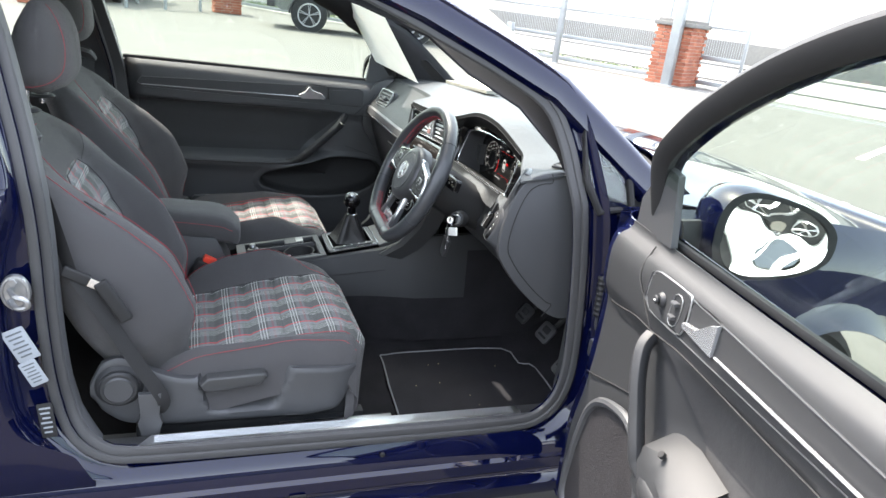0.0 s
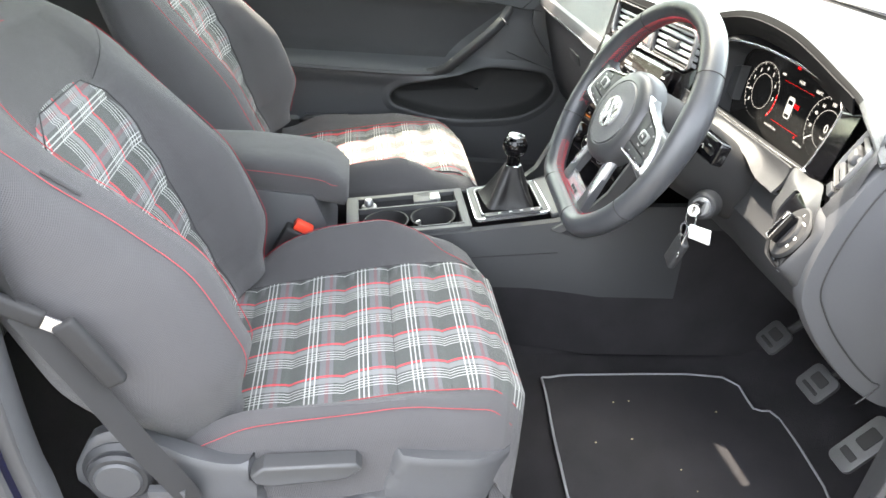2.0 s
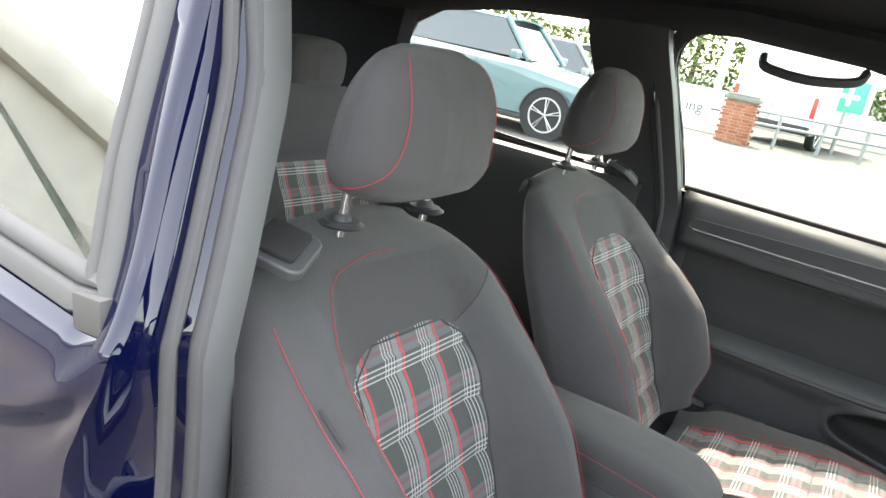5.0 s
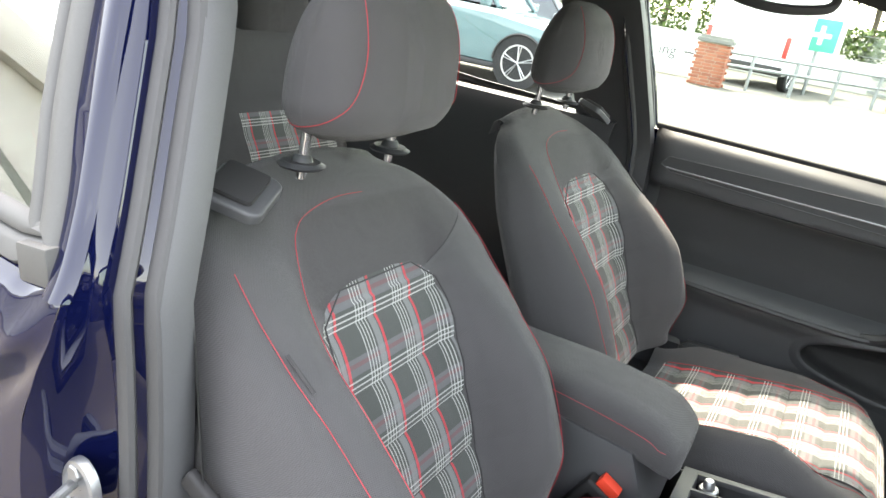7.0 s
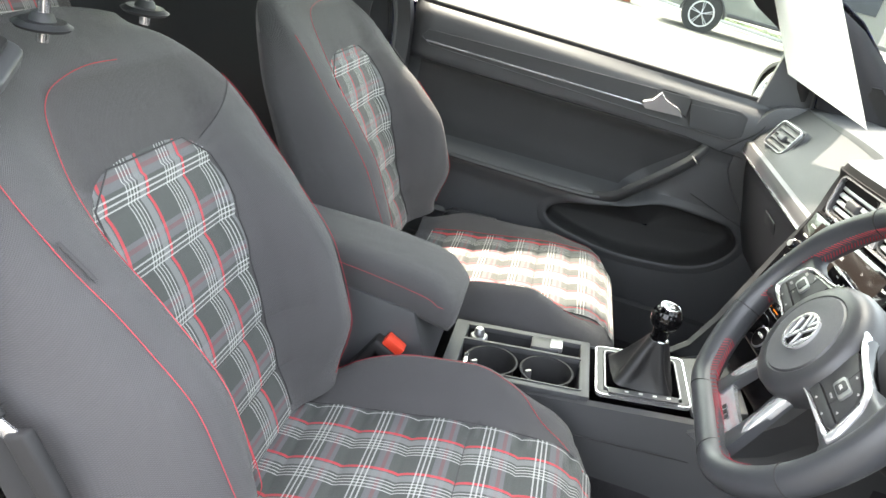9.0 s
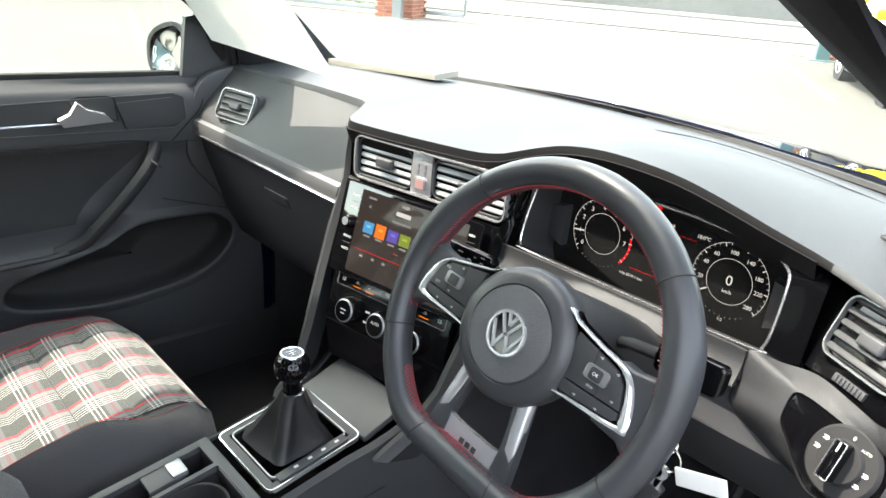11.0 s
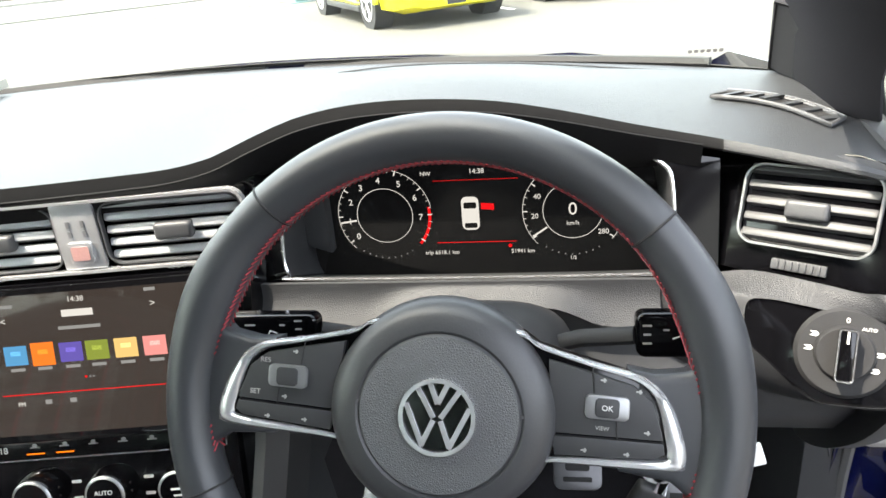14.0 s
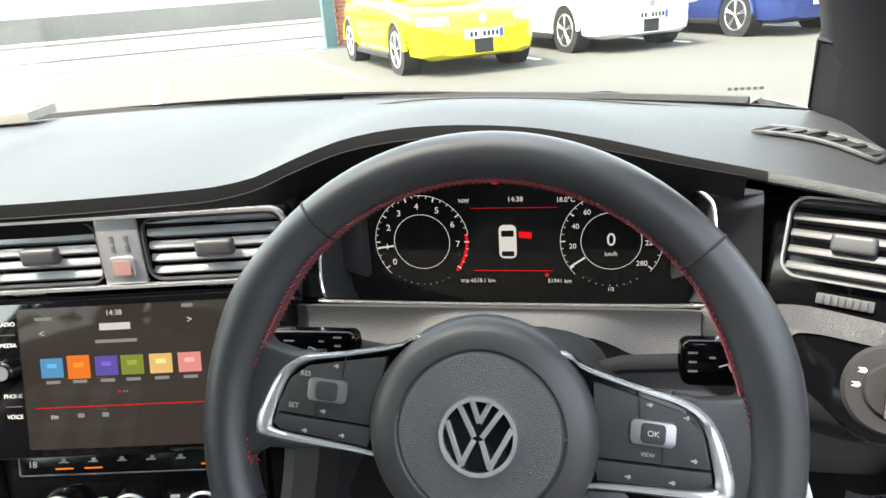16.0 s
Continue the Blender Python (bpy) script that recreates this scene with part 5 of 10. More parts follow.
def edge_pt(y):
    """The cabin edge of the pad, an even curve through the points above."""
    y = min(max(y, EDGE[0][0]), EDGE[-1][0])
    i = max(1, min(len(EDGE) - 1, sum(1 for e in EDGE if e[0] < y)))
    p = [EDGE[max(0, min(len(EDGE) - 1, i + k))] for k in (-2, -1, 0, 1)]
    w = p[2][0] - p[1][0]
    t, out = (y - p[1][0]) / w, []
    for c in (1, 2):
        m1 = (p[2][c] - p[0][c]) / (p[2][0] - p[0][0]) * w
        m2 = (p[3][c] - p[1][c]) / (p[3][0] - p[1][0]) * w
        out.append((2 * t ** 3 - 3 * t * t + 1) * p[1][c] + (t ** 3 - 2 * t * t + t) * m1 + (3 * t * t - 2 * t ** 3) * p[2][c] + (t ** 3 - t * t) * m2)
    return Vector((out[0], y, out[1]))


def far_pt(y):
    return Vector((0.645 - 0.175 * abs(y / 0.67) ** 2.2, y, 0.986 - 0.008 * abs(y / 0.67) ** 2))


def pad_pt(y, t):
    """The top pad, from the windscreen (0) to the cabin edge (1)."""
    a, b = far_pt(y), edge_pt(y)
    p = lerp(a, b, t)
    rise = math.sin(math.pi / 2 * min(1, t / 0.92)) ** 3
    p.z = 0.986 - 0.008 * (y / 0.67) ** 2 + (b.z - 0.978) * rise + 0.010 * math.sin(math.pi * t)
    return p


def pad_at(x, y, up=0.0):
    a, b = far_pt(y), edge_pt(y)
    return pad_pt(y, (x - a.x) / (b.x - a.x)) + Vector((0, 0, up))


dash = root("dashboard", (0.3, 0, 0.55), "dark grey soft dashboard with black centre bezel", "dashboard")
bm = B()
ys = [lerp(-0.70, 0.70, i / 80) for i in range(81)]
rows = []
for k in range(17):
    t = k / 16
    row = []
    for y in ys:
        row.append(pad_pt(y, t))
    rows.append(row)
for dx, dz in ((-0.003, -0.002), (-0.0035, -0.005), (0.002, -0.008)):
    rows.append([edge_pt(y) + Vector((dx, 0, dz)) for y in ys])
# the grey pad's lip over dials and vents is coloured black for its shade
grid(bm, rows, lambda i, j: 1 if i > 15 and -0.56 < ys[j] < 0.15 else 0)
part("top_pad", solid(bm, 0.004), ["dash", "hood_k"], dash, "soft grained grey dashboard top, its lip blackened for shade")
# a shallow moulded line across the top
bm = B()
seam(bm, [lerp(far_pt(y), edge_pt(y), 0.22) + Vector((0, 0, 0.006)) for y in [lerp(-0.62, -0.16, i / 12) for i in range(13)]], 0.0012)
part("moulded_line", bm, "dash", dash)

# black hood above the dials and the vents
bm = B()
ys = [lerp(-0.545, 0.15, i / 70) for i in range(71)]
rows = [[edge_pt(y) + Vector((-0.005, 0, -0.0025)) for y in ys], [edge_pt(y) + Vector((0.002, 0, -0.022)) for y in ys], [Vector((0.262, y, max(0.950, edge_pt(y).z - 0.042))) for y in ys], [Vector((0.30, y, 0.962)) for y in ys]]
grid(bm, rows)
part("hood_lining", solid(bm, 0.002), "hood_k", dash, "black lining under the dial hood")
# back wall behind the bezel openings
bm = B()
box(bm, (0.315, -0.2, 0.855), (0.02, 0.76, 0.19), 0.004)
part("bezel_wall", bm, "gloss", dash)

# grey panel below the dials with its black arch for the column
bm = B()
ys = [lerp(-0.135, -0.513, i / 40) for i in range(41)]
rows = []
for k in range(7):
    t = k / 6
    row = []
    for y in ys:
        arch = 0.021 * math.exp(-((y + 0.366) / 0.085) ** 6)
        z0, z1 = 0.870, 0.835 + arch
        row.append(Vector((0.207 - 0.012 * t + 0.004 * math.sin(math.pi * t) - 0.03 * max(0, (-0.50 - y)) * 4, y, lerp(z0, z1, t))))
    rows.append(row)
rows.append([p + Vector((0.012, 0, -0.004)) for p in rows[-1]])
grid(bm, rows)
lp = part("lower_panel", solid(bm, 0.004), "panel", dash, "light grey grained panel below the dials")
for y in (-0.195, -0.512):
    bm = B()
    seam(bm, [(0.2045, y, 0.869), (0.203, y, 0.855), (0.197, y - 0.002, 0.839)], 0.0011)
    part("panel_joint", bm, "rubber_k", lp)
# knee panel
bm = B()
rows = []
for x, z in ((0.215, 0.84), (0.205, 0.80), (0.192, 0.775), (0.200, 0.745), (0.235, 0.70), (0.28, 0.665), (0.34, 0.64), (0.45, 0.62)):
    rows.append([Vector((x + 0.05 * max(0, 0.1 - abs(y + 0.37)) , y, z)) for y in [lerp(-0.11, -0.676, j / 20) for j in range(21)]])
grid(bm, rows)
part("knee_panel", solid(bm, 0.004), "plastic", dash, "black plastic knee panel")


# right-hand end: grey surround, closing cap
RX = Vector((-0.56, -0.83, 0.05))
RU = Vector((0.42, 0.0, 0.90))
rv = axes((0.203, -0.620, 0.928), RX, RU) @ Matrix.Diagonal((0.92, 0.92, 0.92, 1))
lx = axes((0.150, -0.628, 0.839), (-0.30, -0.95, 0.0), (0.40, -0.1, 0.92)) @ Matrix.Diagonal((0.88, 0.88, 0.88, 1))


def loft(bm, inner, outer, steps=7, bulge=0.003, toward=(-0.85, 0.1, 0.45), closed=False):
    """A softly bulged strip between two runs of equal count, with a lip turned in along the inner one."""
    a, b, n = smooth_path(inner, 5, closed), smooth_path(outer, 5, closed), Vector(toward)
    rows = [[lerp(p, q, t / steps) + n * bulge * math.sin(math.pi * t / steps) for p, q in zip(a, b)] for t in range(steps + 1)]
    rows.insert(0, [p - n * 0.009 for p in a])
    grid(bm, rows, close_v=closed)


bm = B()
L = lambda x, y: lx @ Vector((x, y, 0.0045))
R = lambda x, y: rv @ Vector((x, y, 0.0035))
E = lambda y, d=0.004: edge_pt(y) + Vector((0, 0, -d))
loft(bm, [L(-0.066, 0.030), L(-0.050, 0.034), L(-0.02, 0.032), L(0.02, 0.028), L(0.045, 0.025), L(0.052, 0.021), L(0.056, 0.012), L(0.056, -0.030), L(0.050, -0.042), L(0.02, -0.047), L(-0.01, -0.046), L(-0.045, -0.02), L(-0.062, -0.006), L(-0.067, 0.010)],
     [Vector((0.207, -0.513, 0.870)), Vector((0.209, -0.545, 0.871)), R(-0.035, -0.058), R(0.02, -0.0585), R(0.05, -0.060), R(0.068, -0.058), Vector((0.150, -0.690, 0.868)), Vector((0.146, -0.690, 0.82)), Vector((0.150, -0.688, 0.785)), Vector((0.160, -0.66, 0.775)), Vector((0.180, -0.61, 0.772)), Vector((0.196, -0.55, 0.785)), Vector((0.195, -0.513, 0.812)), Vector((0.201, -0.513, 0.84))], closed=True)
loft(bm, [R(0.068, -0.058), R(0.072, -0.045), R(0.0725, -0.01), R(0.071, 0.018), R(0.064, 0.034), R(0.045, 0.043), R(0.02, 0.0465), R(-0.02, 0.048)],
     [Vector((0.150, -0.690, 0.868)), Vector((0.152, -0.691, 0.885)), Vector((0.158, -0.691, 0.915)), Vector((0.163, -0.691, 0.94)), E(-0.686), E(-0.674), E(-0.65), E(-0.60)], bulge=0.002)
part("end_panel", bm, "panel", dash, "grey grained surround of the side vent and light switch", sharp=70)
bm = B()
outl = [(0.345, 0.968), (0.26, 0.975), (0.185, 0.955), (0.150, 0.89), (0.138, 0.80), (0.165, 0.745), (0.215, 0.69), (0.27, 0.645), (0.32, 0.62), (0.355, 0.625)]
oo = [(v.x, v.y) for v in smooth_path([Vector((x, z, 0)) for x, z in outl], 4)]
prism(bm, oo, 0.018, axes((0, -0.677, 0), (1, 0, 0), (0, 0, 1)), 0.004)
ec = part("end_cap", bm, "plastic_s", dash, "dark grey oval end cover of the dashboard")
bm = B()
seam(bm, [(x, -0.6955, z) for x, z in inset_loop(oo[4:-6], 0.022)], 0.0012)
part("cap_joint", bm, "rubber_k", ec)
bm = B()
prism(bm, oo, 0.018, axes((0, 0.713, 0), (1, 0, 0), (0, 0, 1)), 0.004)
part("end_cap", bm, "plastic_s", dash)


# ---- vents ----
def air_vent(name, m, w, h, slats, label, tab=0.0, framed=True):
    """A louvre in a chrome frame; local x to the driver's right, y up, z to the cabin."""
    v = root(name, m.translation, label, "air vent", "dashboard air vents")
    out = rounded(w, h, min(w, h) * 0.22)
    bm = B()
    frame_strip(bm, out, 0.0020 if framed else 0.0016, 0.006, m)
    part("vent_frame", bm, "satin" if framed else "plastic_s", v, "thin chrome frame" if framed else "")
    bm = B()
    prism(bm, inset_loop(out, 0.002), 0.002, m @ Matrix.Translation((0, 0, -0.03)))
    part("vent_throat", bm, "rubber_k", v)
    for i in range(slats):
        y = lerp(-h / 2 + h / slats * 0.5, h / 2 - h / slats * 0.5, i / max(1, slats - 1))
        bm = B()
        box(bm, (0, y, -0.006), (w - 0.006, h / slats * (0.56 if framed else 0.66), 0.018), 0.0026, Matrix.Rotation(radians(-24), 3, "X"))
        bmesh.ops.transform(bm, matrix=m, verts=bm.verts)
        # centre vents take the lightened copy, side vents the darkened one
        part("slat", bm, "slat" if framed else "slat_c", v, "grey louvre slat" if framed else "grey louvre slat, lightened in colour")
    if tab is not None:
        bm = B()
        box(bm, (tab, -0.001, 0.003), (0.034, 0.0155, 0.012), 0.004, None, 3)
        bmesh.ops.transform(bm, matrix=m, verts=bm.verts)
        part("vent_tab", bm, "plastic_s", v, "grey slider tab")
    return v


bm = B()
prism(bm, [(-0.105, 0.040), (-0.095, 0.050), (0.03, 0.048), (0.060, 0.040), (0.072, 0.022), (0.074, -0.055), (0.066, -0.061), (-0.055, -0.060), (-0.105, -0.057)], 0.010, rv @ Matrix.Translation((0, 0, -0.012)), 0.002)
part("vent_bezel", bm, "gloss", dash, "glossy black vent surround")
air_vent("side_vent", rv, 0.108, 0.070, 5, "side air vent with grey louvres in a chrome frame", 0.0)
bm = B()
for i in range(7):
    box(bm, (-0.0165 + 0.0055 * i, -0.049, 0.000), (0.0022, 0.0075, 0.005), 0.0008)
box(bm, (0.0, -0.049, -0.001), (0.044, 0.009, 0.004), 0.001)
bmesh.ops.transform(bm, matrix=rv, verts=bm.verts)
part("vent_wheel", bm, "plastic_s", dash, "ribbed vent thumbwheel")
lv = axes((0.187, 0.560, 0.919), Vector((0.12, -0.99, 0.0)), Vector((0.42, 0, 0.90)))
bm = B()
prism(bm, rounded(0.122, 0.074, 0.02), 0.022, lv @ Matrix.Translation((0, 0.0, -0.024)), 0.002)
part("vent_bezel", bm, "plastic", dash)
air_vent("side_vent", lv, 0.112, 0.064, 5, "side air vent with grey louvres in a chrome frame", 0.0)

# demister slot on top
dm = root("demister_vent", (0.36, -0.58, 0.985), "black demister slot on the dashboard top", "air vent")
across = Vector((0.72, -0.69, 0)) * 0.0095


def slot_pt(k, side, up):
    c = lerp(Vector((0.333, -0.576, 0)), Vector((0.268, -0.655, 0)), k)
    c += Vector((0.012, -0.006, 0)) * math.sin(math.pi * k)
    return pad_at(c.x + across.x * side, c.y + across.y * side, up)


bm = B()
grid(bm, [[slot_pt(k / 12, side, 0.0022) for side in (-1, -0.3, 0.3, 1)] for k in range(13)])
part("slot_floor", solid(bm, 0.001), "rubber_k", dm)
bm = B()
loop = [slot_pt(k / 12, 1.15, 0.003) for k in range(13)] + [slot_pt(1 - k / 12, -1.15, 0.003) for k in range(13)]
tube(bm, loop, 0.0022, 8, True)
part("slot_frame", bm, "plastic_s", dm, "grey raised frame")
bm = B()
tube(bm, [slot_pt(k / 12, 1.45, 0.0035) for k in range(13)], 0.0016, 8)
part("slot_edge", bm, "satin", dm)
for i in range(6):
    k = (i + 0.6) / 6
    bm = B()
    grid(bm, [[slot_pt(k - 0.05, -1, 0.0045), slot_pt(k + 0.02, 1, 0.0045)], [slot_pt(k + 0.0, -1, 0.0045), slot_pt(k + 0.07, 1, 0.0045)]])
    part("slot_rib", solid(bm, 0.002), "dash", dm)

# ---- centre stack ----
PSI = radians(8.5)
CY = -0.017
RS = Vector((math.sin(PSI), -math.cos(PSI), 0))
stack = dash


def SP(x, lat, z):
    """A place on the stack, which is turned a little towards the driver; lat: metres to the passenger's side."""
    return Vector((x, CY, z)) - RS * lat


def leaned(k):
    """The up direction of a face that leans away by k."""
    return Vector((k * math.cos(PSI), k * math.sin(PSI), 1.0))


bm = B()
prof = [(0.202, 0.972), (0.197, 0.95), (0.197, 0.903), (0.175, 0.892), (0.152, 0.812), (0.136, 0.757), (0.143, 0.752), (0.118, 0.668), (0.106, 0.62)]
rows = []
for x, z in prof:
    wl = line1([(0.62, 0.115), (0.74, 0.142), (0.87, 0.148), (0.96, 0.158)], z)
    rows.append([SP(x + 0.012, wl, z), SP(x, wl - 0.004, z), SP(x, 0, z), SP(x, -wl + 0.004, z), SP(x + 0.02, -wl - 0.002, z)])
grid(bm, rows)
part("bezel", bm, "gloss", stack)
for e in (-1, 1):
    bm = B()
    rows = []
    for x, z, wd, yo in ((0.194, 0.966, 0.004, 0.156), (0.190, 0.93, 0.012, 0.156), (0.184, 0.89, 0.020, 0.151), (0.156, 0.81, 0.026, 0.146), (0.130, 0.735, 0.026, 0.141), (0.102, 0.66, 0.026, 0.132), (0.066, 0.60, 0.022, 0.116), (0.02, 0.565, 0.02, 0.105)):
        if e < 0 and z > 0.82:
            continue
        rows.append([SP(x - 0.004, e * (yo - 0.003), z), SP(x - 0.008, e * (yo + wd * 0.3), z), SP(x + 0.004, e * (yo + wd), z), SP(x + 0.05, e * (yo + wd + 0.006), z - 0.01)])
    grid(bm, rows)
    part("side_strut", solid(bm, 0.004), "plastic", stack, "dark grey strut beside the centre bezel")

CU = leaned(0.04)
VO = Vector((0.186, CY, 0.931))
for off, w in ((-0.0755, 0.112), (0.0835, 0.126)):
    m = axes(VO + RS * off, RS, CU)
    air_vent("centre_vent", m, w, 0.058, 5, "centre air vent with grey louvres", 0.0, False)
hz = root("hazard_switch", (0.186, CY, 0.90), "silver hazard switch panel between the vents", "switch")
m = axes(VO + Vector((-0.003, 0, 0)), RS, CU)
bm = B()
prism(bm, rounded(0.038, 0.060, 0.002), 0.004, m, 0.001)
part("switch_plate", bm, "silver", hz)
bm = B()
prism(bm, rounded(0.021, 0.020, 0.003), 0.003, m @ Matrix.Translation((0, -0.014, 0.004)), 0.001)
hb = part("hazard_button", bm, "silver", hz)
bm = B()
prism(bm, rounded(0.0155, 0.013, 0.002), 0.0006, m @ Matrix.Translation((0, -0.014, 0.007)))
part("lens", bm, plain("red_lens", "a77f7b", 0.4), hb, "pale red lens")
bm = B()
for k, (x, y) in enumerate(((-0.006, 0.012), (0.007, 0.012), (-0.006, 0.003), (0.007, 0.003))):
    box(bm, m @ Vector((x, y, 0.0045)), (0.0006, 0.006, 0.003), 0, m.to_3x3() @ Matrix.Rotation(radians(90), 3, "Y"))
part("symbol", bm, "ink", hz)
for yc in (0.095, -0.085):
    bm = B()
    box(bm, SP(0.184, yc, 0.8945), (0.008, 0.032, 0.008), 0.002, Matrix.Rotation(PSI, 3, "Z"))
    for k in range(5):
        box(bm, SP(0.1815, yc - 0.010 + 0.005 * k, 0.8945), (0.005, 0.0018, 0.009), 0.0006, Matrix.Rotation(PSI, 3, "Z"))
    part("vent_wheel", bm, "satin", stack, "ribbed vent thumbwheel")
bm = B()
frame_strip(bm, rounded(0.286, 0.067, 0.014), 0.0026, 0.008, axes(VO + RS * 0.0075 + Vector((-0.002, 0, 0)), RS, CU))
part("vent_surround", bm, "silver", stack, "chrome frame round both centre vents")

# infotainment unit
SU = leaned(0.296)
sm = axes(Vector((0.147, CY + 0.0024, 0.825)) + RS * 0.007, RS, SU)
info = root("infotainment_screen", (0.15, CY, 0.745), "black glass touch screen showing a radio list", "screen")
bm = B()
prism(bm, rounded(0.262, 0.142, 0.006), 0.005, sm, 0.0015)
part("screen_glass", bm, "screen", info)
T = lambda x, y, z=0.0054: sm @ Matrix.Translation((x, y, z))
bm = B()
prism(bm, rounded(0.205, 0.128, 0.002), 0.0002, T(0.006, 0.001, 0.0051))
part("display", bm, "lcd_s", info)


def sbar(x, y, w, h, mat, nm="display_bar"):
    bm = B()
    prism(bm, [(-w / 2, -h / 2), (w / 2, -h / 2), (w / 2, h / 2), (-w / 2, h / 2)], 0.0002, T(x, y))
    return part(nm, bm, mat, info)


def px16(x, y):
    """From the grid of the display's layout to metres."""
    return (x - 218) * 0.000490 - 0.006, (652 - y) * 0.00050 + 0.010


text("clock_text", "14:38", 0.0068, T(*px16(214, 556)), "lcd_w", info)
for x, y, w, h, mt in ((82, 561, 0.016, 0.003, "lcd_g"), (350, 549, 0.010, 0.003, "lcd_g"), (214, 580, 0.028, 0.0062, "lcd_w"), (214, 606, 0.038, 0.003, "lcd_g"), (245, 722, 0.188, 0.0008, "lcd_r")):
    sbar(*px16(x, y), w, h, mt)
text("arrow_text", "<", 0.009, T(*px16(77, 588)), "lcd_w", info)
text("arrow_text", ">", 0.009, T(*px16(352, 575)), "lcd_w", info)
text("band_text", "FM", 0.0055, T(*px16(86, 740)), "lcd_w", info)
for x in (136, 182):
    sbar(*px16(x, 738), 0.006, 0.004, "lcd_g")
for i, (x, c) in enumerate(((90, "4a90c4"), (140, "e0762c"), (192, "5a50a8"), (240, "7a8a3c"), (293, "d8b878"), (346, "d88c8c"))):
    x0, y0 = px16(x, 650)
    sbar(x0, y0, 0.0205, 0.0175 if i != 1 else 0.021, glow("tile_%s" % c, c, 0.13), "station_tile")
    sbar(x0, y0 + 0.002, 0.009, 0.004, glow("tile_mark_%s" % c, c, 0.26), "tile_mark")
    sbar(x0, y0 - 0.013, 0.013, 0.0028, "lcd_g")
sbar(*px16(212, 697), 0.002, 0.002, "lcd_r")
for x in (220, 226):
    sbar(*px16(x, 697), 0.0014, 0.0014, "lcd_g")
for lab, y in (("RADIO", 0.052), ("MEDIA", 0.033), ("PHONE", -0.013), ("VOICE", -0.032)):
    text("key_text", lab, 0.0052, T(-0.107, y), "print", info)
    text("key_text", {"RADIO": "NAV", "MEDIA": "CAR", "PHONE": "APP", "VOICE": "MENU"}[lab], 0.0052, T(0.1155, y), "print", info)
for y in (0.0425, -0.0225):
    sbar(-0.107, y, 0.015, 0.0007, "lcd_g")
    sbar(0.1155, y, 0.015, 0.0007, "lcd_g")
for e in (-1, 1):
    bm = B()
    cyl(bm, sm @ Vector((e * 0.107, 0.011, 0.004)), sm @ Vector((e * 0.107, 0.011, 0.018)), 0.0105, 0.0095, 28, 0.0015)
    kb = part("screen_knob", bm, "gloss", info, "small black rotary knob")
    bm = B()
    cyl(bm, sm @ Vector((e * 0.107, 0.011, 0.0178)), sm @ Vector((e * 0.107, 0.011, 0.0186)), 0.0065, seg=24)
    part("knob_ring", bm, "satin", kb)

# climate controls
cm = axes((0.128, CY, 0.716), RS, leaned(0.316))
clim = root("climate_panel", (0.12, CY, 0.68), "glossy black climate control panel with three knobs", "control panel")
bm = B()
prism(bm, rounded(0.242, 0.086, 0.008), 0.004, cm, 0.0015)
part("panel_plate", bm, "gloss", clim)
bm = B()
frame_strip(bm, rounded(0.222, 0.021, 0.003), 0.0012, 0.001, cm @ Matrix.Translation((0, 0.028, 0.004)))
part("chrome_frame", bm, "chrome", clim)
for i in range(6):
    x = -0.068 + 0.0275 * i
    bm = B()
    prism(bm, rounded(0.009, 0.0012, 0.0004), 0.0004, cm @ Matrix.Translation((x, 0.0295, 0.0042)))
    prism(bm, rounded(0.004, 0.0030, 0.0008), 0.0005, cm @ Matrix.Translation((x + 0.001 * (i % 2), 0.0315, 0.0042)))
    part("key_symbol", bm, "print_d", clim)
    if i in (0, 1, 5):
        bm = B()
        prism(bm, rounded(0.017, 0.0012, 0.0004), 0.0004, cm @ Matrix.Translation((x, 0.0235, 0.0042)))
        part("status_light", bm, "amber", clim)
text("degree_text", "18", 0.0085, cm @ Matrix.Translation((-0.098, 0.028, 0.0044)), "print", clim)
text("degree_text", "18", 0.0085, cm @ Matrix.Translation((0.098, 0.028, 0.0044)), "print", clim)
for i, lab in enumerate(("", "AUTO", "")):
    x = -0.0675 + 0.0675 * i
    bm = B()
    cyl(bm, cm @ Vector((x, -0.014, 0.003)), cm @ Vector((x, -0.014, 0.022)), 0.0215, 0.0195, 36, 0.002)
    kn = part("climate_knob", bm, "gloss", clim, "black climate knob with silver rim")
    bm = B()
    cyl(bm, cm @ Vector((x, -0.014, 0.0205)), cm @ Vector((x, -0.014, 0.0228)), 0.0185, 0.0175, 36, 0.0008)
    part("knob_rim", bm, "satin", kn)
    bm = B()
    cyl(bm, cm @ Vector((x, -0.014, 0.0215)), cm @ Vector((x, -0.014, 0.0232)), 0.0158, seg=36)
    part("knob_face", bm, "gloss", kn)
    if lab:
        text("knob_text", lab, 0.006, cm @ Matrix.Translation((x, -0.011, 0.0234)), "print", kn)
    else:
        bm = B()
        prism(bm, rounded(0.012, 0.0018, 0.0006), 0.0003, cm @ Matrix.Translation((x, -0.012, 0.0232)))
        prism(bm, rounded(0.008, 0.0018, 0.0006), 0.0003, cm @ Matrix.Translation((x, -0.018, 0.0232)))
        part("knob_symbol", bm, "print", kn)
for x in (-0.034, 0.034):
    bm = B()
    for y in (-0.006, -0.022):
        prism(bm, rounded(0.009, 0.003, 0.001), 0.0004, cm @ Matrix.Translation((x, y, 0.0042)))
    part("key_symbol", bm, "print", clim)

# ---- instrument cluster ----
KX = 0.2835
clu = root("instrument_cluster", (0.27, -0.355, 0.85), "digital instrument cluster with two round dials lit", "instrument display")
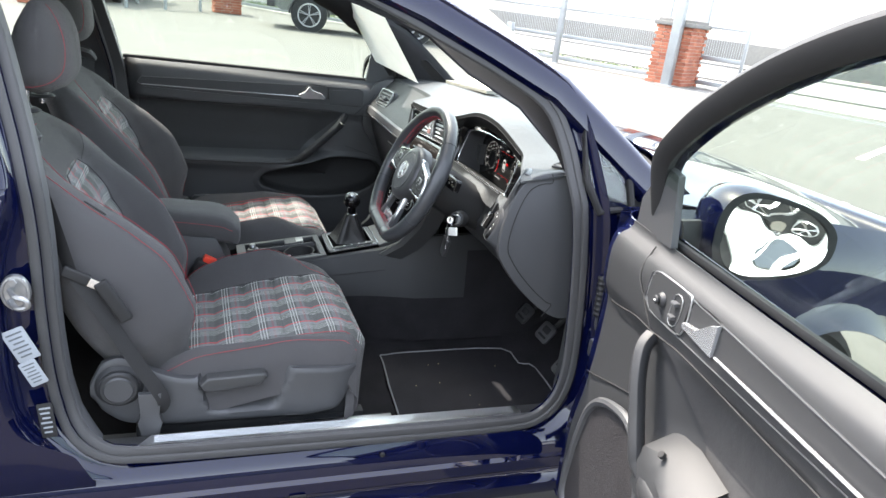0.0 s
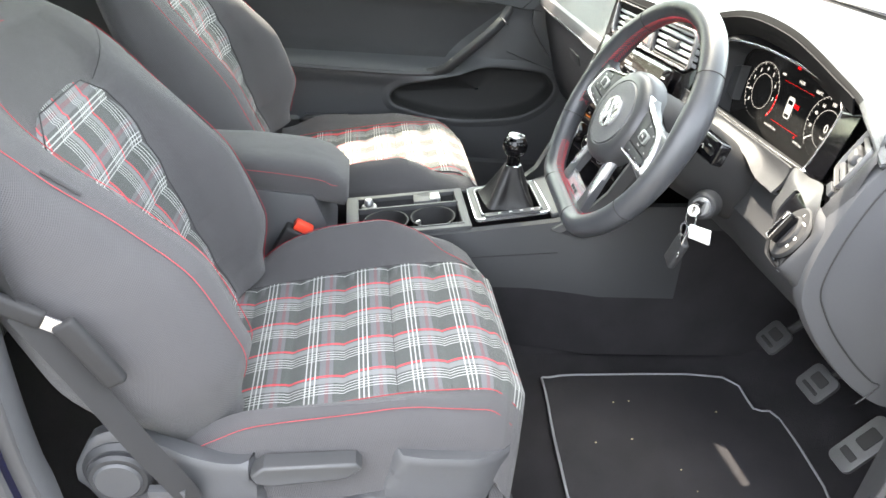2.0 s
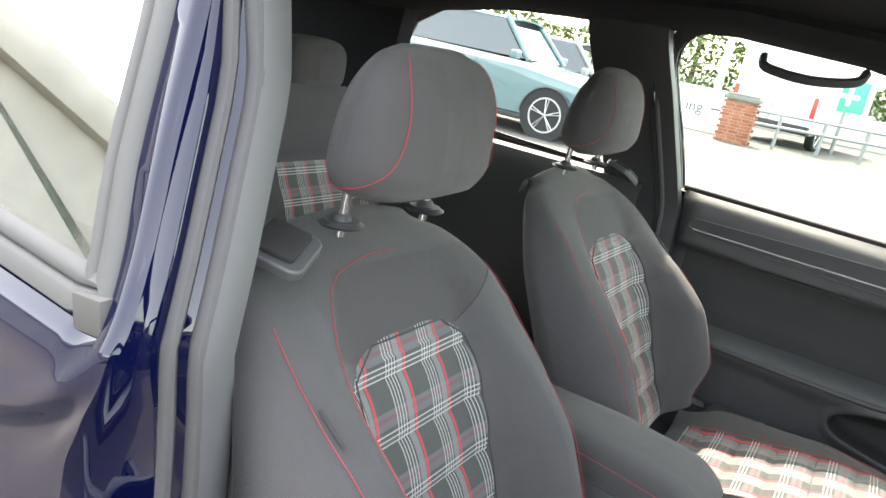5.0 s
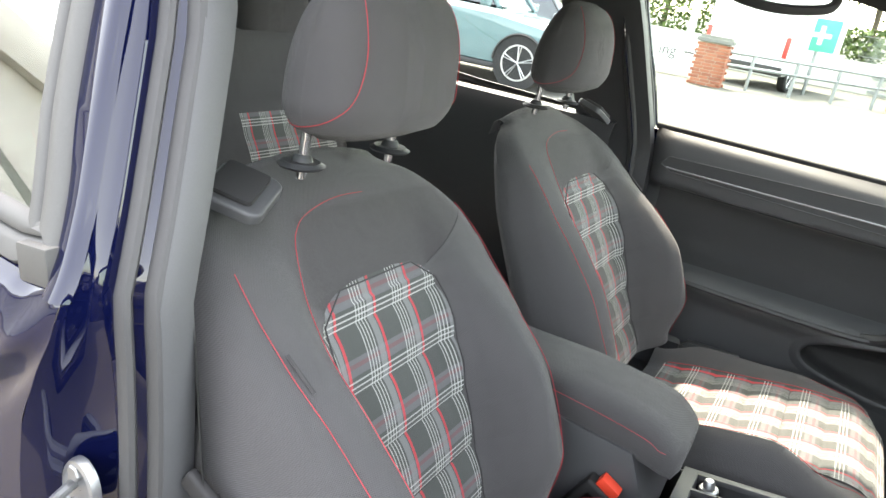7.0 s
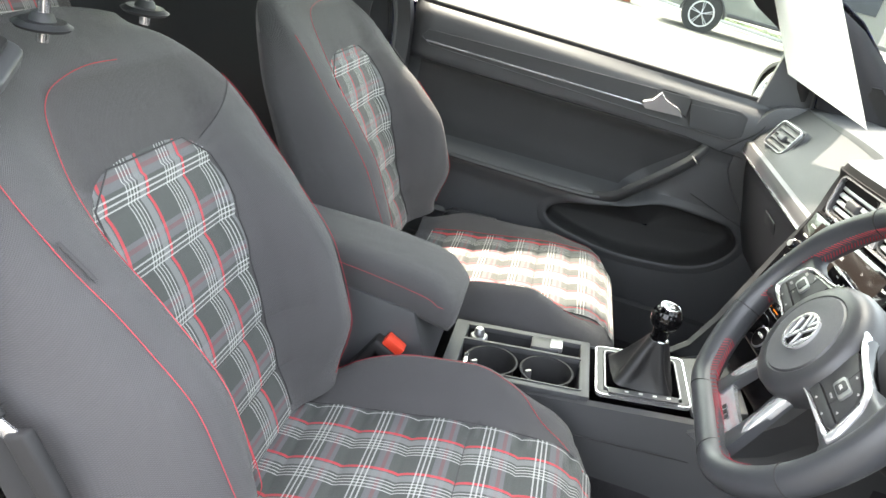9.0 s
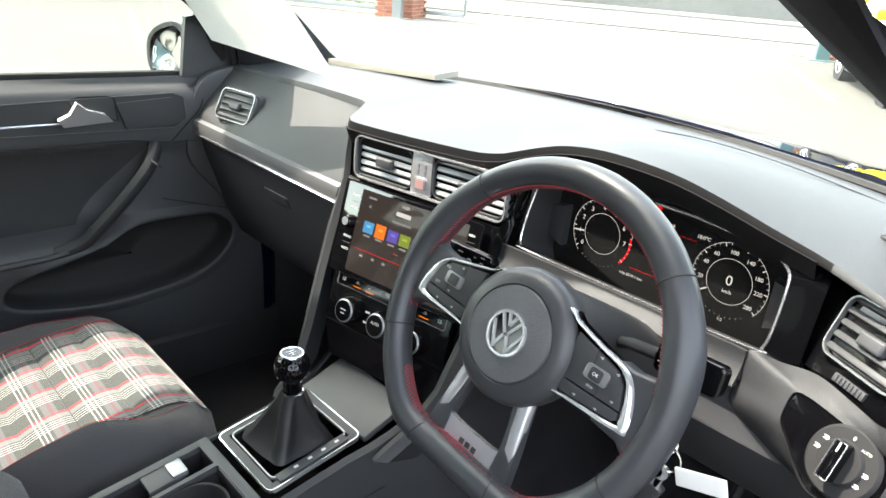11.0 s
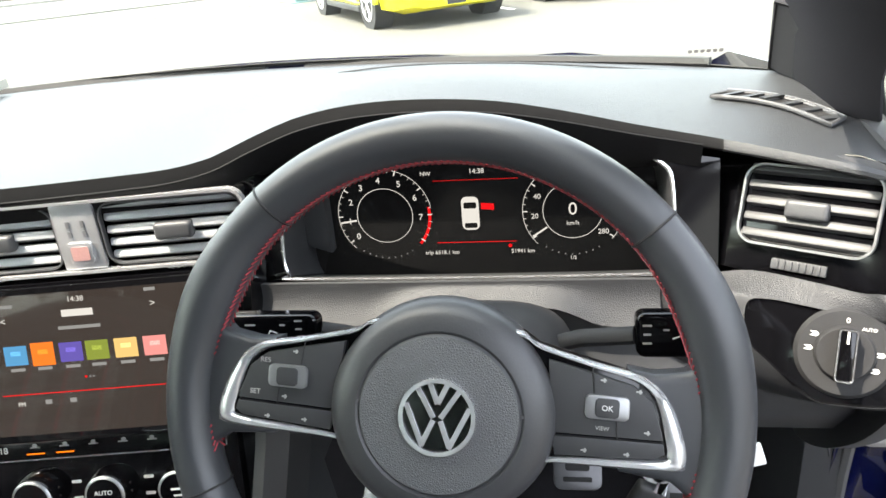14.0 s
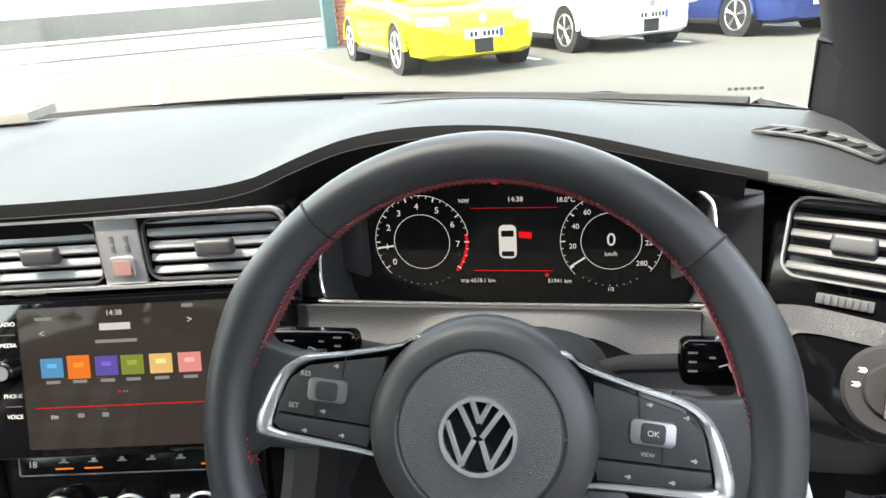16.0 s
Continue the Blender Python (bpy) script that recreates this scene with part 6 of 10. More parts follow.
km = axes((KX, -0.355, 0.905), (0, -1, 0), (0.04, 0, 1))
bm = B()
prism(bm, rounded(0.38, 0.165, 0.02), 0.004, km @ Matrix.Translation((0, -0.004, -0.0042)))
part("display", bm, "lcd", clu)
fr = [(-0.166, -0.036), (-0.160, -0.040), (0.0, -0.041), (0.160, -0.040), (0.167, -0.036), (0.1705, -0.02), (0.169, 0.03), (0.162, 0.047), (0.135, 0.058), (0.06, 0.066), (0.0, 0.067), (-0.06, 0.066), (-0.135, 0.058), (-0.162, 0.047), (-0.169, 0.03), (-0.1705, -0.02)]
fp = [Vector((0.212 + (z + 0.04) * 0.30, -0.355 - x, 0.910 + z)) for x, z in fr]
fp = smooth_path(fp, 4, True)
bm = B()
tube(bm, fp, 0.0016, 6, True)
part("chrome_frame", bm, "chrome", clu, "thin chrome frame")
bm = B()
back = [Vector((KX - 0.002, -0.355 + (p.y + 0.355) * 0.97, lerp(0.836, 0.972, (p.z - 0.869) / 0.108))) for p in fp]
grid(bm, [fp, [lerp(a, b, 0.5) for a, b in zip(fp, back)], back], close_v=True)
part("recess", solid(bm, 0.002), "plastic", clu, "black recess of the display")
bm = B()
out = [p + (p - Vector((p.x, -0.355, 0.910))).normalized() * 0.05 for p in fp]
out = [Vector((p.x, max(-0.56, min(-0.15, p.y)), max(0.866, min(edge_pt(p.y).z - 0.016, p.z)))) for p in out]
grid(bm, [fp, out], close_v=True)
part("surround", solid(bm, 0.003), "gloss", clu, "glossy black surround of the display")
K = lambda x, y, z=0.0: km @ Matrix.Translation((x, y, z))


def arc(bm, cx, cy, r0, r1, a0, a1, z=0.0002, n=48):
    rows = [[km @ Vector((cx + r * math.cos(radians(lerp(a0, a1, i / n))), cy + r * math.sin(radians(lerp(a0, a1, i / n))), z)) for i in range(n + 1)] for r in (r0, r1)]
    grid(bm, rows)
    return bm


def tick(bm, cx, cy, r0, r1, a, w=0.0008):
    c, s_ = math.cos(radians(a)), math.sin(radians(a))
    q = [(cx + r0 * c - w * s_, cy + r0 * s_ + w * c), (cx + r1 * c - w * s_, cy + r1 * s_ + w * c), (cx + r1 * c + w * s_, cy + r1 * s_ - w * c), (cx + r0 * c + w * s_, cy + r0 * s_ - w * c)]
    bm.faces.new([bm.verts.new(km @ Vector((x, y, 0.0003))) for x, y in q])


for cx, marks, name in ((-0.089, [(0, 216), (1, 188), (2, 156), (3, 126), (4, 95), (5, 62), (6, 29), (7, -4)], "rev_counter"), (0.089, [(20, 188), (40, 156), (60, 128), (100, 93), (140, 58), (180, 25), (220, -3), (280, -38)], "speedometer")):
    bm = B()
    arc(bm, cx, -0.004, 0.0270, 0.0276, 0, 360)
    arc(bm, cx, -0.004, 0.0458, 0.0463, -40 if cx > 0 else 10, 225)
    for k in range(29):
        tick(bm, cx, -0.004, 0.0435 if k % 4 else 0.0415, 0.0462, 216 - 9 * k, 0.0003 if k % 4 else 0.0006)
    dl = part(name, bm, "lcd_w", clu, "white dial rings and ticks")
    for nb, a in marks:
        text("dial_number", str(nb), 0.0085 if cx < 0 else 0.0068, K(cx + 0.0352 * math.cos(radians(a)), -0.004 + 0.0352 * math.sin(radians(a)), 0.0002), "lcd_w", dl)
    bm = B()
    tick(bm, cx, -0.004, 0.0285, 0.045, 188 if cx < 0 else 214, 0.0009)
    part("needle", bm, "lcd_w", dl)
    bm = B()
    for k in range(9):
        a = 235 + 8.5 * k
        tick(bm, cx, -0.004, 0.043, 0.0445, a, 0.0005)
    part("gauge_ticks", bm, "lcd_g", dl)
bm = B()
arc(bm, -0.089, -0.004, 0.0425, 0.0452, -42, 10)
part("red_zone", bm, "lcd_r", clu, "red zone of the rev counter")
bm = B()
prism(bm, [(-0.040, -0.0335), (0.036, -0.0335), (0.036, -0.0329), (-0.040, -0.0329)], 0.0002, km)
part("red_line", bm, "lcd_r", clu)
bm = B()
prism(bm, [(-0.040, 0.0288), (0.04, 0.0288), (0.04, 0.0291), (-0.040, 0.0291)], 0.0002, km)
part("red_line", bm, "lcd_r", clu)
text("speed_text", "0", 0.017, K(0.089, -0.003, 0.0002), "lcd_w", clu)
text("unit_text", "km/h", 0.0058, K(0.089, -0.0165, 0.0002), "lcd_w", clu)
text("clock_text", "14:38", 0.0066, K(0.002, 0.037, 0.0002), "lcd_w", clu)
text("heading_text", "NW", 0.0056, K(-0.046, 0.036, 0.0002), "lcd_w", clu)
text("outside_text", "18.0°C", 0.0062, K(0.048, 0.036, 0.0002), "lcd_w", clu)
text("trip_text", "trip 6518.1 km", 0.0056, K(-0.036, -0.0435, 0.0002), "lcd_w", clu)
text("odometer_text", "51941 km", 0.0056, K(0.042, -0.0435, 0.0002), "lcd_w", clu)
text("gauge_text", "1/2", 0.005, K(0.089, -0.0515, 0.0002), "lcd_w", clu)
bm = B()
prism(bm, rounded(0.0165, 0.033, 0.005), 0.0004, K(-0.006, -0.004, 0.0002))
ic = part("car_symbol", bm, "lcd_w", clu, "small white car symbol seen from above")
bm = B()
for y, h in ((0.006, 0.006), (-0.014, 0.005)):
    prism(bm, rounded(0.012, h, 0.0015), 0.0002, K(-0.006, y - 0.002, 0.0006))
part("symbol_window", bm, "lcd", ic)
bm = B()
prism(bm, [(0.0, 0.0), (0.012, -0.001), (0.012, -0.007), (0.0, -0.006)], 0.0003, K(0.0045, 0.006, 0.0002))
part("open_door_symbol", bm, "lcd_r", clu, "red open door warning")
bm = B()
prism(bm, rounded(0.008, 0.0055, 0.0015), 0.0003, K(-0.016, 0.0545, 0.0002))
part("warning_light", bm, "lcd_r", clu, "red warning light")
bm = B()
cyl(bm, km @ Vector((0.030, -0.0375, 0)), km @ Vector((0.030, -0.0375, 0.0003)), 0.0018, seg=10)
part("belt_light", bm, "lcd_r", clu)
for e in (-1, 1):
    bm = B()
    prism(bm, [(e * x, y) for x, y in ((0.172, -0.02), (0.142, -0.03), (0.142, 0.028), (0.172, 0.02))][::-e], 0.02, km @ Matrix.Translation((0, -0.006, -0.004)), 0.004)
    part("inner_cheek", bm, "plastic", clu)

# ---- light switch ----
ls = root("light_switch", lx.translation, "rotary headlight switch in a glossy black panel", "switch")
bm = B()
prism(bm, [(-0.068, 0.031), (-0.05, 0.036), (0.045, 0.027), (0.058, 0.013), (0.058, -0.033), (0.050, -0.045), (0.0, -0.049), (-0.047, -0.023), (-0.068, -0.006)], 0.006, lx @ Matrix.Translation((0.0, 0, -0.004)), 0.002)
part("switch_panel", bm, "gloss", ls)
bm = B()
cyl(bm, lx @ Vector((0.012, -0.003, 0.001)), lx @ Vector((0.012, -0.003, 0.007)), 0.034, 0.0325, 44, 0.0015)
rg = part("switch_ring", bm, "rubber_k", ls)
bm = B()
frame_strip(bm, [(0.0345 * math.cos(2 * math.pi * i / 44), 0.0345 * math.sin(2 * math.pi * i / 44)) for i in range(44)], 0.0014, 0.0035, lx @ Matrix.Translation((0.012, -0.003, 0.002)))
part("switch_rim", bm, "plastic_s", rg)
bm = B()
cyl(bm, lx @ Vector((0.012, -0.003, 0.006)), lx @ Vector((0.012, -0.003, 0.012)), 0.0205, 0.0195, 40, 0.001)
dk = part("switch_dial", bm, "rubber_k", ls, "dark rotary dial")
bm = B()
box(bm, (0.012, -0.003, 0.018), (0.0135, 0.043, 0.016), 0.003)
bmesh.ops.transform(bm, matrix=lx, verts=bm.verts)
part("dial_grip", bm, "gloss", dk, "raised black grip bar")
bm = B()
frame_strip(bm, rounded(0.014, 0.0435, 0.003), 0.0012, 0.0012, lx @ Matrix.Translation((0.012, -0.003, 0.0252)))
part("grip_trim", bm, "chrome", dk, "chrome outline of the grip")
bm = B()
box(bm, (0.012, 0.012, 0.0262), (0.0018, 0.010, 0.0008), 0)
bmesh.ops.transform(bm, matrix=lx, verts=bm.verts)
part("dial_mark", bm, "print", dk)
text("switch_text", "0", 0.0062, lx @ Matrix.Translation((0.012, 0.0245, 0.0078)), "print", ls)
text("switch_text", "AUTO", 0.004, lx @ Matrix.Translation((0.028, 0.019, 0.0078)), "print", ls)
for a in (150, 178, 5, -25):
    bm = B()
    c = Vector((0.012 + 0.0265 * math.cos(radians(a)), -0.003 + 0.0265 * math.sin(radians(a)), 0.0074))
    prism(bm, [(-0.0045, -0.0018), (0.001, -0.0022), (0.0028, 0.0), (0.001, 0.0022), (-0.0045, 0.0018), (-0.0015, 0.0)], 0.0004, lx @ Matrix.Translation(c))
    part("lamp_symbol", bm, "print", ls)

# ---- passenger side of the dashboard ----
bm = B()
ys = [lerp(0.155, 0.70, i / 30) for i in range(31)]
rows = [[edge_pt(y) + Vector((-0.001, 0, -0.003)) for y in ys]]
for x, z in ((0.235, 0.955), (0.205, 0.925), (0.175, 0.892), (0.163, 0.872)):
    rows.append([Vector((x, y, z)) for y in ys])
grid(bm, rows)
part("passenger_pad", solid(bm, 0.004), "dash", dash, "soft grey passenger dashboard face")
bm = B()
rows = [[Vector((x, y, z)) for y in ys] for x, z in ((0.163, 0.872), (0.154, 0.868), (0.150, 0.853), (0.153, 0.838), (0.162, 0.834))]
grid(bm, rows)
part("decor_strip", solid(bm, 0.003), "decor", dash, "satin grey decor strip")
bm = B()
tube(bm, [(0.151, y, 0.842) for y in ys], 0.0022, 6)
part("chrome_strip", bm, "chrome", dash, "thin chrome strip")
bm = B()
rows = [[Vector((x, y, z)) for y in ys] for x, z in ((0.165, 0.834), (0.174, 0.826), (0.180, 0.80), (0.200, 0.74), (0.228, 0.66), (0.258, 0.60), (0.31, 0.565), (0.42, 0.545))]
grid(bm, rows)
gb = part("glovebox", solid(bm, 0.004), "plastic", dash, "black glovebox lid")
bm = B()
box(bm, (0.187, 0.40, 0.775), (0.012, 0.085, 0.026), 0.004, Matrix.Rotation(radians(-19), 3, "Y"))
part("glovebox_latch", bm, "plastic", gb)

# ---- folded card box and paper at the windscreen ----
cb = root("card_box", (0.52, 0.44, 0.99), "folded grey-white card lying on the dashboard", "card")
bm = B()
m = axes((0.505, 0.455, 0.994), Vector((0.04, -0.30, 0.012)), Vector((1, 0.13, 0)))
prism(bm, [(-0.155, -0.055), (0.155, -0.05), (0.14, 0.04), (-0.14, 0.04)], 0.012, m, 0.001)
part("card_base", bm, plain("grey_card", "8a887e", 0.8), cb)
bm = B()
m2 = axes((0.50, 0.45, 1.008), Vector((0.04, -0.30, 0.012)), Vector((0.8, 0.1, 0.25)))
prism(bm, [(-0.15, -0.05), (0.15, -0.045), (0.12, 0.05), (0.05, 0.035), (-0.05, 0.05), (-0.12, 0.04)], 0.0015, m2)
part("card_flap", bm, "paper", cb, "pale flap of the card")


def sheet_paper(name):
    """Thin paper that lets some light through."""
    n = Nodes(name)
    tl, mx = n.add("BsdfTranslucent"), n.add("MixShader")
    n.put(tl.inputs[0], n.mix(n.noise(60), (0.78, 0.78, 0.74), (0.86, 0.86, 0.82)))
    n.set(Base_Color=n.mix(n.noise(40), (0.74, 0.74, 0.70), (0.82, 0.82, 0.78)), Roughness=0.9)
    mx.inputs[0].default_value = 0.45
    n.t.links.new(n.b.outputs[0], mx.inputs[1])
    n.t.links.new(tl.outputs[0], mx.inputs[2])
    n.t.links.new(mx.outputs[0], n.out.inputs[0])
    return n.m


pp = root("price_sheet", (0.28, 0.40, 1.02), "white printed sheet leaning inside the windscreen", "paper sheet")
A_, Bq, C_, D_ = Vector((0.207, 0.237, 1.024)), Vector((0.135, 0.548, 1.050)), Vector((0.010, 0.560, 1.245)), Vector((0.085, 0.305, 1.225))
bm = B()
vs = [bm.verts.new(p) for p in (A_, Bq, C_, D_)]
bm.faces.new(vs)
part("sheet", solid(bm, 0.0006), sheet_paper("thin_white_paper"), pp)
bm = B()
nn = (Bq - A_).cross(D_ - A_).normalized()
for k in range(7):
    p = A_ + (Bq - A_) * (0.5 - 0.04 * (k % 3)) + (D_ - A_) * (0.2 + 0.09 * k)
    for off in (0.0018, -0.0018):
        wv = (Bq - A_) * (0.20 - 0.05 * (k % 3))
        hv = (D_ - A_) * 0.004
        bm.faces.new([bm.verts.new(p + nn * off + a * wv + b * hv) for a, b in ((-1, -1), (1, -1), (1, 1), (-1, 1))])
part("print_bar", bm, "faint", pp)


# ---- steering wheel ----
TILT_W, TURN_W = 24.0, 5.0
NW_ = Vector((-math.cos(radians(TILT_W)), 0, math.sin(radians(TILT_W))))
U0 = Vector((math.sin(radians(TILT_W)), 0, math.cos(radians(TILT_W))))
R0 = Vector((0, -1, 0))
ca, sa = math.cos(radians(TURN_W)), math.sin(radians(TURN_W))
RW, UW = R0 * ca - U0 * sa, U0 * ca + R0 * sa
HUB = Vector((0.0, -0.357, 0.884))
sw = root("steering_wheel", HUB - NW_ * 0.06, "black leather steering wheel with red stitching and flat bottom", "steering wheel")
WM = axes(HUB - NW_ * 0.006, RW, UW)


def wp(x, y, z=0.0):
    """A place on the wheel: right, up, towards the driver, from the hub's face."""
    return WM @ Vector((x, y, z))


def rim_r(a):
    """Radius of the rim's middle line; the foot of the wheel is flattened."""
    s_ = math.sin(a)
    r = 0.171
    if s_ < 0:
        r = min(r, 0.150 / max(1e-6, -s_)) if -s_ > 0.70 else r
    return r


NS = 120
ang = [2 * math.pi * i / NS for i in range(NS)]
rr = [rim_r(a) for a in ang]
for _ in range(3):
    rr = [(rr[i - 1] + 2 * rr[i] + rr[(i + 1) % NS]) / 4 for i in range(NS)]
path = [wp(r * math.cos(a), r * math.sin(a), -0.022) for a, r in zip(ang, rr)]
thick = [0.0162 + 0.0022 * math.exp(-((math.degrees(a) % 360 - c) / 12) ** 2) for a in ang for c in [min((22, 158, 22 + 360), key=lambda q: abs(math.degrees(a) % 360 - q))]]
bm = B()
tube(bm, path, [t * 1.0 for t in thick], 18, True, rb=[t * 1.12 for t in thick], up=NW_)
rim = part("rim", bm, "wheel", sw, "smooth black leather rim", sharp=80)
# sewn leather joints across the rim
for deg in (44, 136, 205, 335, 250, 290):
    a = radians(deg)
    i = round(a / (2 * math.pi) * NS) % NS
    c = path[i]
    rad = (wp(math.cos(a), math.sin(a), 0) - wp(0, 0, 0)).normalized()
    bm = B()
    pts = [c + rad * (thick[i] * 1.005) * math.cos(2 * math.pi * k / 20) + NW_ * (thick[i] * 1.125) * math.sin(2 * math.pi * k / 20) for k in range(20)]
    tube(bm, pts, 0.0009, 5, True)
    part("leather_joint", bm, "rubber_k", rim)
# red lacing along the inner edge
bm = B()
for i in range(NS * 2):
    a = 2 * math.pi * i / (NS * 2)
    deg = math.degrees(a)
    if 196 < deg < 222 or 318 < deg < 344 or deg > 352 or deg < 8 or 172 < deg < 188:
        continue
    j = i // 2 % NS
    r = (rr[j] + rr[(j + 1) % NS]) / 2 - thick[j] * 0.97
    rad = Vector((math.cos(a), math.sin(a)))
    tn = Vector((-math.sin(a), math.cos(a)))
    for zz, sg in ((-0.018, 1), (-0.026, -1)):
        p = rad * r
        cyl(bm, wp(p.x - tn.x * 0.0024, p.y - tn.y * 0.0024, zz - sg * 0.0035), wp(p.x + tn.x * 0.0024, p.y + tn.y * 0.0024, zz + sg * 0.0035), 0.0006, seg=4)
tagged(part("red_lacing", bm, "stitch", rim, "red cross stitching"), kind="stuff")
# airbag hub
bm = B()
prof = [(0.0, 0.0), (0.033, 0.0), (0.048, -0.0015), (0.0497, -0.0035), (0.0513, -0.0025), (0.061, -0.004), (0.0685, -0.010), (0.0715, -0.022), (0.070, -0.040)]
rows = []
for r, z in prof:
    rows.append([wp(r * math.cos(t) * (1 + 0.02 * math.cos(2 * t)), r * math.sin(t), z) for t in [2 * math.pi * k / 64 for k in range(64)]])
grid(bm, rows, lambda i, j: 1 if i < 2 else 0, None, True)
bmesh.ops.remove_doubles(bm, verts=bm.verts, dist=0.0001)
hub = part("airbag_cover", bm, ["hub", "airbag"], sw, "round grey airbag cover with dotted centre")
for x in (-0.052, 0.052):
    bm = B()
    prism(bm, rounded(0.004, 0.0018, 0.0004), 0.0004, WM @ Matrix.Translation((x, 0.004, -0.0032)))
    part("airbag_mark", bm, "ink", hub)
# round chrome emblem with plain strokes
bm = B()
frame_strip(bm, [(0.0235 * math.cos(2 * math.pi * k / 48), 0.0235 * math.sin(2 * math.pi * k / 48)) for k in range(48)], 0.0026, 0.0035, WM)
em = part("emblem_ring", bm, "silver", hub, "round chrome emblem")
bm = B()
cyl(bm, wp(0, 0, -0.001), wp(0, 0, 0.0008), 0.0213, seg=40)
part("emblem_field", bm, "gloss", em)
for x0, y0, x1, y1 in ((-0.0125, 0.0165, -0.0022, -0.0005), (0.0125, 0.0165, 0.0022, -0.0005), (-0.0055, 0.0205, 0.0, 0.008), (0.0055, 0.0205, 0.0, 0.008), (-0.0195, 0.007, -0.0080, -0.0185), (0.0195, 0.007, 0.0080, -0.0185), (-0.0022, -0.002, -0.0085, -0.0175), (0.0022, -0.002, 0.0085, -0.0175)):
    bm = B()
    d = Vector((x1 - x0, y1 - y0))
    a = math.atan2(d.y, d.x)
    prism(bm, [(-d.length / 2, -0.0017), (d.length / 2, -0.0017), (d.length / 2, 0.0017), (-d.length / 2, 0.0017)], 0.0020, WM @ Matrix.Translation(((x0 + x1) / 2, (y0 + y1) / 2, 0.0006)) @ Matrix.Rotation(a, 4, "Z"), 0.0005)
    part("emblem_stroke", bm, "silver", em)

# spokes
for e in (-1, 1):
    outer = [(0.040, 0.055), (0.0487, 0.053), (0.058, 0.047), (0.092, 0.0385), (0.119, 0.033), (0.1335, 0.0227), (0.1437, 0.003), (0.1475, -0.0157), (0.138, -0.0225), (0.070, -0.0245), (0.050, -0.030)]
    inner_ = [(0.042, 0.051), (0.0505, 0.049), (0.060, 0.0435), (0.092, 0.0352), (0.116, 0.0292), (0.128, 0.019), (0.1345, -0.001), (0.1365, -0.0125), (0.131, -0.0165), (0.072, -0.0205), (0.052, -0.026)]
    o = [(e * x, y) for x, y in outer]
    o = o if e > 0 else o[::-1]
    bm = B()
    prism(bm, o, 0.014, WM @ Matrix.Translation((0, 0, -0.030)), 0.003)
    sp = part("side_spoke", bm, "gloss", sw, "black button spoke")
    # satin chrome band round the button field
    bm = B()
    oa, ia = smooth_path([Vector((x, y, 0)) for x, y in outer], 5), smooth_path([Vector((x, y, 0)) for x, y in inner_], 5)
    rows = [[wp(e * p.x, p.y, -0.020) for p in oa], [wp(e * p.x, p.y, -0.0145) for p in oa], [wp(e * lerp(p.x, q.x, 0.35), lerp(p.y, q.y, 0.35), -0.0115) for p, q in zip(oa, ia)], [wp(e * lerp(p.x, q.x, 0.75), lerp(p.y, q.y, 0.75), -0.0115) for p, q in zip(oa, ia)], [wp(e * q.x, q.y, -0.0135) for q in ia], [wp(e * q.x, q.y, -0.020) for q in ia]]
    grid(bm, rows)
    part("chrome_trim", bm, "silver", sp, "satin chrome spoke trim", sharp=50)
    # leather web joining the spoke to the rim
    bm = B()
    prism(bm, [(e * x, y) for x, y in ((0.112, 0.036), (0.128, 0.034), (0.146, 0.037), (0.157, 0.046), (0.172, 0.040), (0.172, -0.050), (0.162, -0.056), (0.154, -0.040), (0.140, -0.030), (0.110, -0.027), (0.112, 0.0))][::e], 0.020, WM @ Matrix.Translation((0, 0, -0.036)), 0.006, 4)
    part("leather_web", bm, "wheel", sw)
    # button fields
    inner = [(0.064, 0.0385), (0.092, 0.0325), (0.115, 0.0270), (0.1265, 0.0175), (0.1325, 0.001), (0.1335, -0.004), (0.068, -0.0055)]
    i_ = [(e * x, y) for x, y in inner]
    bm = B()
    prism(bm, i_ if e < 0 else i_[::-1], 0.005, WM @ Matrix.Translation((0, 0, -0.017)), 0.001)
    f1 = part("button_field", bm, "plastic", sp, "black button field")
    low = [(0.068, -0.0070), (0.1338, -0.0055), (0.1350, -0.0118), (0.1300, -0.0152), (0.071, -0.0190)]
    i_ = [(e * x, y) for x, y in low]
    bm = B()
    prism(bm, i_ if e < 0 else i_[::-1], 0.005, WM @ Matrix.Translation((0, 0, -0.017)), 0.001)
    part("button_field", bm, "plastic", sp)
    bm = B()
    prism(bm, rounded(0.026, 0.0145, 0.0035), 0.003, WM @ Matrix.Translation((e * 0.100, 0.013, -0.0125)), 0.001)
    rk = part("rocker_key", bm, "satin", sp, "silver rocker key")
    bm = B()
    prism(bm, rounded(0.014, 0.0115, 0.0025), 0.001, WM @ Matrix.Translation((e * 0.100, 0.013, -0.0095)), 0.0004)
    part("key_centre", bm, "plastic", rk)
    bm = B()
    for (x0, y0), (x1, y1) in (((0.092, 0.021), (0.090, 0.037)), ((0.106, 0.0055), (0.107, -0.0055))):
        cyl(bm, wp(e * x0, y0, -0.0119), wp(e * x1, y1, -0.0119), 0.0005, seg=4)
    part("key_joint", bm, "rubber_k", sp)
W = lambda x, y: WM @ Matrix.Translation((x, y, -0.0117))
text("key_text", "RES", 0.0046, W(-0.116, 0.022), "print_d", sw)
text("key_text", "SET", 0.0046, W(-0.122, 0.001), "print_d", sw)
text("key_text", "OK", 0.0046, WM @ Matrix.Translation((0.100, 0.013, -0.0082)), "print", sw)
text("key_text", "VIEW", 0.0034, W(0.098, 0.0), "print_d", sw)
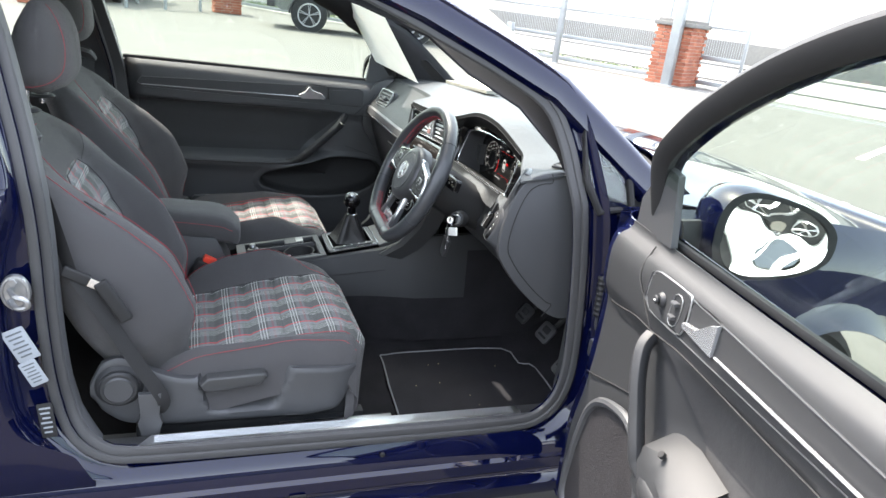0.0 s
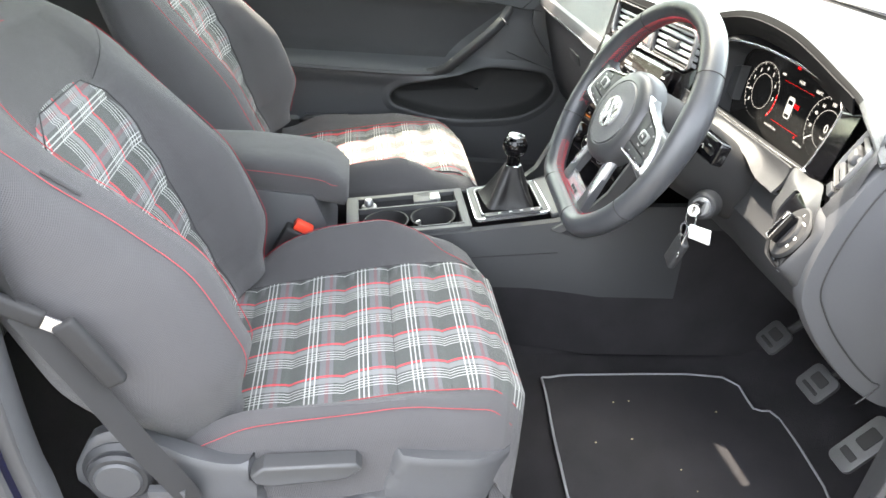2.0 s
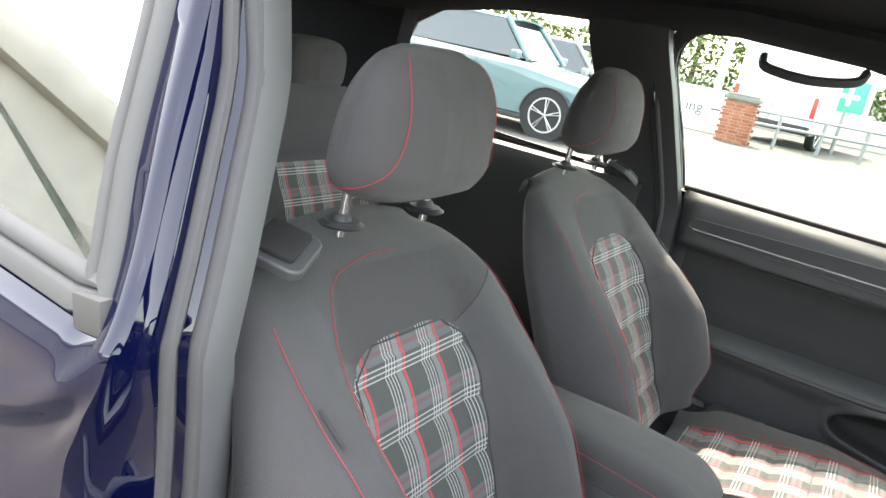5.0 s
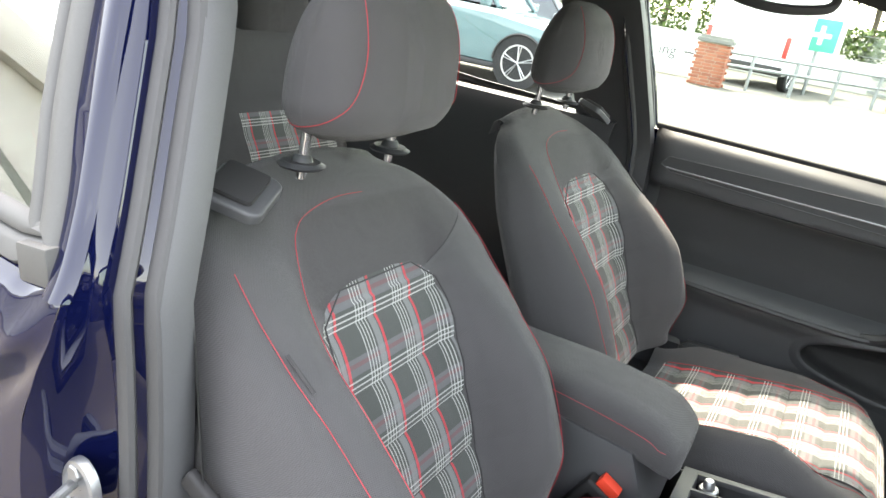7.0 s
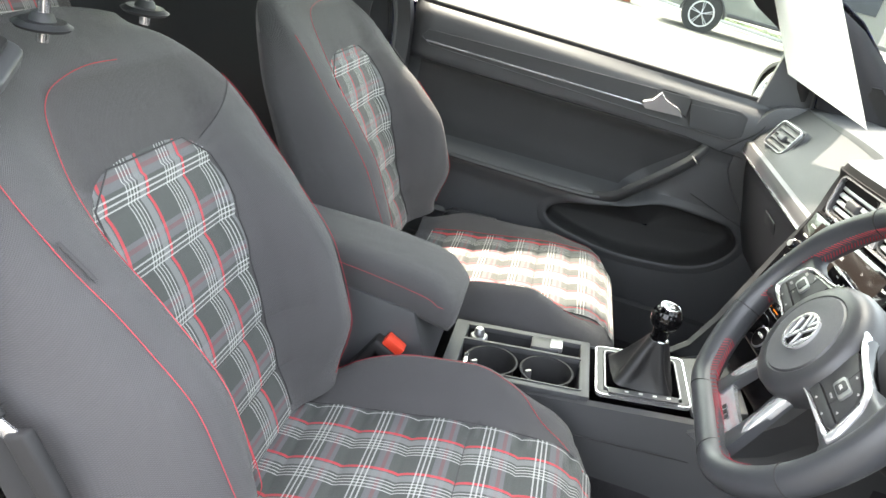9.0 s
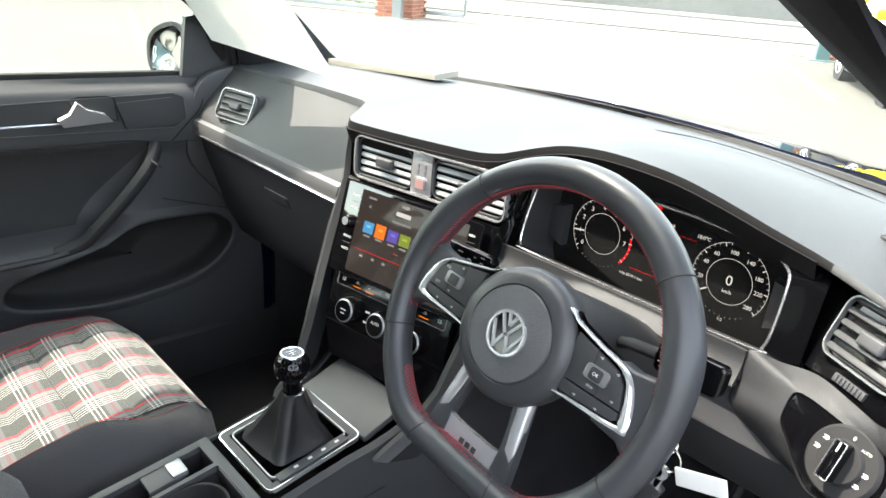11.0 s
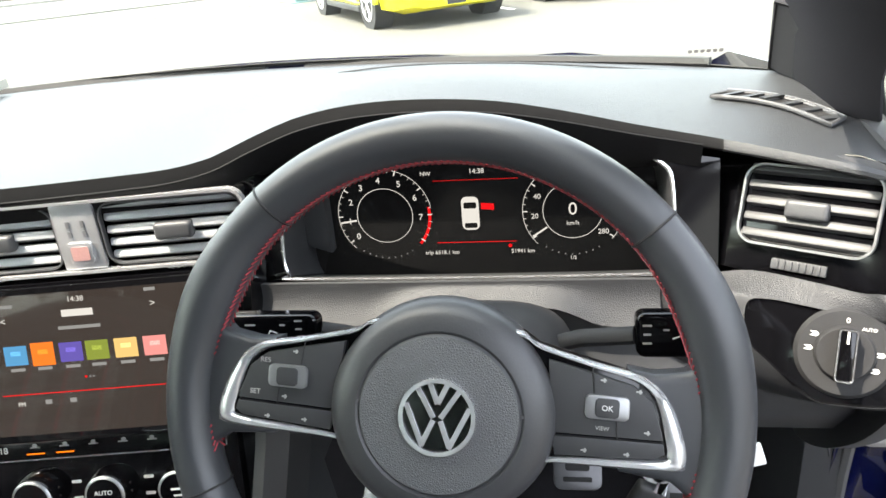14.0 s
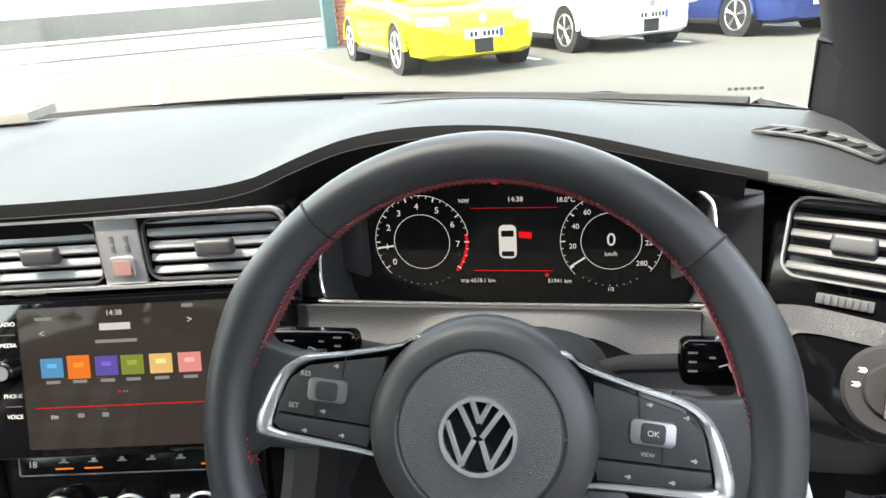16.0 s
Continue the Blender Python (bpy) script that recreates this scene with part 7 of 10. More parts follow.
for x, y in ((-0.096, 0.029), (-0.102, -0.0005), (-0.113, -0.014), (-0.088, -0.014), (0.097, 0.029), (0.118, 0.024), (0.124, 0.0), (0.113, -0.014), (0.088, -0.014)):
    bm = B()
    prism(bm, rounded(0.0036, 0.0010, 0.0004), 0.0003, W(x, y))
    prism(bm, rounded(0.0012, 0.0026, 0.0004), 0.0004, W(x + 0.0006, y))
    part("key_symbol", bm, "print_d", sw)
# lower fork: two silver legs and a plate
for e in (-1, 1):
    bm = B()
    pts = [(e * x, y) for x, y in ((0.026, -0.056), (0.046, -0.048), (0.052, -0.080), (0.058, -0.112), (0.062, -0.142), (0.036, -0.142), (0.036, -0.110), (0.033, -0.085))]
    prism(bm, pts if e < 0 else pts[::-1], 0.012, WM @ Matrix.Translation((0, 0, -0.036)), 0.003)
    fk = part("lower_spoke", bm, "wheel", sw)
    bm = B()
    oa = smooth_path([Vector((x, y, 0)) for x, y in ((0.048, -0.052), (0.052, -0.080), (0.056, -0.110), (0.053, -0.132), (0.042, -0.142), (0.0, -0.1445))], 5)
    ia = smooth_path([Vector((x, y, 0)) for x, y in ((0.033, -0.060), (0.037, -0.082), (0.041, -0.102), (0.039, -0.110), (0.030, -0.114), (0.0, -0.115))], 5)
    z_ = lambda p: -0.0235 - 0.004 * max(0, (-0.10 - p.y) / 0.04)
    rows = [[wp(e * p.x, p.y, z_(p) - 0.008) for p in oa], [wp(e * p.x, p.y, z_(p) - 0.001) for p in oa], [wp(e * lerp(p.x, q.x, 0.15), lerp(p.y, q.y, 0.15), z_(p) + 0.001) for p, q in zip(oa, ia)], [wp(e * lerp(p.x, q.x, 0.85), lerp(p.y, q.y, 0.85), z_(p) + 0.001) for p, q in zip(oa, ia)], [wp(e * q.x, q.y, z_(q) - 0.001) for q in ia], [wp(e * q.x, q.y, z_(q) - 0.008) for q in ia]]
    grid(bm, rows)
    part("silver_leg", bm, "silver", fk, "satin silver spoke leg running into the badge plate", sharp=50)
bm = B()
for x in (-0.009, 0.0, 0.009):
    prism(bm, rounded(0.006, 0.006, 0.0008), 0.0006, WM @ Matrix.Translation((x, -0.130, -0.0262)))
part("badge_bar", bm, "rubber_k", sw)

# column, stalks, ignition
col = root("steering_column", (0.15, -0.36, 0.72), "black steering column shroud with two stalks", "steering column")
bm = B()
rows = []
for x, z, w, h in ((0.045, 0.865, 0.062, 0.050), (0.07, 0.860, 0.070, 0.058), (0.12, 0.835, 0.078, 0.062), (0.18, 0.805, 0.082, 0.060), (0.24, 0.775, 0.078, 0.055)):
    rows.append([Vector((x, -0.36 + w * math.copysign(abs(math.cos(t)) ** 0.6, math.cos(t)), z + h * math.copysign(abs(math.sin(t)) ** 0.7, math.sin(t)))) for t in [2 * math.pi * k / 32 for k in range(32)]])
grid(bm, rows, close_v=True)
bmesh.ops.holes_fill(bm, edges=bm.edges)
part("shroud", bm, "rubber_k", col, "black plastic column shroud")
for e, y0, y1, zc, nm, hw in ((1, -0.184, -0.262, 0.898, "indicator_stalk", 0.022), (-1, -0.546, -0.480, 0.893, "wiper_stalk", 0.030)):
    bm = B()
    b0, q = Vector((0.10, -0.36 + e * 0.05, 0.868)), Vector((0.084, y1, zc - 0.003))
    tube(bm, [b0, lerp(b0, q, 0.5) + Vector((0, 0, 0.004)), q], 0.0075, 10, rb=0.006)
    stk = part(nm, bm, "rubber_k", col, "black control stalk")
    m = axes((0.082, (y0 + y1) / 2, zc), R0, Vector((0.25, 0, 0.95)))
    bm = B()
    prism(bm, rounded(abs(y1 - y0), hw, 0.006), 0.014, m @ Matrix.Translation((0, 0, -0.007)), 0.003, 3)
    part("stalk_head", bm, "gloss", stk)
    for k, (x, y, w) in enumerate(((0.026, 0.007, 0.006), (0.026, 0.001, 0.005), (0.026, -0.005, 0.006), (-0.010, 0.004, 0.008), (0.014, 0.004, 0.004))):
        bm = B()
        prism(bm, rounded(w, 0.0013, 0.0005), 0.0004, m @ Matrix.Translation((x * e, y, 0.0072)))
        part("stalk_symbol", bm, "print_d", stk)
    bm = B()
    tube(bm, [m @ Vector((x * e, y, 0.0074)) for x, y in ((0.002, -0.005), (0.005, 0.0), (0.010, -0.002))], 0.0005, 5)
    part("stalk_symbol", bm, "print", stk)
ig = root("ignition_lock", (0.12, -0.478, 0.79), "round ignition lock in the column", "ignition lock")
bm = B()
IG = Vector((0.118, -0.476, 0.792))
idir = Vector((-0.64, -0.70, 0.18)).normalized()
cyl(bm, IG - idir * 0.03, IG + idir * 0.004, 0.021, 0.019, 28, 0.003)
part("lock_ring", bm, "plastic", ig)
bm = B()
cyl(bm, IG, IG + idir * 0.007, 0.013, seg=24, bevel=0.002)
part("lock_barrel", bm, "satin", ig, "satin lock barrel")
ky = root("car_key", IG + Vector((0, 0, -0.06)), "key ring with white tag hanging from the ignition", "key")
bm = B()
kb0 = IG + idir * 0.008
box(bm, kb0 + idir * 0.016, (0.040, 0.012, 0.020), 0.004, idir.to_track_quat("X", "Z").to_matrix(), 3)
kbody = part("key_head", bm, "gloss", ky, "black and chrome key head")
bm = B()
cyl(bm, kb0 + idir * 0.03, kb0 + idir * 0.036, 0.008, seg=16)
part("key_badge", bm, "chrome", kbody)
rc = kb0 + idir * 0.036 + Vector((0.0, 0, -0.014))
bm = B()
tube(bm, [rc + Vector((0.0, 0.014 * math.cos(t), 0.014 * math.sin(t))) for t in [2 * math.pi * k / 24 for k in range(24)]], 0.0011, 6, True)
part("ring", bm, "chrome", ky)
bm = B()
box(bm, rc + Vector((-0.004, -0.038, -0.002)), (0.004, 0.052, 0.019), 0.004, Matrix.Rotation(radians(-18), 3, "X"), 3)
part("white_tag", bm, "white_pl", ky, "white plastic key tag")
for k, (dy, ln) in enumerate(((0.006, 0.045), (0.012, 0.06))):
    bm = B()
    r_ = Matrix.Rotation(radians(10 + 12 * k), 3, "X")
    box(bm, rc + Vector((0, dy, -0.018 - ln / 2)), (0.003, 0.008, ln), 0.001, r_)
    cyl(bm, rc + Vector((-0.002, dy - 0.002, -0.018)), rc + Vector((0.002, dy - 0.002, -0.018)), 0.009, seg=16)
    part("spare_key", bm, "chrome", ky, "small metal key")
bm = B()
box(bm, rc + Vector((0.004, 0.020, -0.060)), (0.012, 0.026, 0.055), 0.005, Matrix.Rotation(radians(24), 3, "X"), 3)
part("fob", bm, "plastic", ky, "black key fob")

# ---- centre console ----
con = root("centre_console", (-0.15, -0.012, 0.30), "dark grey centre console with satin trim and cup holders", "centre console")
XC = -0.012


def con_z(x):
    return line1([(-0.40, 0.512), (-0.36, 0.518), (-0.13, 0.552), (0.02, 0.578), (0.08, 0.60), (0.12, 0.63), (0.14, 0.632), (0.3, 0.64), (0.62, 0.65)], x)


bm = B()
rows = []
for x in [lerp(-0.42, 0.14, i / 16) for i in range(17)] + [0.30, 0.62]:
    z = con_z(x) - 0.006
    w = line1([(-0.42, 0.088), (0.0, 0.092), (0.08, 0.105), (0.14, 0.12)], x)
    rows.append([Vector((x, XC + e * y, zz)) for e, y, zz in ((1, w + 0.045, 0.30), (1, w + 0.033, 0.435), (1, w + 0.016, z - 0.05), (1, w + 0.004, z - 0.004), (1, w - 0.006, z), (-1, w - 0.006, z), (-1, w + 0.004, z - 0.004), (-1, w + 0.016, z - 0.05), (-1, w + 0.033, 0.435), (-1, w + 0.045, 0.30))])
grid(bm, [[p for p in r[:5]] for r in rows], lambda i, j: 1 if j == 0 or i > 16 and j < 2 else 0)
grid(bm, [[p for p in r[5:]] for r in rows], lambda i, j: 1 if j == 3 or i > 16 and j > 1 else 0)
cb_ = part("console_body", solid(bm, 0.004), ["plastic", "carpet"], con, "plastic console sides, carpeted below")
bm = B()
seam(bm, [(x, XC - 0.118, 0.47 + 0.10 * (x + 0.4)) for x in (-0.36, -0.2, -0.05, 0.1)], 0.0012)
part("console_joint", bm, "rubber_k", cb_)
slope = Vector((1, 0, 0.148)).normalized()
tm = axes((-0.243, XC, con_z(-0.243) - 0.004), slope, (0, 1, 0))
# tray frame: plate with openings
bm = B()


def plate(bm, x0, x1, y0, y1, t=0.010, mat=0):
    c = tm @ Vector(((x0 + x1) / 2, (y0 + y1) / 2, 0))
    box(bm, c, (x1 - x0, y1 - y0, t), 0.002, tm.to_3x3(), 2, mat)


for q in ((-0.125, -0.100, -0.088, 0.088), (0.105, 0.122, -0.088, 0.088), (-0.105, 0.11, -0.088, -0.072), (-0.105, 0.11, 0.074, 0.088), (-0.105, 0.11, 0.020, 0.030)):
    plate(bm, *q)
part("tray_frame", bm, "plastic_s", con, "satin grey tray frame")
bm = B()
frame_strip(bm, rounded(0.214, 0.098, 0.006), 0.003, 0.003, tm @ Matrix.Translation((0.003, -0.0265, 0.004)))
part("tray_trim", bm, "plastic_s", con, "grey tray trim")
bm = B()
box(bm, tm @ Vector((0.0, 0, -0.075)), (0.225, 0.168, 0.01), 0.002, tm.to_3x3())
part("tray_floor", bm, "rubber_k", con, "black rubber tray floor")
bm = B()
for y in (-0.082, 0.026, 0.082):
    box(bm, tm @ Vector((0.0, y, -0.038)), (0.225, 0.006, 0.076), 0.001, tm.to_3x3())
for x in (-0.104, 0.108):
    box(bm, tm @ Vector((x, 0, -0.038)), (0.006, 0.168, 0.076), 0.001, tm.to_3x3())
part("tray_wall", bm, "plastic", con)
for x in (-0.045, 0.05):
    bm = B()
    rs = []
    for r, z in ((0.046, 0.002), (0.0425, 0.002), (0.040, -0.004), (0.037, -0.065), (0.0, -0.066)):
        rs.append([tm @ Vector((x + max(r, 0.0005) * math.cos(t), -0.027 + max(r, 0.0005) * math.sin(t), z)) for t in [2 * math.pi * k / 36 for k in range(36)]])
    grid(bm, rs, close_v=True)
    cp = part("cup_holder", solid(bm, 0.001), "rubber_k", con, "round black cup holder")
    bm = B()
    box(bm, tm @ Vector((x - 0.030, -0.018, -0.02)), (0.012, 0.006, 0.02), 0.002, tm.to_3x3() @ Matrix.Rotation(0.7, 3, "Z"))
    part("cup_spring", bm, "satin", cp)
bm = B()
cyl(bm, tm @ Vector((-0.078, 0.052, -0.03)), tm @ Vector((-0.078, 0.052, 0.0)), 0.016, seg=24, bevel=0.002)
cyl(bm, tm @ Vector((-0.078, 0.052, 0.0)), tm @ Vector((-0.078, 0.052, 0.014)), 0.010, 0.0085, 20, 0.002)
part("power_socket", bm, "satin", con, "silver lighter socket with plug")
bm = B()
box(bm, tm @ Vector((-0.088, -0.045, 0.0)), (0.007, 0.05, 0.012), 0.002, tm.to_3x3())
part("tray_clip", bm, "chrome", con)
bm = B()
box(bm, tm @ Vector((0.042, 0.052, 0.002)), (0.05, 0.036, 0.012), 0.003, tm.to_3x3())
pb = part("parking_brake_switch", bm, "plastic_s", con, "grey electric parking brake switch")
bm = B()
box(bm, tm @ Vector((0.062, 0.052, 0.006)), (0.022, 0.032, 0.010), 0.003, tm.to_3x3())
part("switch_cap", bm, "satin", pb, "silver switch cap")
# gear surround
gm = axes((-0.040, XC - 0.004, con_z(-0.04) + 0.001), Vector((1, 0, 0.18)), (0, 1, 0))
bm = B()
frame_strip(bm, rounded(0.150, 0.150, 0.012), 0.013, 0.005, gm)
gs = part("gear_surround", bm, "hub", con, "dark satin gear lever surround")
bm = B()
frame_strip(bm, rounded(0.151, 0.151, 0.012), 0.0022, 0.0062, gm)
part("surround_edge", bm, "chrome", gs, "thin chrome edge")
bm = B()
frame_strip(bm, rounded(0.122, 0.122, 0.010), 0.0022, 0.005, gm @ Matrix.Translation((0, 0, 0.0035)))
part("inner_trim", bm, "satin", gs)
bm = B()
box(bm, gm @ Vector((0.0, -0.064, 0.008)), (0.110, 0.015, 0.003), 0.001, gm.to_3x3())
kr = part("console_key_bar", bm, "plastic_s", gs, "row of console keys")
for k in range(4):
    bm = B()
    box(bm, gm @ Vector((-0.026 + 0.022 * k, -0.064, 0.0100)), (0.006, 0.004, 0.0008), 0, gm.to_3x3())
    part("key_symbol", bm, "print", kr)
bm = B()
box(bm, (0.075, XC, 0.592), (0.085, 0.165, 0.012), 0.004, Matrix.Rotation(radians(-20), 3, "Y"))
part("front_tray_lid", bm, "plastic_s", con, "grey lid ahead of the lever")
gl_ = root("gear_lever", (-0.04, XC - 0.014, 0.57), "manual gear lever with black golf-ball knob and leather gaiter", "gear lever")
KN = Vector((-0.045, XC - 0.022, 0.699))
bm = B()
rows = []
for i in range(13):
    k = i / 12
    c = lerp(gm @ Vector((0, 0, 0.006)), KN + Vector((0.002, 0.001, -0.040)), k)
    w = lerp(0.054, 0.0165, k ** 0.75)
    fold = 0.05 + 0.10 * math.sin(math.pi * k)
    rows.append([c + Vector((w * (1 + fold * math.sin(t * 5 + 2.2 * k)) * math.copysign(abs(math.cos(t)) ** (0.45 + 0.55 * k), math.cos(t)), 1.0 * w * (1 + fold * math.cos(t * 6 + 1.5 * k)) * math.copysign(abs(math.sin(t)) ** (0.45 + 0.55 * k), math.sin(t)), 0)) for t in [2 * math.pi * q / 60 for q in range(60)]])
grid(bm, rows, close_v=True)
part("gaiter", solid(bm, 0.001), "gaiter", gl_, "folded black leather gaiter", sharp=60)
bm = B()
cyl(bm, KN + Vector((0.004, 0.003, -0.060)), KN + Vector((0, 0, -0.012)), 0.0125, 0.0135, 22, 0.002)
part("collar", bm, "gloss", gl_, "glossy black lever collar")
bm = B()
cyl(bm, KN + Vector((0.0035, 0.002, -0.047)), KN + Vector((0.003, 0.002, -0.040)), 0.0145, seg=22, bevel=0.001)
part("chrome_ring", bm, "chrome", gl_)
bm = B()
bmesh.ops.create_icosphere(bm, subdivisions=5, radius=0.0245)
dots = [Vector((math.cos(a) * math.cos(b), math.sin(a) * math.cos(b), math.sin(b))) for b in [radians(-60 + 17 * k) for k in range(7)] for a in [2 * math.pi * q / max(6, round(22 * math.cos(b))) for q in range(max(6, round(22 * math.cos(b))))]]
for v in bm.verts:
    n = v.co.normalized()
    d = max(n.dot(q) for q in dots)
    v.co = n * (0.0245 - 0.0011 * max(0, 1 - (math.acos(min(1, d)) / 0.12) ** 2))
    if v.co.z > 0.0185:
        v.co.z = 0.0185 + (v.co.z - 0.0185) * 0.25
bmesh.ops.translate(bm, verts=bm.verts, vec=KN)
kn = part("knob", bm, "gloss", gl_, "dimpled black golf-ball knob", sharp=80)
bm = B()
tube(bm, [KN + Vector((0.0148 * math.cos(t), 0.0148 * math.sin(t), 0.0200)) for t in [2 * math.pi * q / 32 for q in range(32)]], 0.0017, 6, True)
part("knob_ring", bm, "chrome", kn)
bm = B()
cyl(bm, KN + Vector((0, 0, 0.0185)), KN + Vector((0, 0, 0.0206)), 0.0135, seg=28)
part("knob_cap", bm, "gloss", kn)
bm = B()
for x in (-0.005, 0.0, 0.005):
    box(bm, KN + Vector((0, x, 0.0209)), (0.011, 0.0009, 0.0005), 0)
box(bm, KN + Vector((0, 0, 0.0209)), (0.0009, 0.010, 0.0005), 0)
part("gate_lines", bm, "print", kn)

# armrest
arm = root("armrest", (-0.52, XC, 0.30), "grey cloth centre armrest with red seam", "armrest")
bm = B()
rows, uvs = [], []
for i in range(21):
    k = i / 20
    x = lerp(-0.70, -0.372, k)
    top = line1([(-0.70, 0.668), (-0.55, 0.672), (-0.44, 0.664), (-0.40, 0.655), (-0.372, 0.640)], x)
    rnd = max(0, (k - 0.86) / 0.14)
    row = []
    for j in range(28):
        t = 2 * math.pi * j / 28
        cy, cz = math.copysign(abs(math.cos(t)) ** 0.5, math.cos(t)), math.copysign(abs(math.sin(t)) ** 0.55, math.sin(t))
        row.append(Vector((x - 0.012 * rnd * 0, XC + 0.006 + 0.082 * cy * (1 - 0.10 * rnd ** 2), top - 0.042 + 0.042 * cz * (1 - 0.25 * rnd ** 2))))
    rows.append(row)
    uvs.append([(j * 0.012, k * 0.3) for j in range(28)])
rows.append([lerp(p, Vector((-0.366, XC, 0.615)), 0.25) + Vector((0.006, 0, 0)) for p in rows[-1]])
uvs.append(uvs[-1])
grid(bm, rows, None, uvs, True)
bmesh.ops.holes_fill(bm, edges=bm.edges)
part("pad", bm, "cloth", arm, "grey cloth armrest pad", sharp=70)
for e in (-1, 1):
    bm = B()
    seam(bm, [(x, XC + 0.006 + e * 0.0835, line1([(-0.70, 0.650), (-0.55, 0.648), (-0.42, 0.632), (-0.385, 0.618)], x)) for x in (-0.68, -0.6, -0.5, -0.42, -0.395)] + [(-0.372, XC + 0.006 + e * 0.06, 0.612)])
    part("red_seam", bm, "stitch", arm)
bm = B()
prism(bm, [(-0.72, 0.30), (-0.40, 0.30), (-0.385, 0.50), (-0.43, 0.600), (-0.70, 0.62)], 0.16, axes((0, XC + 0.08, 0), (1, 0, 0), (0, 0, 1)), 0.01)
part("rear_console", bm, "plastic_s", arm, "dark grey console box under the armrest")

# pedals and floor mats
for nm, x, y, z, w, h in (("accelerator_pedal", 0.445, -0.582, 0.440, 0.050, 0.105), ("brake_pedal", 0.445, -0.448, 0.450, 0.066, 0.056), ("clutch_pedal", 0.450, -0.300, 0.438, 0.062, 0.056)):
    pd = root(nm, (x, y, z - 0.05), "brushed metal pedal with black rubber insert", "pedal", "pedals")
    m = axes((x, y, z), (0, -1, 0), Vector((0.6, 0, 0.8)))
    bm = B()
    prism(bm, rounded(w, h, 0.012), 0.006, m, 0.002)
    pf = part("pedal_face", bm, "pedal", pd)
    bm = B()
    prism(bm, rounded(w * 0.5, h * 0.34, 0.004), 0.002, m @ Matrix.Translation((0, h * 0.12, 0.0055)), 0.0008)
    prism(bm, rounded(w * 0.6, h * 0.12, 0.002), 0.002, m @ Matrix.Translation((0, -h * 0.25, 0.0055)), 0.0008)
    part("rubber_insert", bm, "rubber_k", pf)
    bm = B()
    tube(bm, smooth_path([m @ Vector((0, 0, 0)), (x + 0.06, y, z + 0.06), (x + 0.10, y, z + 0.22), (x + 0.10, y, z + 0.30)], 5), 0.008, 8)
    part("pedal_arm", bm, "rubber_k", pd)
fm = root("floor_mat", (0.2, -0.43, 0.275), "dark grey carpet floor mat with stitched edge", "floor mat")
ml = [(0.02, -0.655), (0.28, -0.665), (0.33, -0.62), (0.45, -0.60), (0.48, -0.36), (0.44, -0.33), (0.42, -0.235), (0.16, -0.228), (0.045, -0.238), (0.028, -0.28)]
bm = B()
mp_ = [(v.x, v.y) for v in smooth_path([Vector((x, y, 0)) for x, y in ml], 3, True)]
prism(bm, mp_, 0.008, Matrix.Translation((0, 0, 0.279)), 0.002)
part("mat_carpet", bm, "mat", fm)
bm = B()
tube(bm, [(x, y, 0.2875) for x, y in mp_], 0.0024, 6, True)
part("bound_edge", bm, "stitch_k", fm, "pale bound edge")
bm = B()
rng = random.Random(4)
for k in range(9):
    x, y = rng.uniform(0.06, 0.38), rng.uniform(-0.63, -0.28)
    box(bm, (x, y, 0.2885), (rng.uniform(0.001, 0.004), rng.uniform(0.001, 0.003), 0.001), 0, Matrix.Rotation(rng.uniform(0, 3), 3, "Z"))
tagged(part("grit", bm, plain("straw_grit", "b5a583", 0.9), fm, "specks of grit"), kind="stuff")


# ---- doors ----
def door_n(s, z):
    """How far the lining stands in from the hinge line: s along the door, z up."""
    belt = line1([(0.1, 0.945), (1.05, 0.965)], s)
    n = curve1([(0.27, 0.045), (0.34, 0.070), (0.50, 0.078), (0.585, 0.088), (0.625, 0.108), (0.642, 0.106), (0.655, 0.085), (0.69, 0.026), (0.73, 0.014), (0.79, 0.014), (0.822, 0.026), (0.838, 0.060), (0.90, 0.064), (0.94, 0.056), (0.965, 0.030)], z - (belt - 0.955))
    fore = curve1([(0.31, 0.0), (0.44, 1.0)], s)
    low = curve1([(0.27, 0.045), (0.34, 0.070), (0.50, 0.074), (0.62, 0.060), (0.80, 0.050), (0.842, 0.062), (0.90, 0.064), (0.94, 0.056), (0.965, 0.030)], z - (belt - 0.955))
    n = lerp(low, n, fore)
    return n


POCKET = [(v.x, v.y) for v in smooth_path([Vector((x, z, 0)) for x, z in ((0.140, 0.606), (0.160, 0.638), (0.20, 0.652), (0.35, 0.655), (0.48, 0.628), (0.58, 0.600), (0.620, 0.568), (0.60, 0.535), (0.50, 0.510), (0.40, 0.502), (0.28, 0.512), (0.21, 0.532), (0.162, 0.566))], 5, True)]


CUT = inset_loop(POCKET, -0.010)


def in_pocket(s, z):
    """Whether a place on the lining lies inside the rim of the map pocket."""
    hit = False
    for (x0, z0), (x1, z1) in zip(CUT, CUT[1:] + CUT[:1]):
        if (z0 > z) != (z1 > z) and s < x0 + (z - z0) / (z1 - z0) * (x1 - x0):
            hit = not hit
    return hit


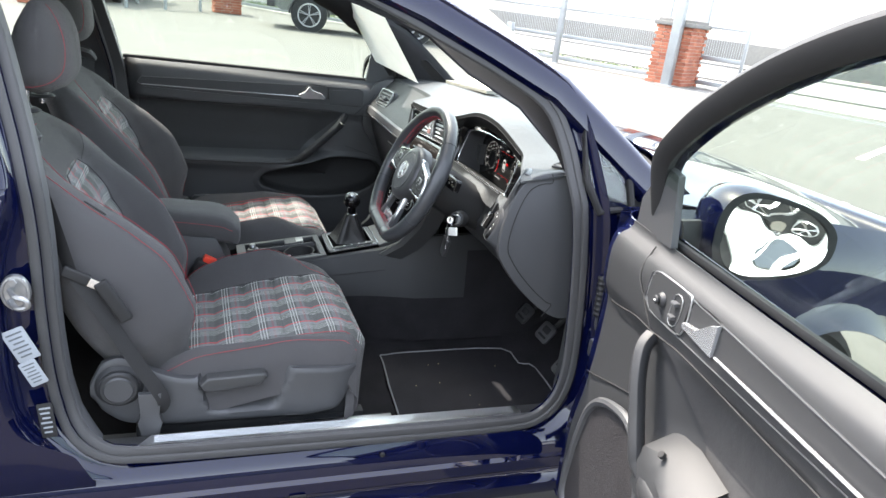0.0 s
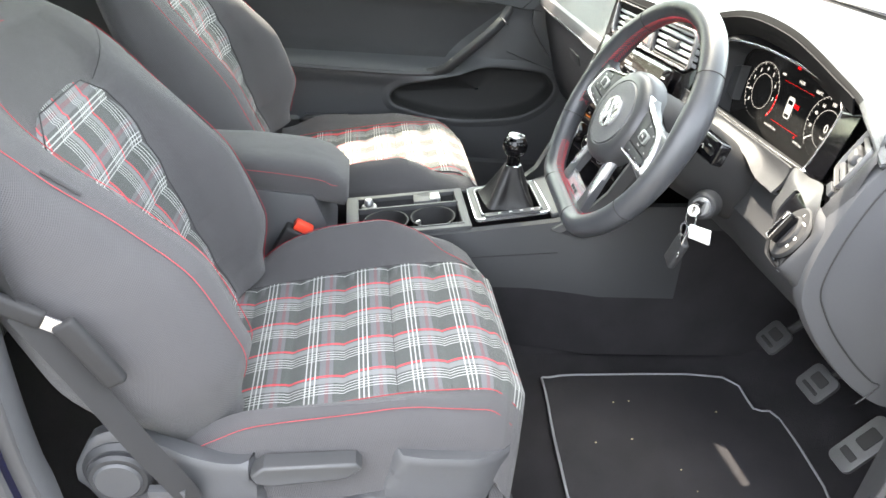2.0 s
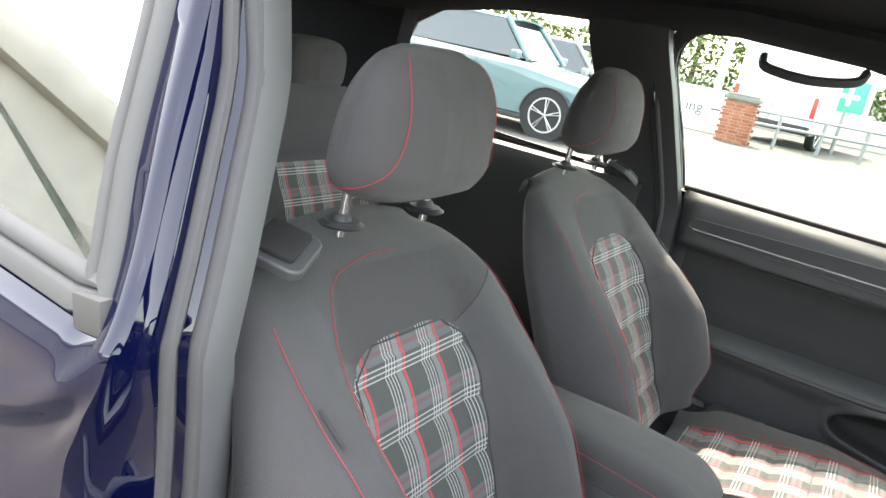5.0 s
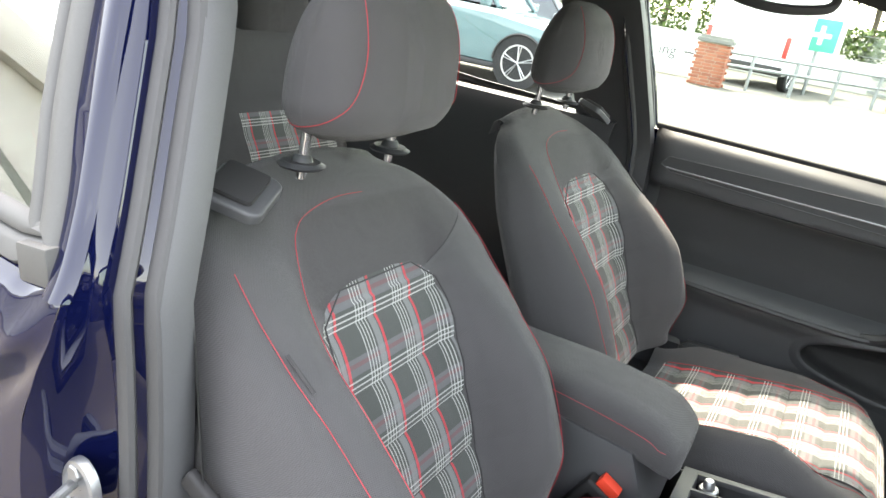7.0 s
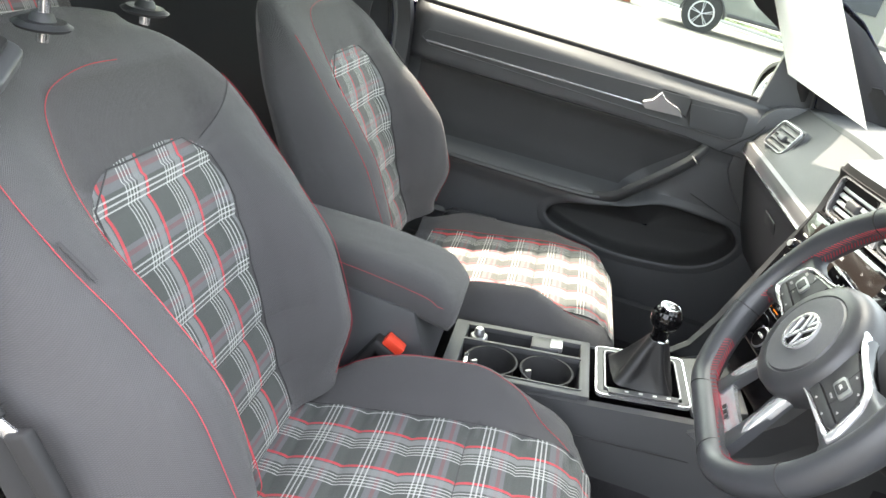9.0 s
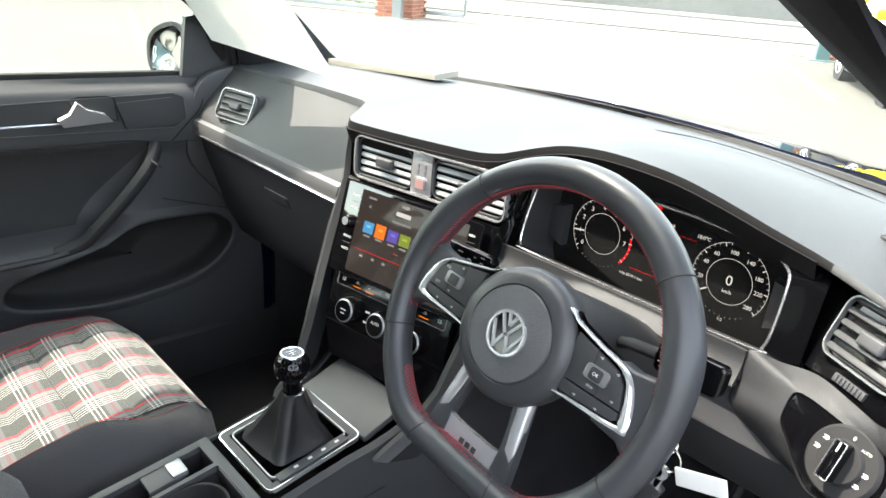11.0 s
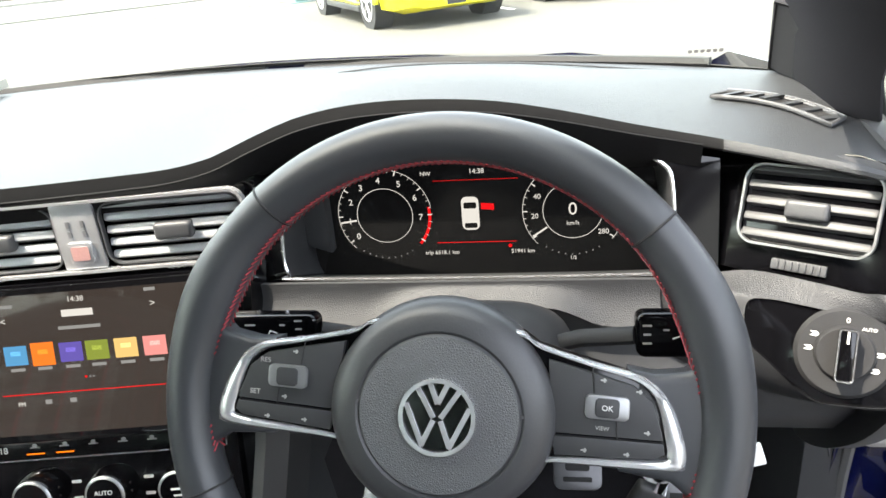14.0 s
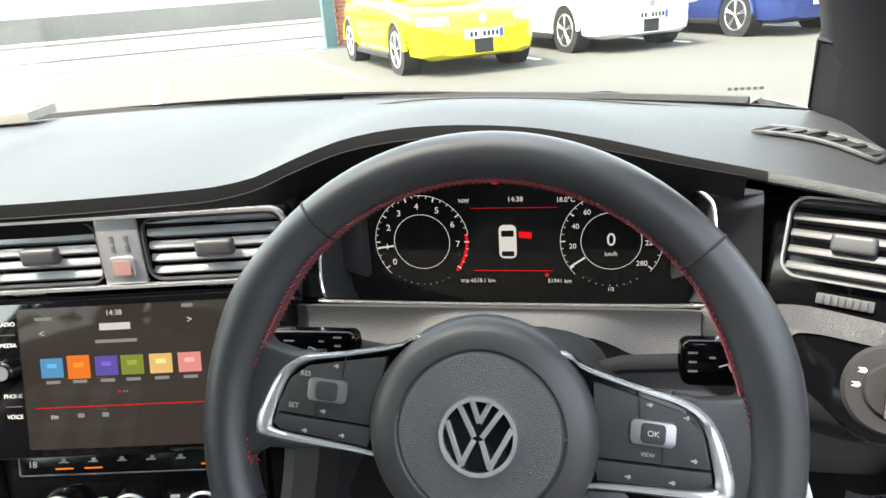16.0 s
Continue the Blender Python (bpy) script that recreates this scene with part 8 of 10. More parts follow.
def door(name, P, label, right):
    """P(s, n, z) gives the place of a point of the door."""
    d = root(name, P(0.0, 0.0, 0.30), label, "car door", "front doors")
    zs = [0.28, 0.30, 0.34] + [lerp(0.38, 0.965, i / 62) for i in range(63)]
    ss = [0.0, 0.015, 0.03] + [lerp(0.05, 1.06, i / 60) for i in range(61)] + [1.075, 1.085]

    def bz(s, z):
        return z + (line1([(0.1, -0.012), (1.05, 0.006)], s)) * max(0, (z - 0.85) / 0.115)

    ss = sorted(ss + [0.40])
    ref = ss.index(0.40)

    def along(s, z):
        """Let one column of the lining run down the slant of the cloth insert."""
        d = line1([(0.30, 0.40), (0.655, 0.486), (0.832, 0.306), (0.96, 0.33)], z)
        return s if s < 0.05 or s > 1.06 else lerp(0.05, d, (s - 0.05) / 0.35) if s < 0.40 else lerp(d, 1.06, (s - 0.40) / 0.66)

    rows = []
    for z in zs:
        rows.append([P(s, door_n(s, z) * min(1, 0.35 + s * 16) * min(1, 0.3 + (1.085 - s) * 20), bz(s, z)) for s in [along(q, z) for q in ss]])

    def kind(i, j):
        s, z = ss[j], zs[i]
        if 0.665 < z < 0.832 and j >= ref and s < 1.03:
            return 1
        return 2 if ss[j] < 0.055 else 0

    bm = B()
    grid(bm, rows, kind)
    if not right:
        hole = []
        for fc in bm.faces:
            c = fc.calc_center_median()
            if in_pocket(0.372 - c.x, c.z):
                hole.append(fc)
        bmesh.ops.delete(bm, geom=hole, context="FACES")
    # same lining on both doors; the passenger's copy is lightened to lift its shade
    ln = part("door_lining", solid(bm, 0.003), ["plastic" if right else "lining", "cloth_k", "paint"], d, "grained door lining with cloth insert", sharp=50)
    if not right:
        bm = B()
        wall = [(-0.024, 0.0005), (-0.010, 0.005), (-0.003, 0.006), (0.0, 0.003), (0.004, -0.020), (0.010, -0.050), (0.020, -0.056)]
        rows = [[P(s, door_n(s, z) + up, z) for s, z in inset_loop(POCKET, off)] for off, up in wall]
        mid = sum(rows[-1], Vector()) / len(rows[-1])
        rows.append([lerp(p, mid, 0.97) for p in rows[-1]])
        # walls and floor of the pocket are black: the hollow's shade is in the colour
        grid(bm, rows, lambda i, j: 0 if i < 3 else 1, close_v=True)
        part("map_pocket", bm, ["lining", "rubber_k"], d, "hollow map pocket with a rounded rim, its inside blackened for shade", sharp=60)
    # joints between the lining's fields
    for pts in ([(0.0, 0.785), (0.094, 0.799), (0.206, 0.822), (0.268, 0.825), (0.32, 0.832), (0.40, 0.838), (0.7, 0.838), (1.04, 0.838)], [(0.0, 0.60), (0.065, 0.631), (0.176, 0.666), (0.293, 0.703)], [(0.188, 0.945), (0.198, 0.90), (0.235, 0.86), (0.266, 0.827)]):
        bm = B()
        seam(bm, [P(s, door_n(s, z) * min(1, 0.35 + s * 16) + 0.0015, z) for s, z in pts], 0.0014)
        part("lining_joint", bm, "rubber_k", ln)
    # outer skin and edges
    bm = B()
    rows = []
    for i in range(22):
        z = lerp(0.27, 0.955, i / 21)
        o = 0.034 - 0.05 * max(0, 0.34 - z) * 2 + 0.012 * math.exp(-((z - 0.72) / 0.10) ** 2) - 0.010 * math.exp(-((z - 0.40) / 0.05) ** 2) - 0.02 * max(0, (z - 0.90) / 0.055) ** 2
        rows.append([P(s, -o, z + 0.006 * s) for s in [lerp(-0.012, 1.125, k / 24) for k in range(25)]])
    grid(bm, rows)
    part("door_skin", solid(bm, 0.002), "paint", d, "blue painted door skin")
    bm = B()
    for s0, s1 in ((-0.012, 0.0), (1.125, 1.085)):
        rows = [[P(s0, -0.03, z), P(s0, -0.005, z), P(s1, 0.005, z), P(s1, 0.03, z)] for z in [lerp(0.28, 0.95, k / 10) for k in range(11)]]
        grid(bm, rows)
    rows = [[P(s, -0.03, 0.272), P(s, 0.0, 0.268), P(s, 0.045, 0.28)] for s in [lerp(-0.012, 1.12, k / 10) for k in range(11)]]
    grid(bm, rows)
    part("door_edge", solid(bm, 0.002), "paint", d, "blue painted door edge")
    # belt seal
    bm = B()
    tube(bm, [P(s, 0.012, bz(s, 0.967)) for s in [lerp(0.14, 1.09, k / 12) for k in range(13)]], 0.006, 8, rb=0.008)
    part("belt_seal", bm, "rubber_k", d, "black window seal")
    # window frame
    wn_ = lambda z: 0.004 + max(0, z - 0.95) * 0.36
    loop = [(0.135, 0.955), (0.145, 1.02), (0.175, 1.095), (0.28, 1.165), (0.40, 1.225), (0.55, 1.285), (0.72, 1.332), (0.90, 1.356), (1.06, 1.358), (1.15, 1.335), (1.185, 1.27), (1.165, 1.17), (1.135, 1.06), (1.115, 0.965)]
    run = smooth_path([P(s, wn_(z), z) for s, z in loop], 5)
    bm = B()
    tube(bm, run, 0.020, 10, rb=0.014, power=3)
    fr_ = part("window_frame", bm, "rubber_k", d, "black window frame")
    bm = B()
    run2 = smooth_path([P(s, wn_(z) - 0.016, z) for s, z in loop], 5)
    tube(bm, run2, 0.022, 10, rb=0.007, power=3)
    part("frame_skin", bm, "paint", fr_, "blue painted outer face")
    # mirror triangle
    bm = B()
    vs = [P(s, n, z) for s, n, z in ((0.055, 0.020, 0.94), (0.225, 0.036, 0.955), (0.215, 0.046, 1.075), (0.165, 0.048, 1.085), (0.075, 0.030, 1.0))]
    vv = [bm.verts.new(v) for v in vs]
    bm.faces.new(vv)
    part("mirror_triangle", solid(bm, 0.012), "plastic_s", d, "grey mirror triangle cover")
    # glass
    bm = B()
    lo = [P(s, 0.004, 0.955) for s in [lerp(0.14, 1.115, k / 10) for k in range(11)]]
    vv = [bm.verts.new(P(s, wn_(z) + 0.0, z)) for s, z in loop]
    bm.faces.new(vv)
    gl = part("window_glass", solid(bm, 0.004), "glass_side", d, "raised door window")
    gl.visible_shadow = False
    # trim strip with handle
    def face(s, z, up=0.0):
        return P(s, door_n(s, z) + up, z)
    bm = B()
    o = [(0.235, 0.872), (0.26, 0.857), (0.45, 0.862), (1.02, 0.880), (1.045, 0.895), (1.03, 0.915), (0.45, 0.926), (0.26, 0.927), (0.238, 0.918)]
    rows = [[face(s, z, 0.0035) for s, z in o], [face(s, z, 0.0) for s, z in o]]
    grid(bm, rows, close_v=True)
    bm.faces.new([bm.verts.new(face(s, z, 0.0036)) for s, z in o])
    part("trim_plate", bm, "plastic", d, "dark satin trim insert")
    bm = B()
    tube(bm, [face(s, z, 0.004) for s, z in o], 0.0012, 6, True)
    part("trim_rim", bm, "plastic_s", d)
    bm = B()
    tube(bm, [face(s, line1([(0.47, 0.884), (1.03, 0.889)], s), 0.008) for s in [lerp(0.47, 1.03, k / 12) for k in range(13)]], 0.0024, 6)
    part("chrome_strip", bm, "silver", d, "chrome strip along the trim")
    bm = B()
    hm = [face(0.371, 0.881, 0.007), face(0.456, 0.877, 0.007), face(0.457, 0.925, 0.011), face(0.440, 0.917, 0.013), face(0.416, 0.898, 0.013), face(0.373, 0.890, 0.010)] if right else [face(0.385, 0.884, 0.006), face(0.475, 0.880, 0.006), face(0.485, 0.895, 0.014), face(0.465, 0.905, 0.018), face(0.450, 0.926, 0.020), face(0.435, 0.912, 0.020), face(0.40, 0.900, 0.012)]
    vv = [bm.verts.new(v) for v in hm]
    bm.faces.new(vv)
    part("inner_handle", solid(bm, 0.008), "silver", d, "chrome inner door handle")
    # scooped hollow behind the handle, its shade put in as black
    bm = B()
    hol = [(0.372, 0.880), (0.374, 0.922), (0.385, 0.929), (0.440, 0.930), (0.462, 0.926), (0.452, 0.908), (0.420, 0.892)]
    grid(bm, [[face(s, z, 0.0046) for s, z in hol], [face(lerp(s, 0.41, 0.25), lerp(z, 0.91, 0.25), -0.004) for s, z in hol]], close_v=True)
    bm.faces.new([bm.verts.new(face(lerp(s, 0.41, 0.25), lerp(z, 0.91, 0.25), -0.004)) for s, z in hol])
    part("handle_hollow", bm, "rubber_k", d, "hollow behind the handle, blackened for shade")
    if right:
        sw_o = [(0.246, 0.880), (0.262, 0.862), (0.300, 0.860), (0.368, 0.868), (0.371, 0.924), (0.350, 0.930), (0.262, 0.926), (0.247, 0.914)]
        bm = B()
        bm.faces.new([bm.verts.new(face(s, z, 0.0046)) for s, z in sw_o])
        pn = part("switch_plate", solid(bm, 0.002), "plastic", d, "dark plate for mirror and lock switches")
        bm = B()
        tube(bm, smooth_path([face(s, z, 0.005) for s, z in sw_o], 4, True), 0.0016, 6, True)
        part("plate_rim", bm, "satin", pn, "satin silver rim")
        bm = B()
        cyl(bm, face(0.296, 0.893, 0.004), face(0.296, 0.893, 0.012), 0.0125, 0.0105, 24, 0.002)
        cyl(bm, face(0.296, 0.893, 0.012), face(0.296, 0.893, 0.019), 0.0065, 0.0075, 18, 0.0015)
        kb_ = part("mirror_knob", bm, "plastic", d, "round mirror adjuster knob")
        bm = B()
        tube(bm, [face(0.296, 0.893, 0.0195), face(0.300, 0.893, 0.0195)], 0.0012, 6)
        part("knob_mark", bm, "print", kb_)
        bm = B()
        tube(bm, smooth_path([face(s, z, 0.006) for s, z in ((0.326, 0.872), (0.350, 0.874), (0.352, 0.916), (0.328, 0.915))], 3, True), 0.0010, 5, True)
        part("key_frame", bm, "satin", pn)
        for z in (0.883, 0.905):
            bm = B()
            tube(bm, [face(0.332, z, 0.0055), face(0.346, z, 0.0055)], 0.008, 10, rb=0.003, power=4)
            ky_ = part("lock_key", bm, "plastic_s", d, "door lock key")
            bm = B()
            tube(bm, [face(0.337, z, 0.0090), face(0.341, z, 0.0090)], 0.0022, 6, rb=0.0006)
            part("key_symbol", bm, "print", ky_)
    else:
        bm = B()
        vv = [bm.verts.new(face(s, z, 0.006)) for s, z in ((0.25, 0.866), (0.36, 0.866), (0.375, 0.915), (0.26, 0.92))]
        bm.faces.new(vv)
        part("speaker_pad", solid(bm, 0.003), "plastic", d, "black corner pad")
    # diagonal pull
    bm = B()
    pts = smooth_path([P(0.286, 0.066, 0.822), P(0.296, 0.082, 0.805), P(0.315, 0.090, 0.765), P(0.338, 0.091, 0.715), P(0.362, 0.091, 0.665), P(0.372, 0.088, 0.640), P(0.390, 0.080, 0.625)] if right else [P(0.305, 0.070, 0.822), P(0.335, 0.105, 0.790), P(0.385, 0.118, 0.742), P(0.445, 0.118, 0.685), P(0.475, 0.108, 0.655), P(0.52, 0.098, 0.638)], 5)
    tube(bm, pts, 0.0115, 12, rb=0.015, power=2.8)
    pu = part("pull_bar", bm, "plastic", d, "diagonal grey pull handle")
    for s, z in () if right else ((0.325, 0.800), (0.452, 0.678)):
        bm = B()
        tube(bm, [P(s - 0.012, 0.112, z - 0.010), P(s, 0.124, z), P(s + 0.012, 0.122, z + 0.010)], 0.0024, 6)
        part("pull_trim", bm, "chrome", pu)
    # armrest edge
    bm = B()
    tube(bm, smooth_path([P(s, n, z) for s, n, z in ((0.49, 0.108, 0.645), (0.56, 0.112, 0.638), (0.75, 0.112, 0.637), (0.95, 0.11, 0.640), (1.05, 0.09, 0.642))], 5), 0.007, 8)
    part("armrest_edge", bm, "plastic", d, "grey edge of the door armrest")
    if right:
        bm = B()
        vv = [bm.verts.new(P(s, n, z)) for s, n, z in ((0.50, 0.112, 0.648), (0.64, 0.114, 0.648), (0.64, 0.085, 0.652), (0.50, 0.082, 0.652))]
        bm.faces.new(vv)
        wp_ = part("window_switch_plate", solid(bm, 0.004), "gloss", d, "black window switch plate")
        for k in (0, 1):
            bm = B()
            a = P(0.535 + 0.05 * k, 0.099, 0.656)
            bmesh.ops.create_cube(bm, size=0.016, matrix=Matrix.Translation(a))
            bmesh.ops.bevel(bm, geom=bm.edges[:], offset=0.004, segments=2, affect="EDGES")
            part("window_key", bm, "satin", wp_)
    # loudspeaker cloth field low at the front
    bm = B()
    o = [(0.12, 0.36), (0.115, 0.46), (0.138, 0.565), (0.163, 0.612), (0.198, 0.641), (0.24, 0.658), (0.290, 0.668), (0.335, 0.655), (0.375, 0.60), (0.40, 0.52), (0.40, 0.40), (0.36, 0.34), (0.25, 0.32)]
    if right:
        run = [P(s, 0.080, z) for s, z in o]
        tube(bm, smooth_path(run, 4, True), 0.009, 8, True)
        pr_ = part("pocket_rim", bm, "plastic_s", d, "pale rim of the door pocket")
        bm = B()
        sm_ = smooth_path([P(s, 0.0785, z) for s, z in o], 4, True)
        bm.faces.new([bm.verts.new(p) for p in sm_])
        part("speaker_cloth", solid(bm, 0.002), "mat", pr_, "dark grey speaker cloth")
        # cup at the foot of the pull, with its screw
        bm = B()
        rows = [[P(s, n, z) for s, n, z in ((0.372, 0.030, 0.700), (0.372, 0.084, 0.672), (0.372, 0.094, 0.650), (0.372, 0.092, 0.60))], [P(s, n, z) for s, n, z in ((0.44, 0.030, 0.712), (0.44, 0.080, 0.700), (0.44, 0.100, 0.668), (0.44, 0.100, 0.60))], [P(s, n, z) for s, n, z in ((0.52, 0.028, 0.700), (0.52, 0.080, 0.672), (0.52, 0.110, 0.650), (0.52, 0.106, 0.60))]]
        grid(bm, rows)
        cp_ = part("grip_cup", solid(bm, 0.003), "plastic", d, "grey cup at the foot of the pull handle")
        bm = B()
        cyl(bm, P(0.435, 0.086, 0.697), P(0.435, 0.092, 0.702), 0.006, seg=12, bevel=0.001)
        part("screw_cap", bm, "rubber_k", cp_)
    # outside mirror
    q = lambda s, n, z: P(s, n, z)
    bm = B()
    rows = []
    for k, (s, sc) in enumerate(((0.155, 1.0), (0.135, 1.06), (0.10, 1.04), (0.06, 0.92), (0.025, 0.66), (0.008, 0.25))):
        rows.append([])
        for j in range(28):
            t = 2 * math.pi * j / 28
            cx, cz = math.copysign(abs(math.cos(t)) ** 0.75, math.cos(t)), math.copysign(abs(math.sin(t)) ** 0.75, math.sin(t))
            hh = 0.078 * (1 + 0.25 * cx)
            rows[-1].append(q(s, -0.205 + 0.125 * cx * sc, 0.968 + hh * cz * sc - 0.008 * (1 - cx)))
    grid(bm, rows, close_v=True)
    bm.faces.new([bm.verts.new(p) for p in rows[-1]])
    mi = part("door_mirror", bm, "paint", d, "blue door mirror housing")
    bm = B()
    rows2 = [[lerp(p, q(0.155, -0.205, 0.968), 0.0) for p in rows[0]], [lerp(p, q(0.160, -0.205, 0.968), 0.02) for p in rows[0]], [lerp(p, q(0.150, -0.205, 0.968), 0.14) for p in rows[0]]]
    grid(bm, rows2, close_v=True)
    part("mirror_rim", solid(bm, 0.003), "rubber_k", mi, "black rim of the mirror")
    bm = B()
    mid, out = q(0.148, -0.205, 0.968), q(1, 0, 0) - q(0, 0, 0)
    rim = [lerp(p, mid, 0.12) - out * (0.002 + 0.10 * (p.z - 0.968)) for p in rows[0]]
    mid -= out * 0.002
    rings = []
    for k in range(7):
        r = k / 6
        rings.append([lerp(mid, p, r) + out * 0.0016 * (1 - (r * (p - mid).length / 0.12) ** 2) for p in rim])
    grid(bm, rings, close_v=True)
    bmesh.ops.remove_doubles(bm, verts=bm.verts, dist=0.0002)
    part("mirror_glass", bm, "mirror", mi, "slightly domed mirror glass", sharp=80)
    bm = B()
    tube(bm, [q(0.12, -0.03, 0.945), q(0.11, -0.07, 0.945), q(0.10, -0.12, 0.945)], 0.016, 10, rb=0.032)
    part("mirror_foot", bm, "rubber_k", mi, "black mirror foot")
    return d


OPEN = radians(80.2)
HINGE = Vector((0.325, -0.895, 0))


def P_right(s, n, z):
    return HINGE + Vector((-math.cos(OPEN) * s - math.sin(OPEN) * n, -math.sin(OPEN) * s + math.cos(OPEN) * n, z))


def P_left(s, n, z):
    return Vector((0.372 - s, 0.757 - n, z))


door("driver_door", P_right, "open blue driver door with grey lining and mirror", True)
door("passenger_door", P_left, "closed blue passenger door with black lining", False)


# ---- outside: ground, road, kerb ----
M["yard"] = concrete("pale_concrete_yard", "4c4a46", "5b5853")
M["asphalt"] = concrete("worn_asphalt", "6f6e6b", "8f8d88", 2.0)
M["path"] = concrete("pale_footpath", "76746e", "8c8a82", 2.0)
M["line"] = plain("road_paint", "e4e2da", 0.8, var=0.1, scale=3, grain=60)
M["render"] = concrete("pale_rendered_wall", "b9b7ae", "d2cfc6", 0.6)
M["stone"] = concrete("grey_cap_stone", "6a6a68", "85847f", 3.0)
M["galv"] = plain("galvanised_steel", (0.30, 0.32, 0.33), 0.5, 0.7, var=0.15, scale=4)
M["teal_paint"] = plain("teal_painted_steel", "4d6a6c", 0.5, var=0.1)
M["grass"] = plain("grass_blades", (0.10, 0.14, 0.03), 0.9, var=0.4, scale=6)
M["leaf"] = plain("green_leaves", (0.05, 0.085, 0.02), 0.7, var=0.45, scale=5)
M["leaf2"] = plain("light_green_leaves", (0.09, 0.13, 0.03), 0.7, var=0.4, scale=5)
M["bark"] = plain("bark", (0.09, 0.07, 0.05), 0.95, var=0.3, scale=10, grain=90, bump=0.8, depth=0.01)
M["tyre"] = plain("tyre", "1f1f20", 0.85, var=0.15)
M["alloy"] = plain("alloy", (0.6, 0.6, 0.62), 0.35, 0.9, var=0.05)
M["lamp"] = plain("headlamp", (0.7, 0.72, 0.75), 0.1, 0.4, var=0.1)
M["dark"] = plain("dark_grille", "232325", 0.5, var=0.1)
M["carglass"] = plain("dark_car_glass", (0.02, 0.025, 0.03), 0.03, var=0.1, bump=0.0, coat=1.0)
M["brick"] = None
n = Nodes("red_brick")
oi = n.add("ObjectInfo")
cbr = n.mix(oi.outputs["Random"], rgb("8c4f3c"), rgb("b5745a"))
cbr = n.mix(n.math("MULTIPLY", n.noise(40, 5), 0.5), cbr, rgb("6e4236"))
n.set(Base_Color=cbr, Roughness=0.9, Normal=n.bump(n.noise(160), 0.6, 0.003))
M["brick"] = n.m
M["clad"] = plain("dark_grey_cladding", "4b4f52", 0.5, var=0.12, scale=0.6, grain=40, bump=0.1)
M["mortar"] = concrete("mortar", "9a958a", "b3aea2", 8.0)

DV, NV = Vector((0.51, -0.86, 0)), Vector((0.86, 0.51, 0))


def SO(s, o, z=0.0):
    """s along the street fence, o outwards from it."""
    return DV * s + NV * o + Vector((0, 0, z))


bm = B()
ns = 40
grid(bm, [[Vector((-260 + 520 * i / ns, -260 + 520 * j / ns, 0)) for j in range(ns + 1)] for i in range(ns + 1)])
tagged(part("ground", bm, "yard"), "pale sunlit concrete yard", "ground", kind="structure")


def strip(name, o0, o1, z, mat, label, cat, t=0.004, s0=-120, s1=160):
    bm = B()
    vs = [bm.verts.new(SO(s, o, z)) for s, o in ((s0, o0), (s1, o0), (s1, o1), (s0, o1))]
    bm.faces.new(vs)
    e = bmesh.ops.extrude_face_region(bm, geom=bm.faces[:])
    bmesh.ops.translate(bm, verts=[v for v in e["geom"] if isinstance(v, bmesh.types.BMVert)], vec=(0, 0, -t))
    return tagged(part(name, bm, mat), label, cat, kind="structure")


strip("pavement", 15.0, 18.2, 0.012, "path", "pale concrete footpath along the street", "pavement", 0.012)
strip("road", 18.35, 26.5, 0.008, "asphalt", "sunlit worn asphalt street", "road", 0.008)
strip("kerb", 18.2, 18.35, 0.06, "stone", "grey concrete kerb", "kerb", 0.06)
strip("kerb", 26.5, 26.65, 0.09, "stone", "grey concrete kerb", "kerb", 0.09)
strip("pavement", 26.65, 29.5, 0.08, "path", "pale far footpath", "pavement", 0.08)
for o in (14.05, 14.42):
    strip("gate_rail", o - 0.02, o + 0.02, 0.006, "galv", "steel gate rail set in the ground", "gate rail", 0.006, -9, 3.2)
for s in range(-40, 60, 6):
    bm = B()
    bm.faces.new([bm.verts.new(SO(a, b, 0.013)) for a, b in ((s, 22.3), (s + 2.6, 22.3), (s + 2.6, 22.42), (s, 22.42))])
    tagged(part("lane_mark", solid(bm, 0.001), "line"), "white lane mark on the street", "road marking", "lane marks", kind="structure")
strip("edge_mark", 25.9, 26.0, 0.013, "line", "white edge line of the street", "road marking", 0.002)
# far boundary wall
bm = B()
prism(bm, [(-120, 0), (160, 0), (160, 2.6), (-120, 2.6)], 0.3, axes(SO(0, 31.0), DV, (0, 0, 1)))
tagged(part("wall_street", bm, "render"), "long pale rendered wall across the street", "wall", kind="structure")
bm = B()
prism(bm, [(-120, 0), (160, 0), (160, 0.9), (-120, 0.9)], 0.12, axes(SO(0, 30.7), DV, (0, 0, 1)))
tagged(part("wall_plinth", bm, "stone"), "grey plinth of the wall across the street", "wall", kind="structure")


# parking bay lines
def line_mark(a, b, w=0.10):
    a, b = Vector(a), Vector(b)
    d = (b - a).normalized()
    c = Vector((-d.y, d.x, 0)) * w / 2
    bm = B()
    bm.faces.new([bm.verts.new(p + Vector((0, 0, 0.005))) for p in (a - c, b - c, b + c, a + c)])
    tagged(part("bay_line", solid(bm, 0.001), "line"), "white parking bay line", "road marking", "bay lines", kind="structure")


BAY0 = Vector((8.72, 2.35, 0))
for k in range(-1, 5):
    a = BAY0 + DV * (2.55 * k) if k else BAY0
    line_mark(a, a + NV * 4.8)
line_mark((8.2, -8.0, 0), (8.2, -8.1, 0))


# ---- brick pillars and fences ----
def stretcher(l, w=0.10, h=0.065):
    bm = B()
    box(bm, (0, 0, 0), (l, w, h), 0.006, seg=1)
    me = bpy.data.meshes.new("brick")
    bm.to_mesh(me)
    bm.free()
    me.materials.append(M["brick"])
    return me


BRICK = stretcher(0.215)


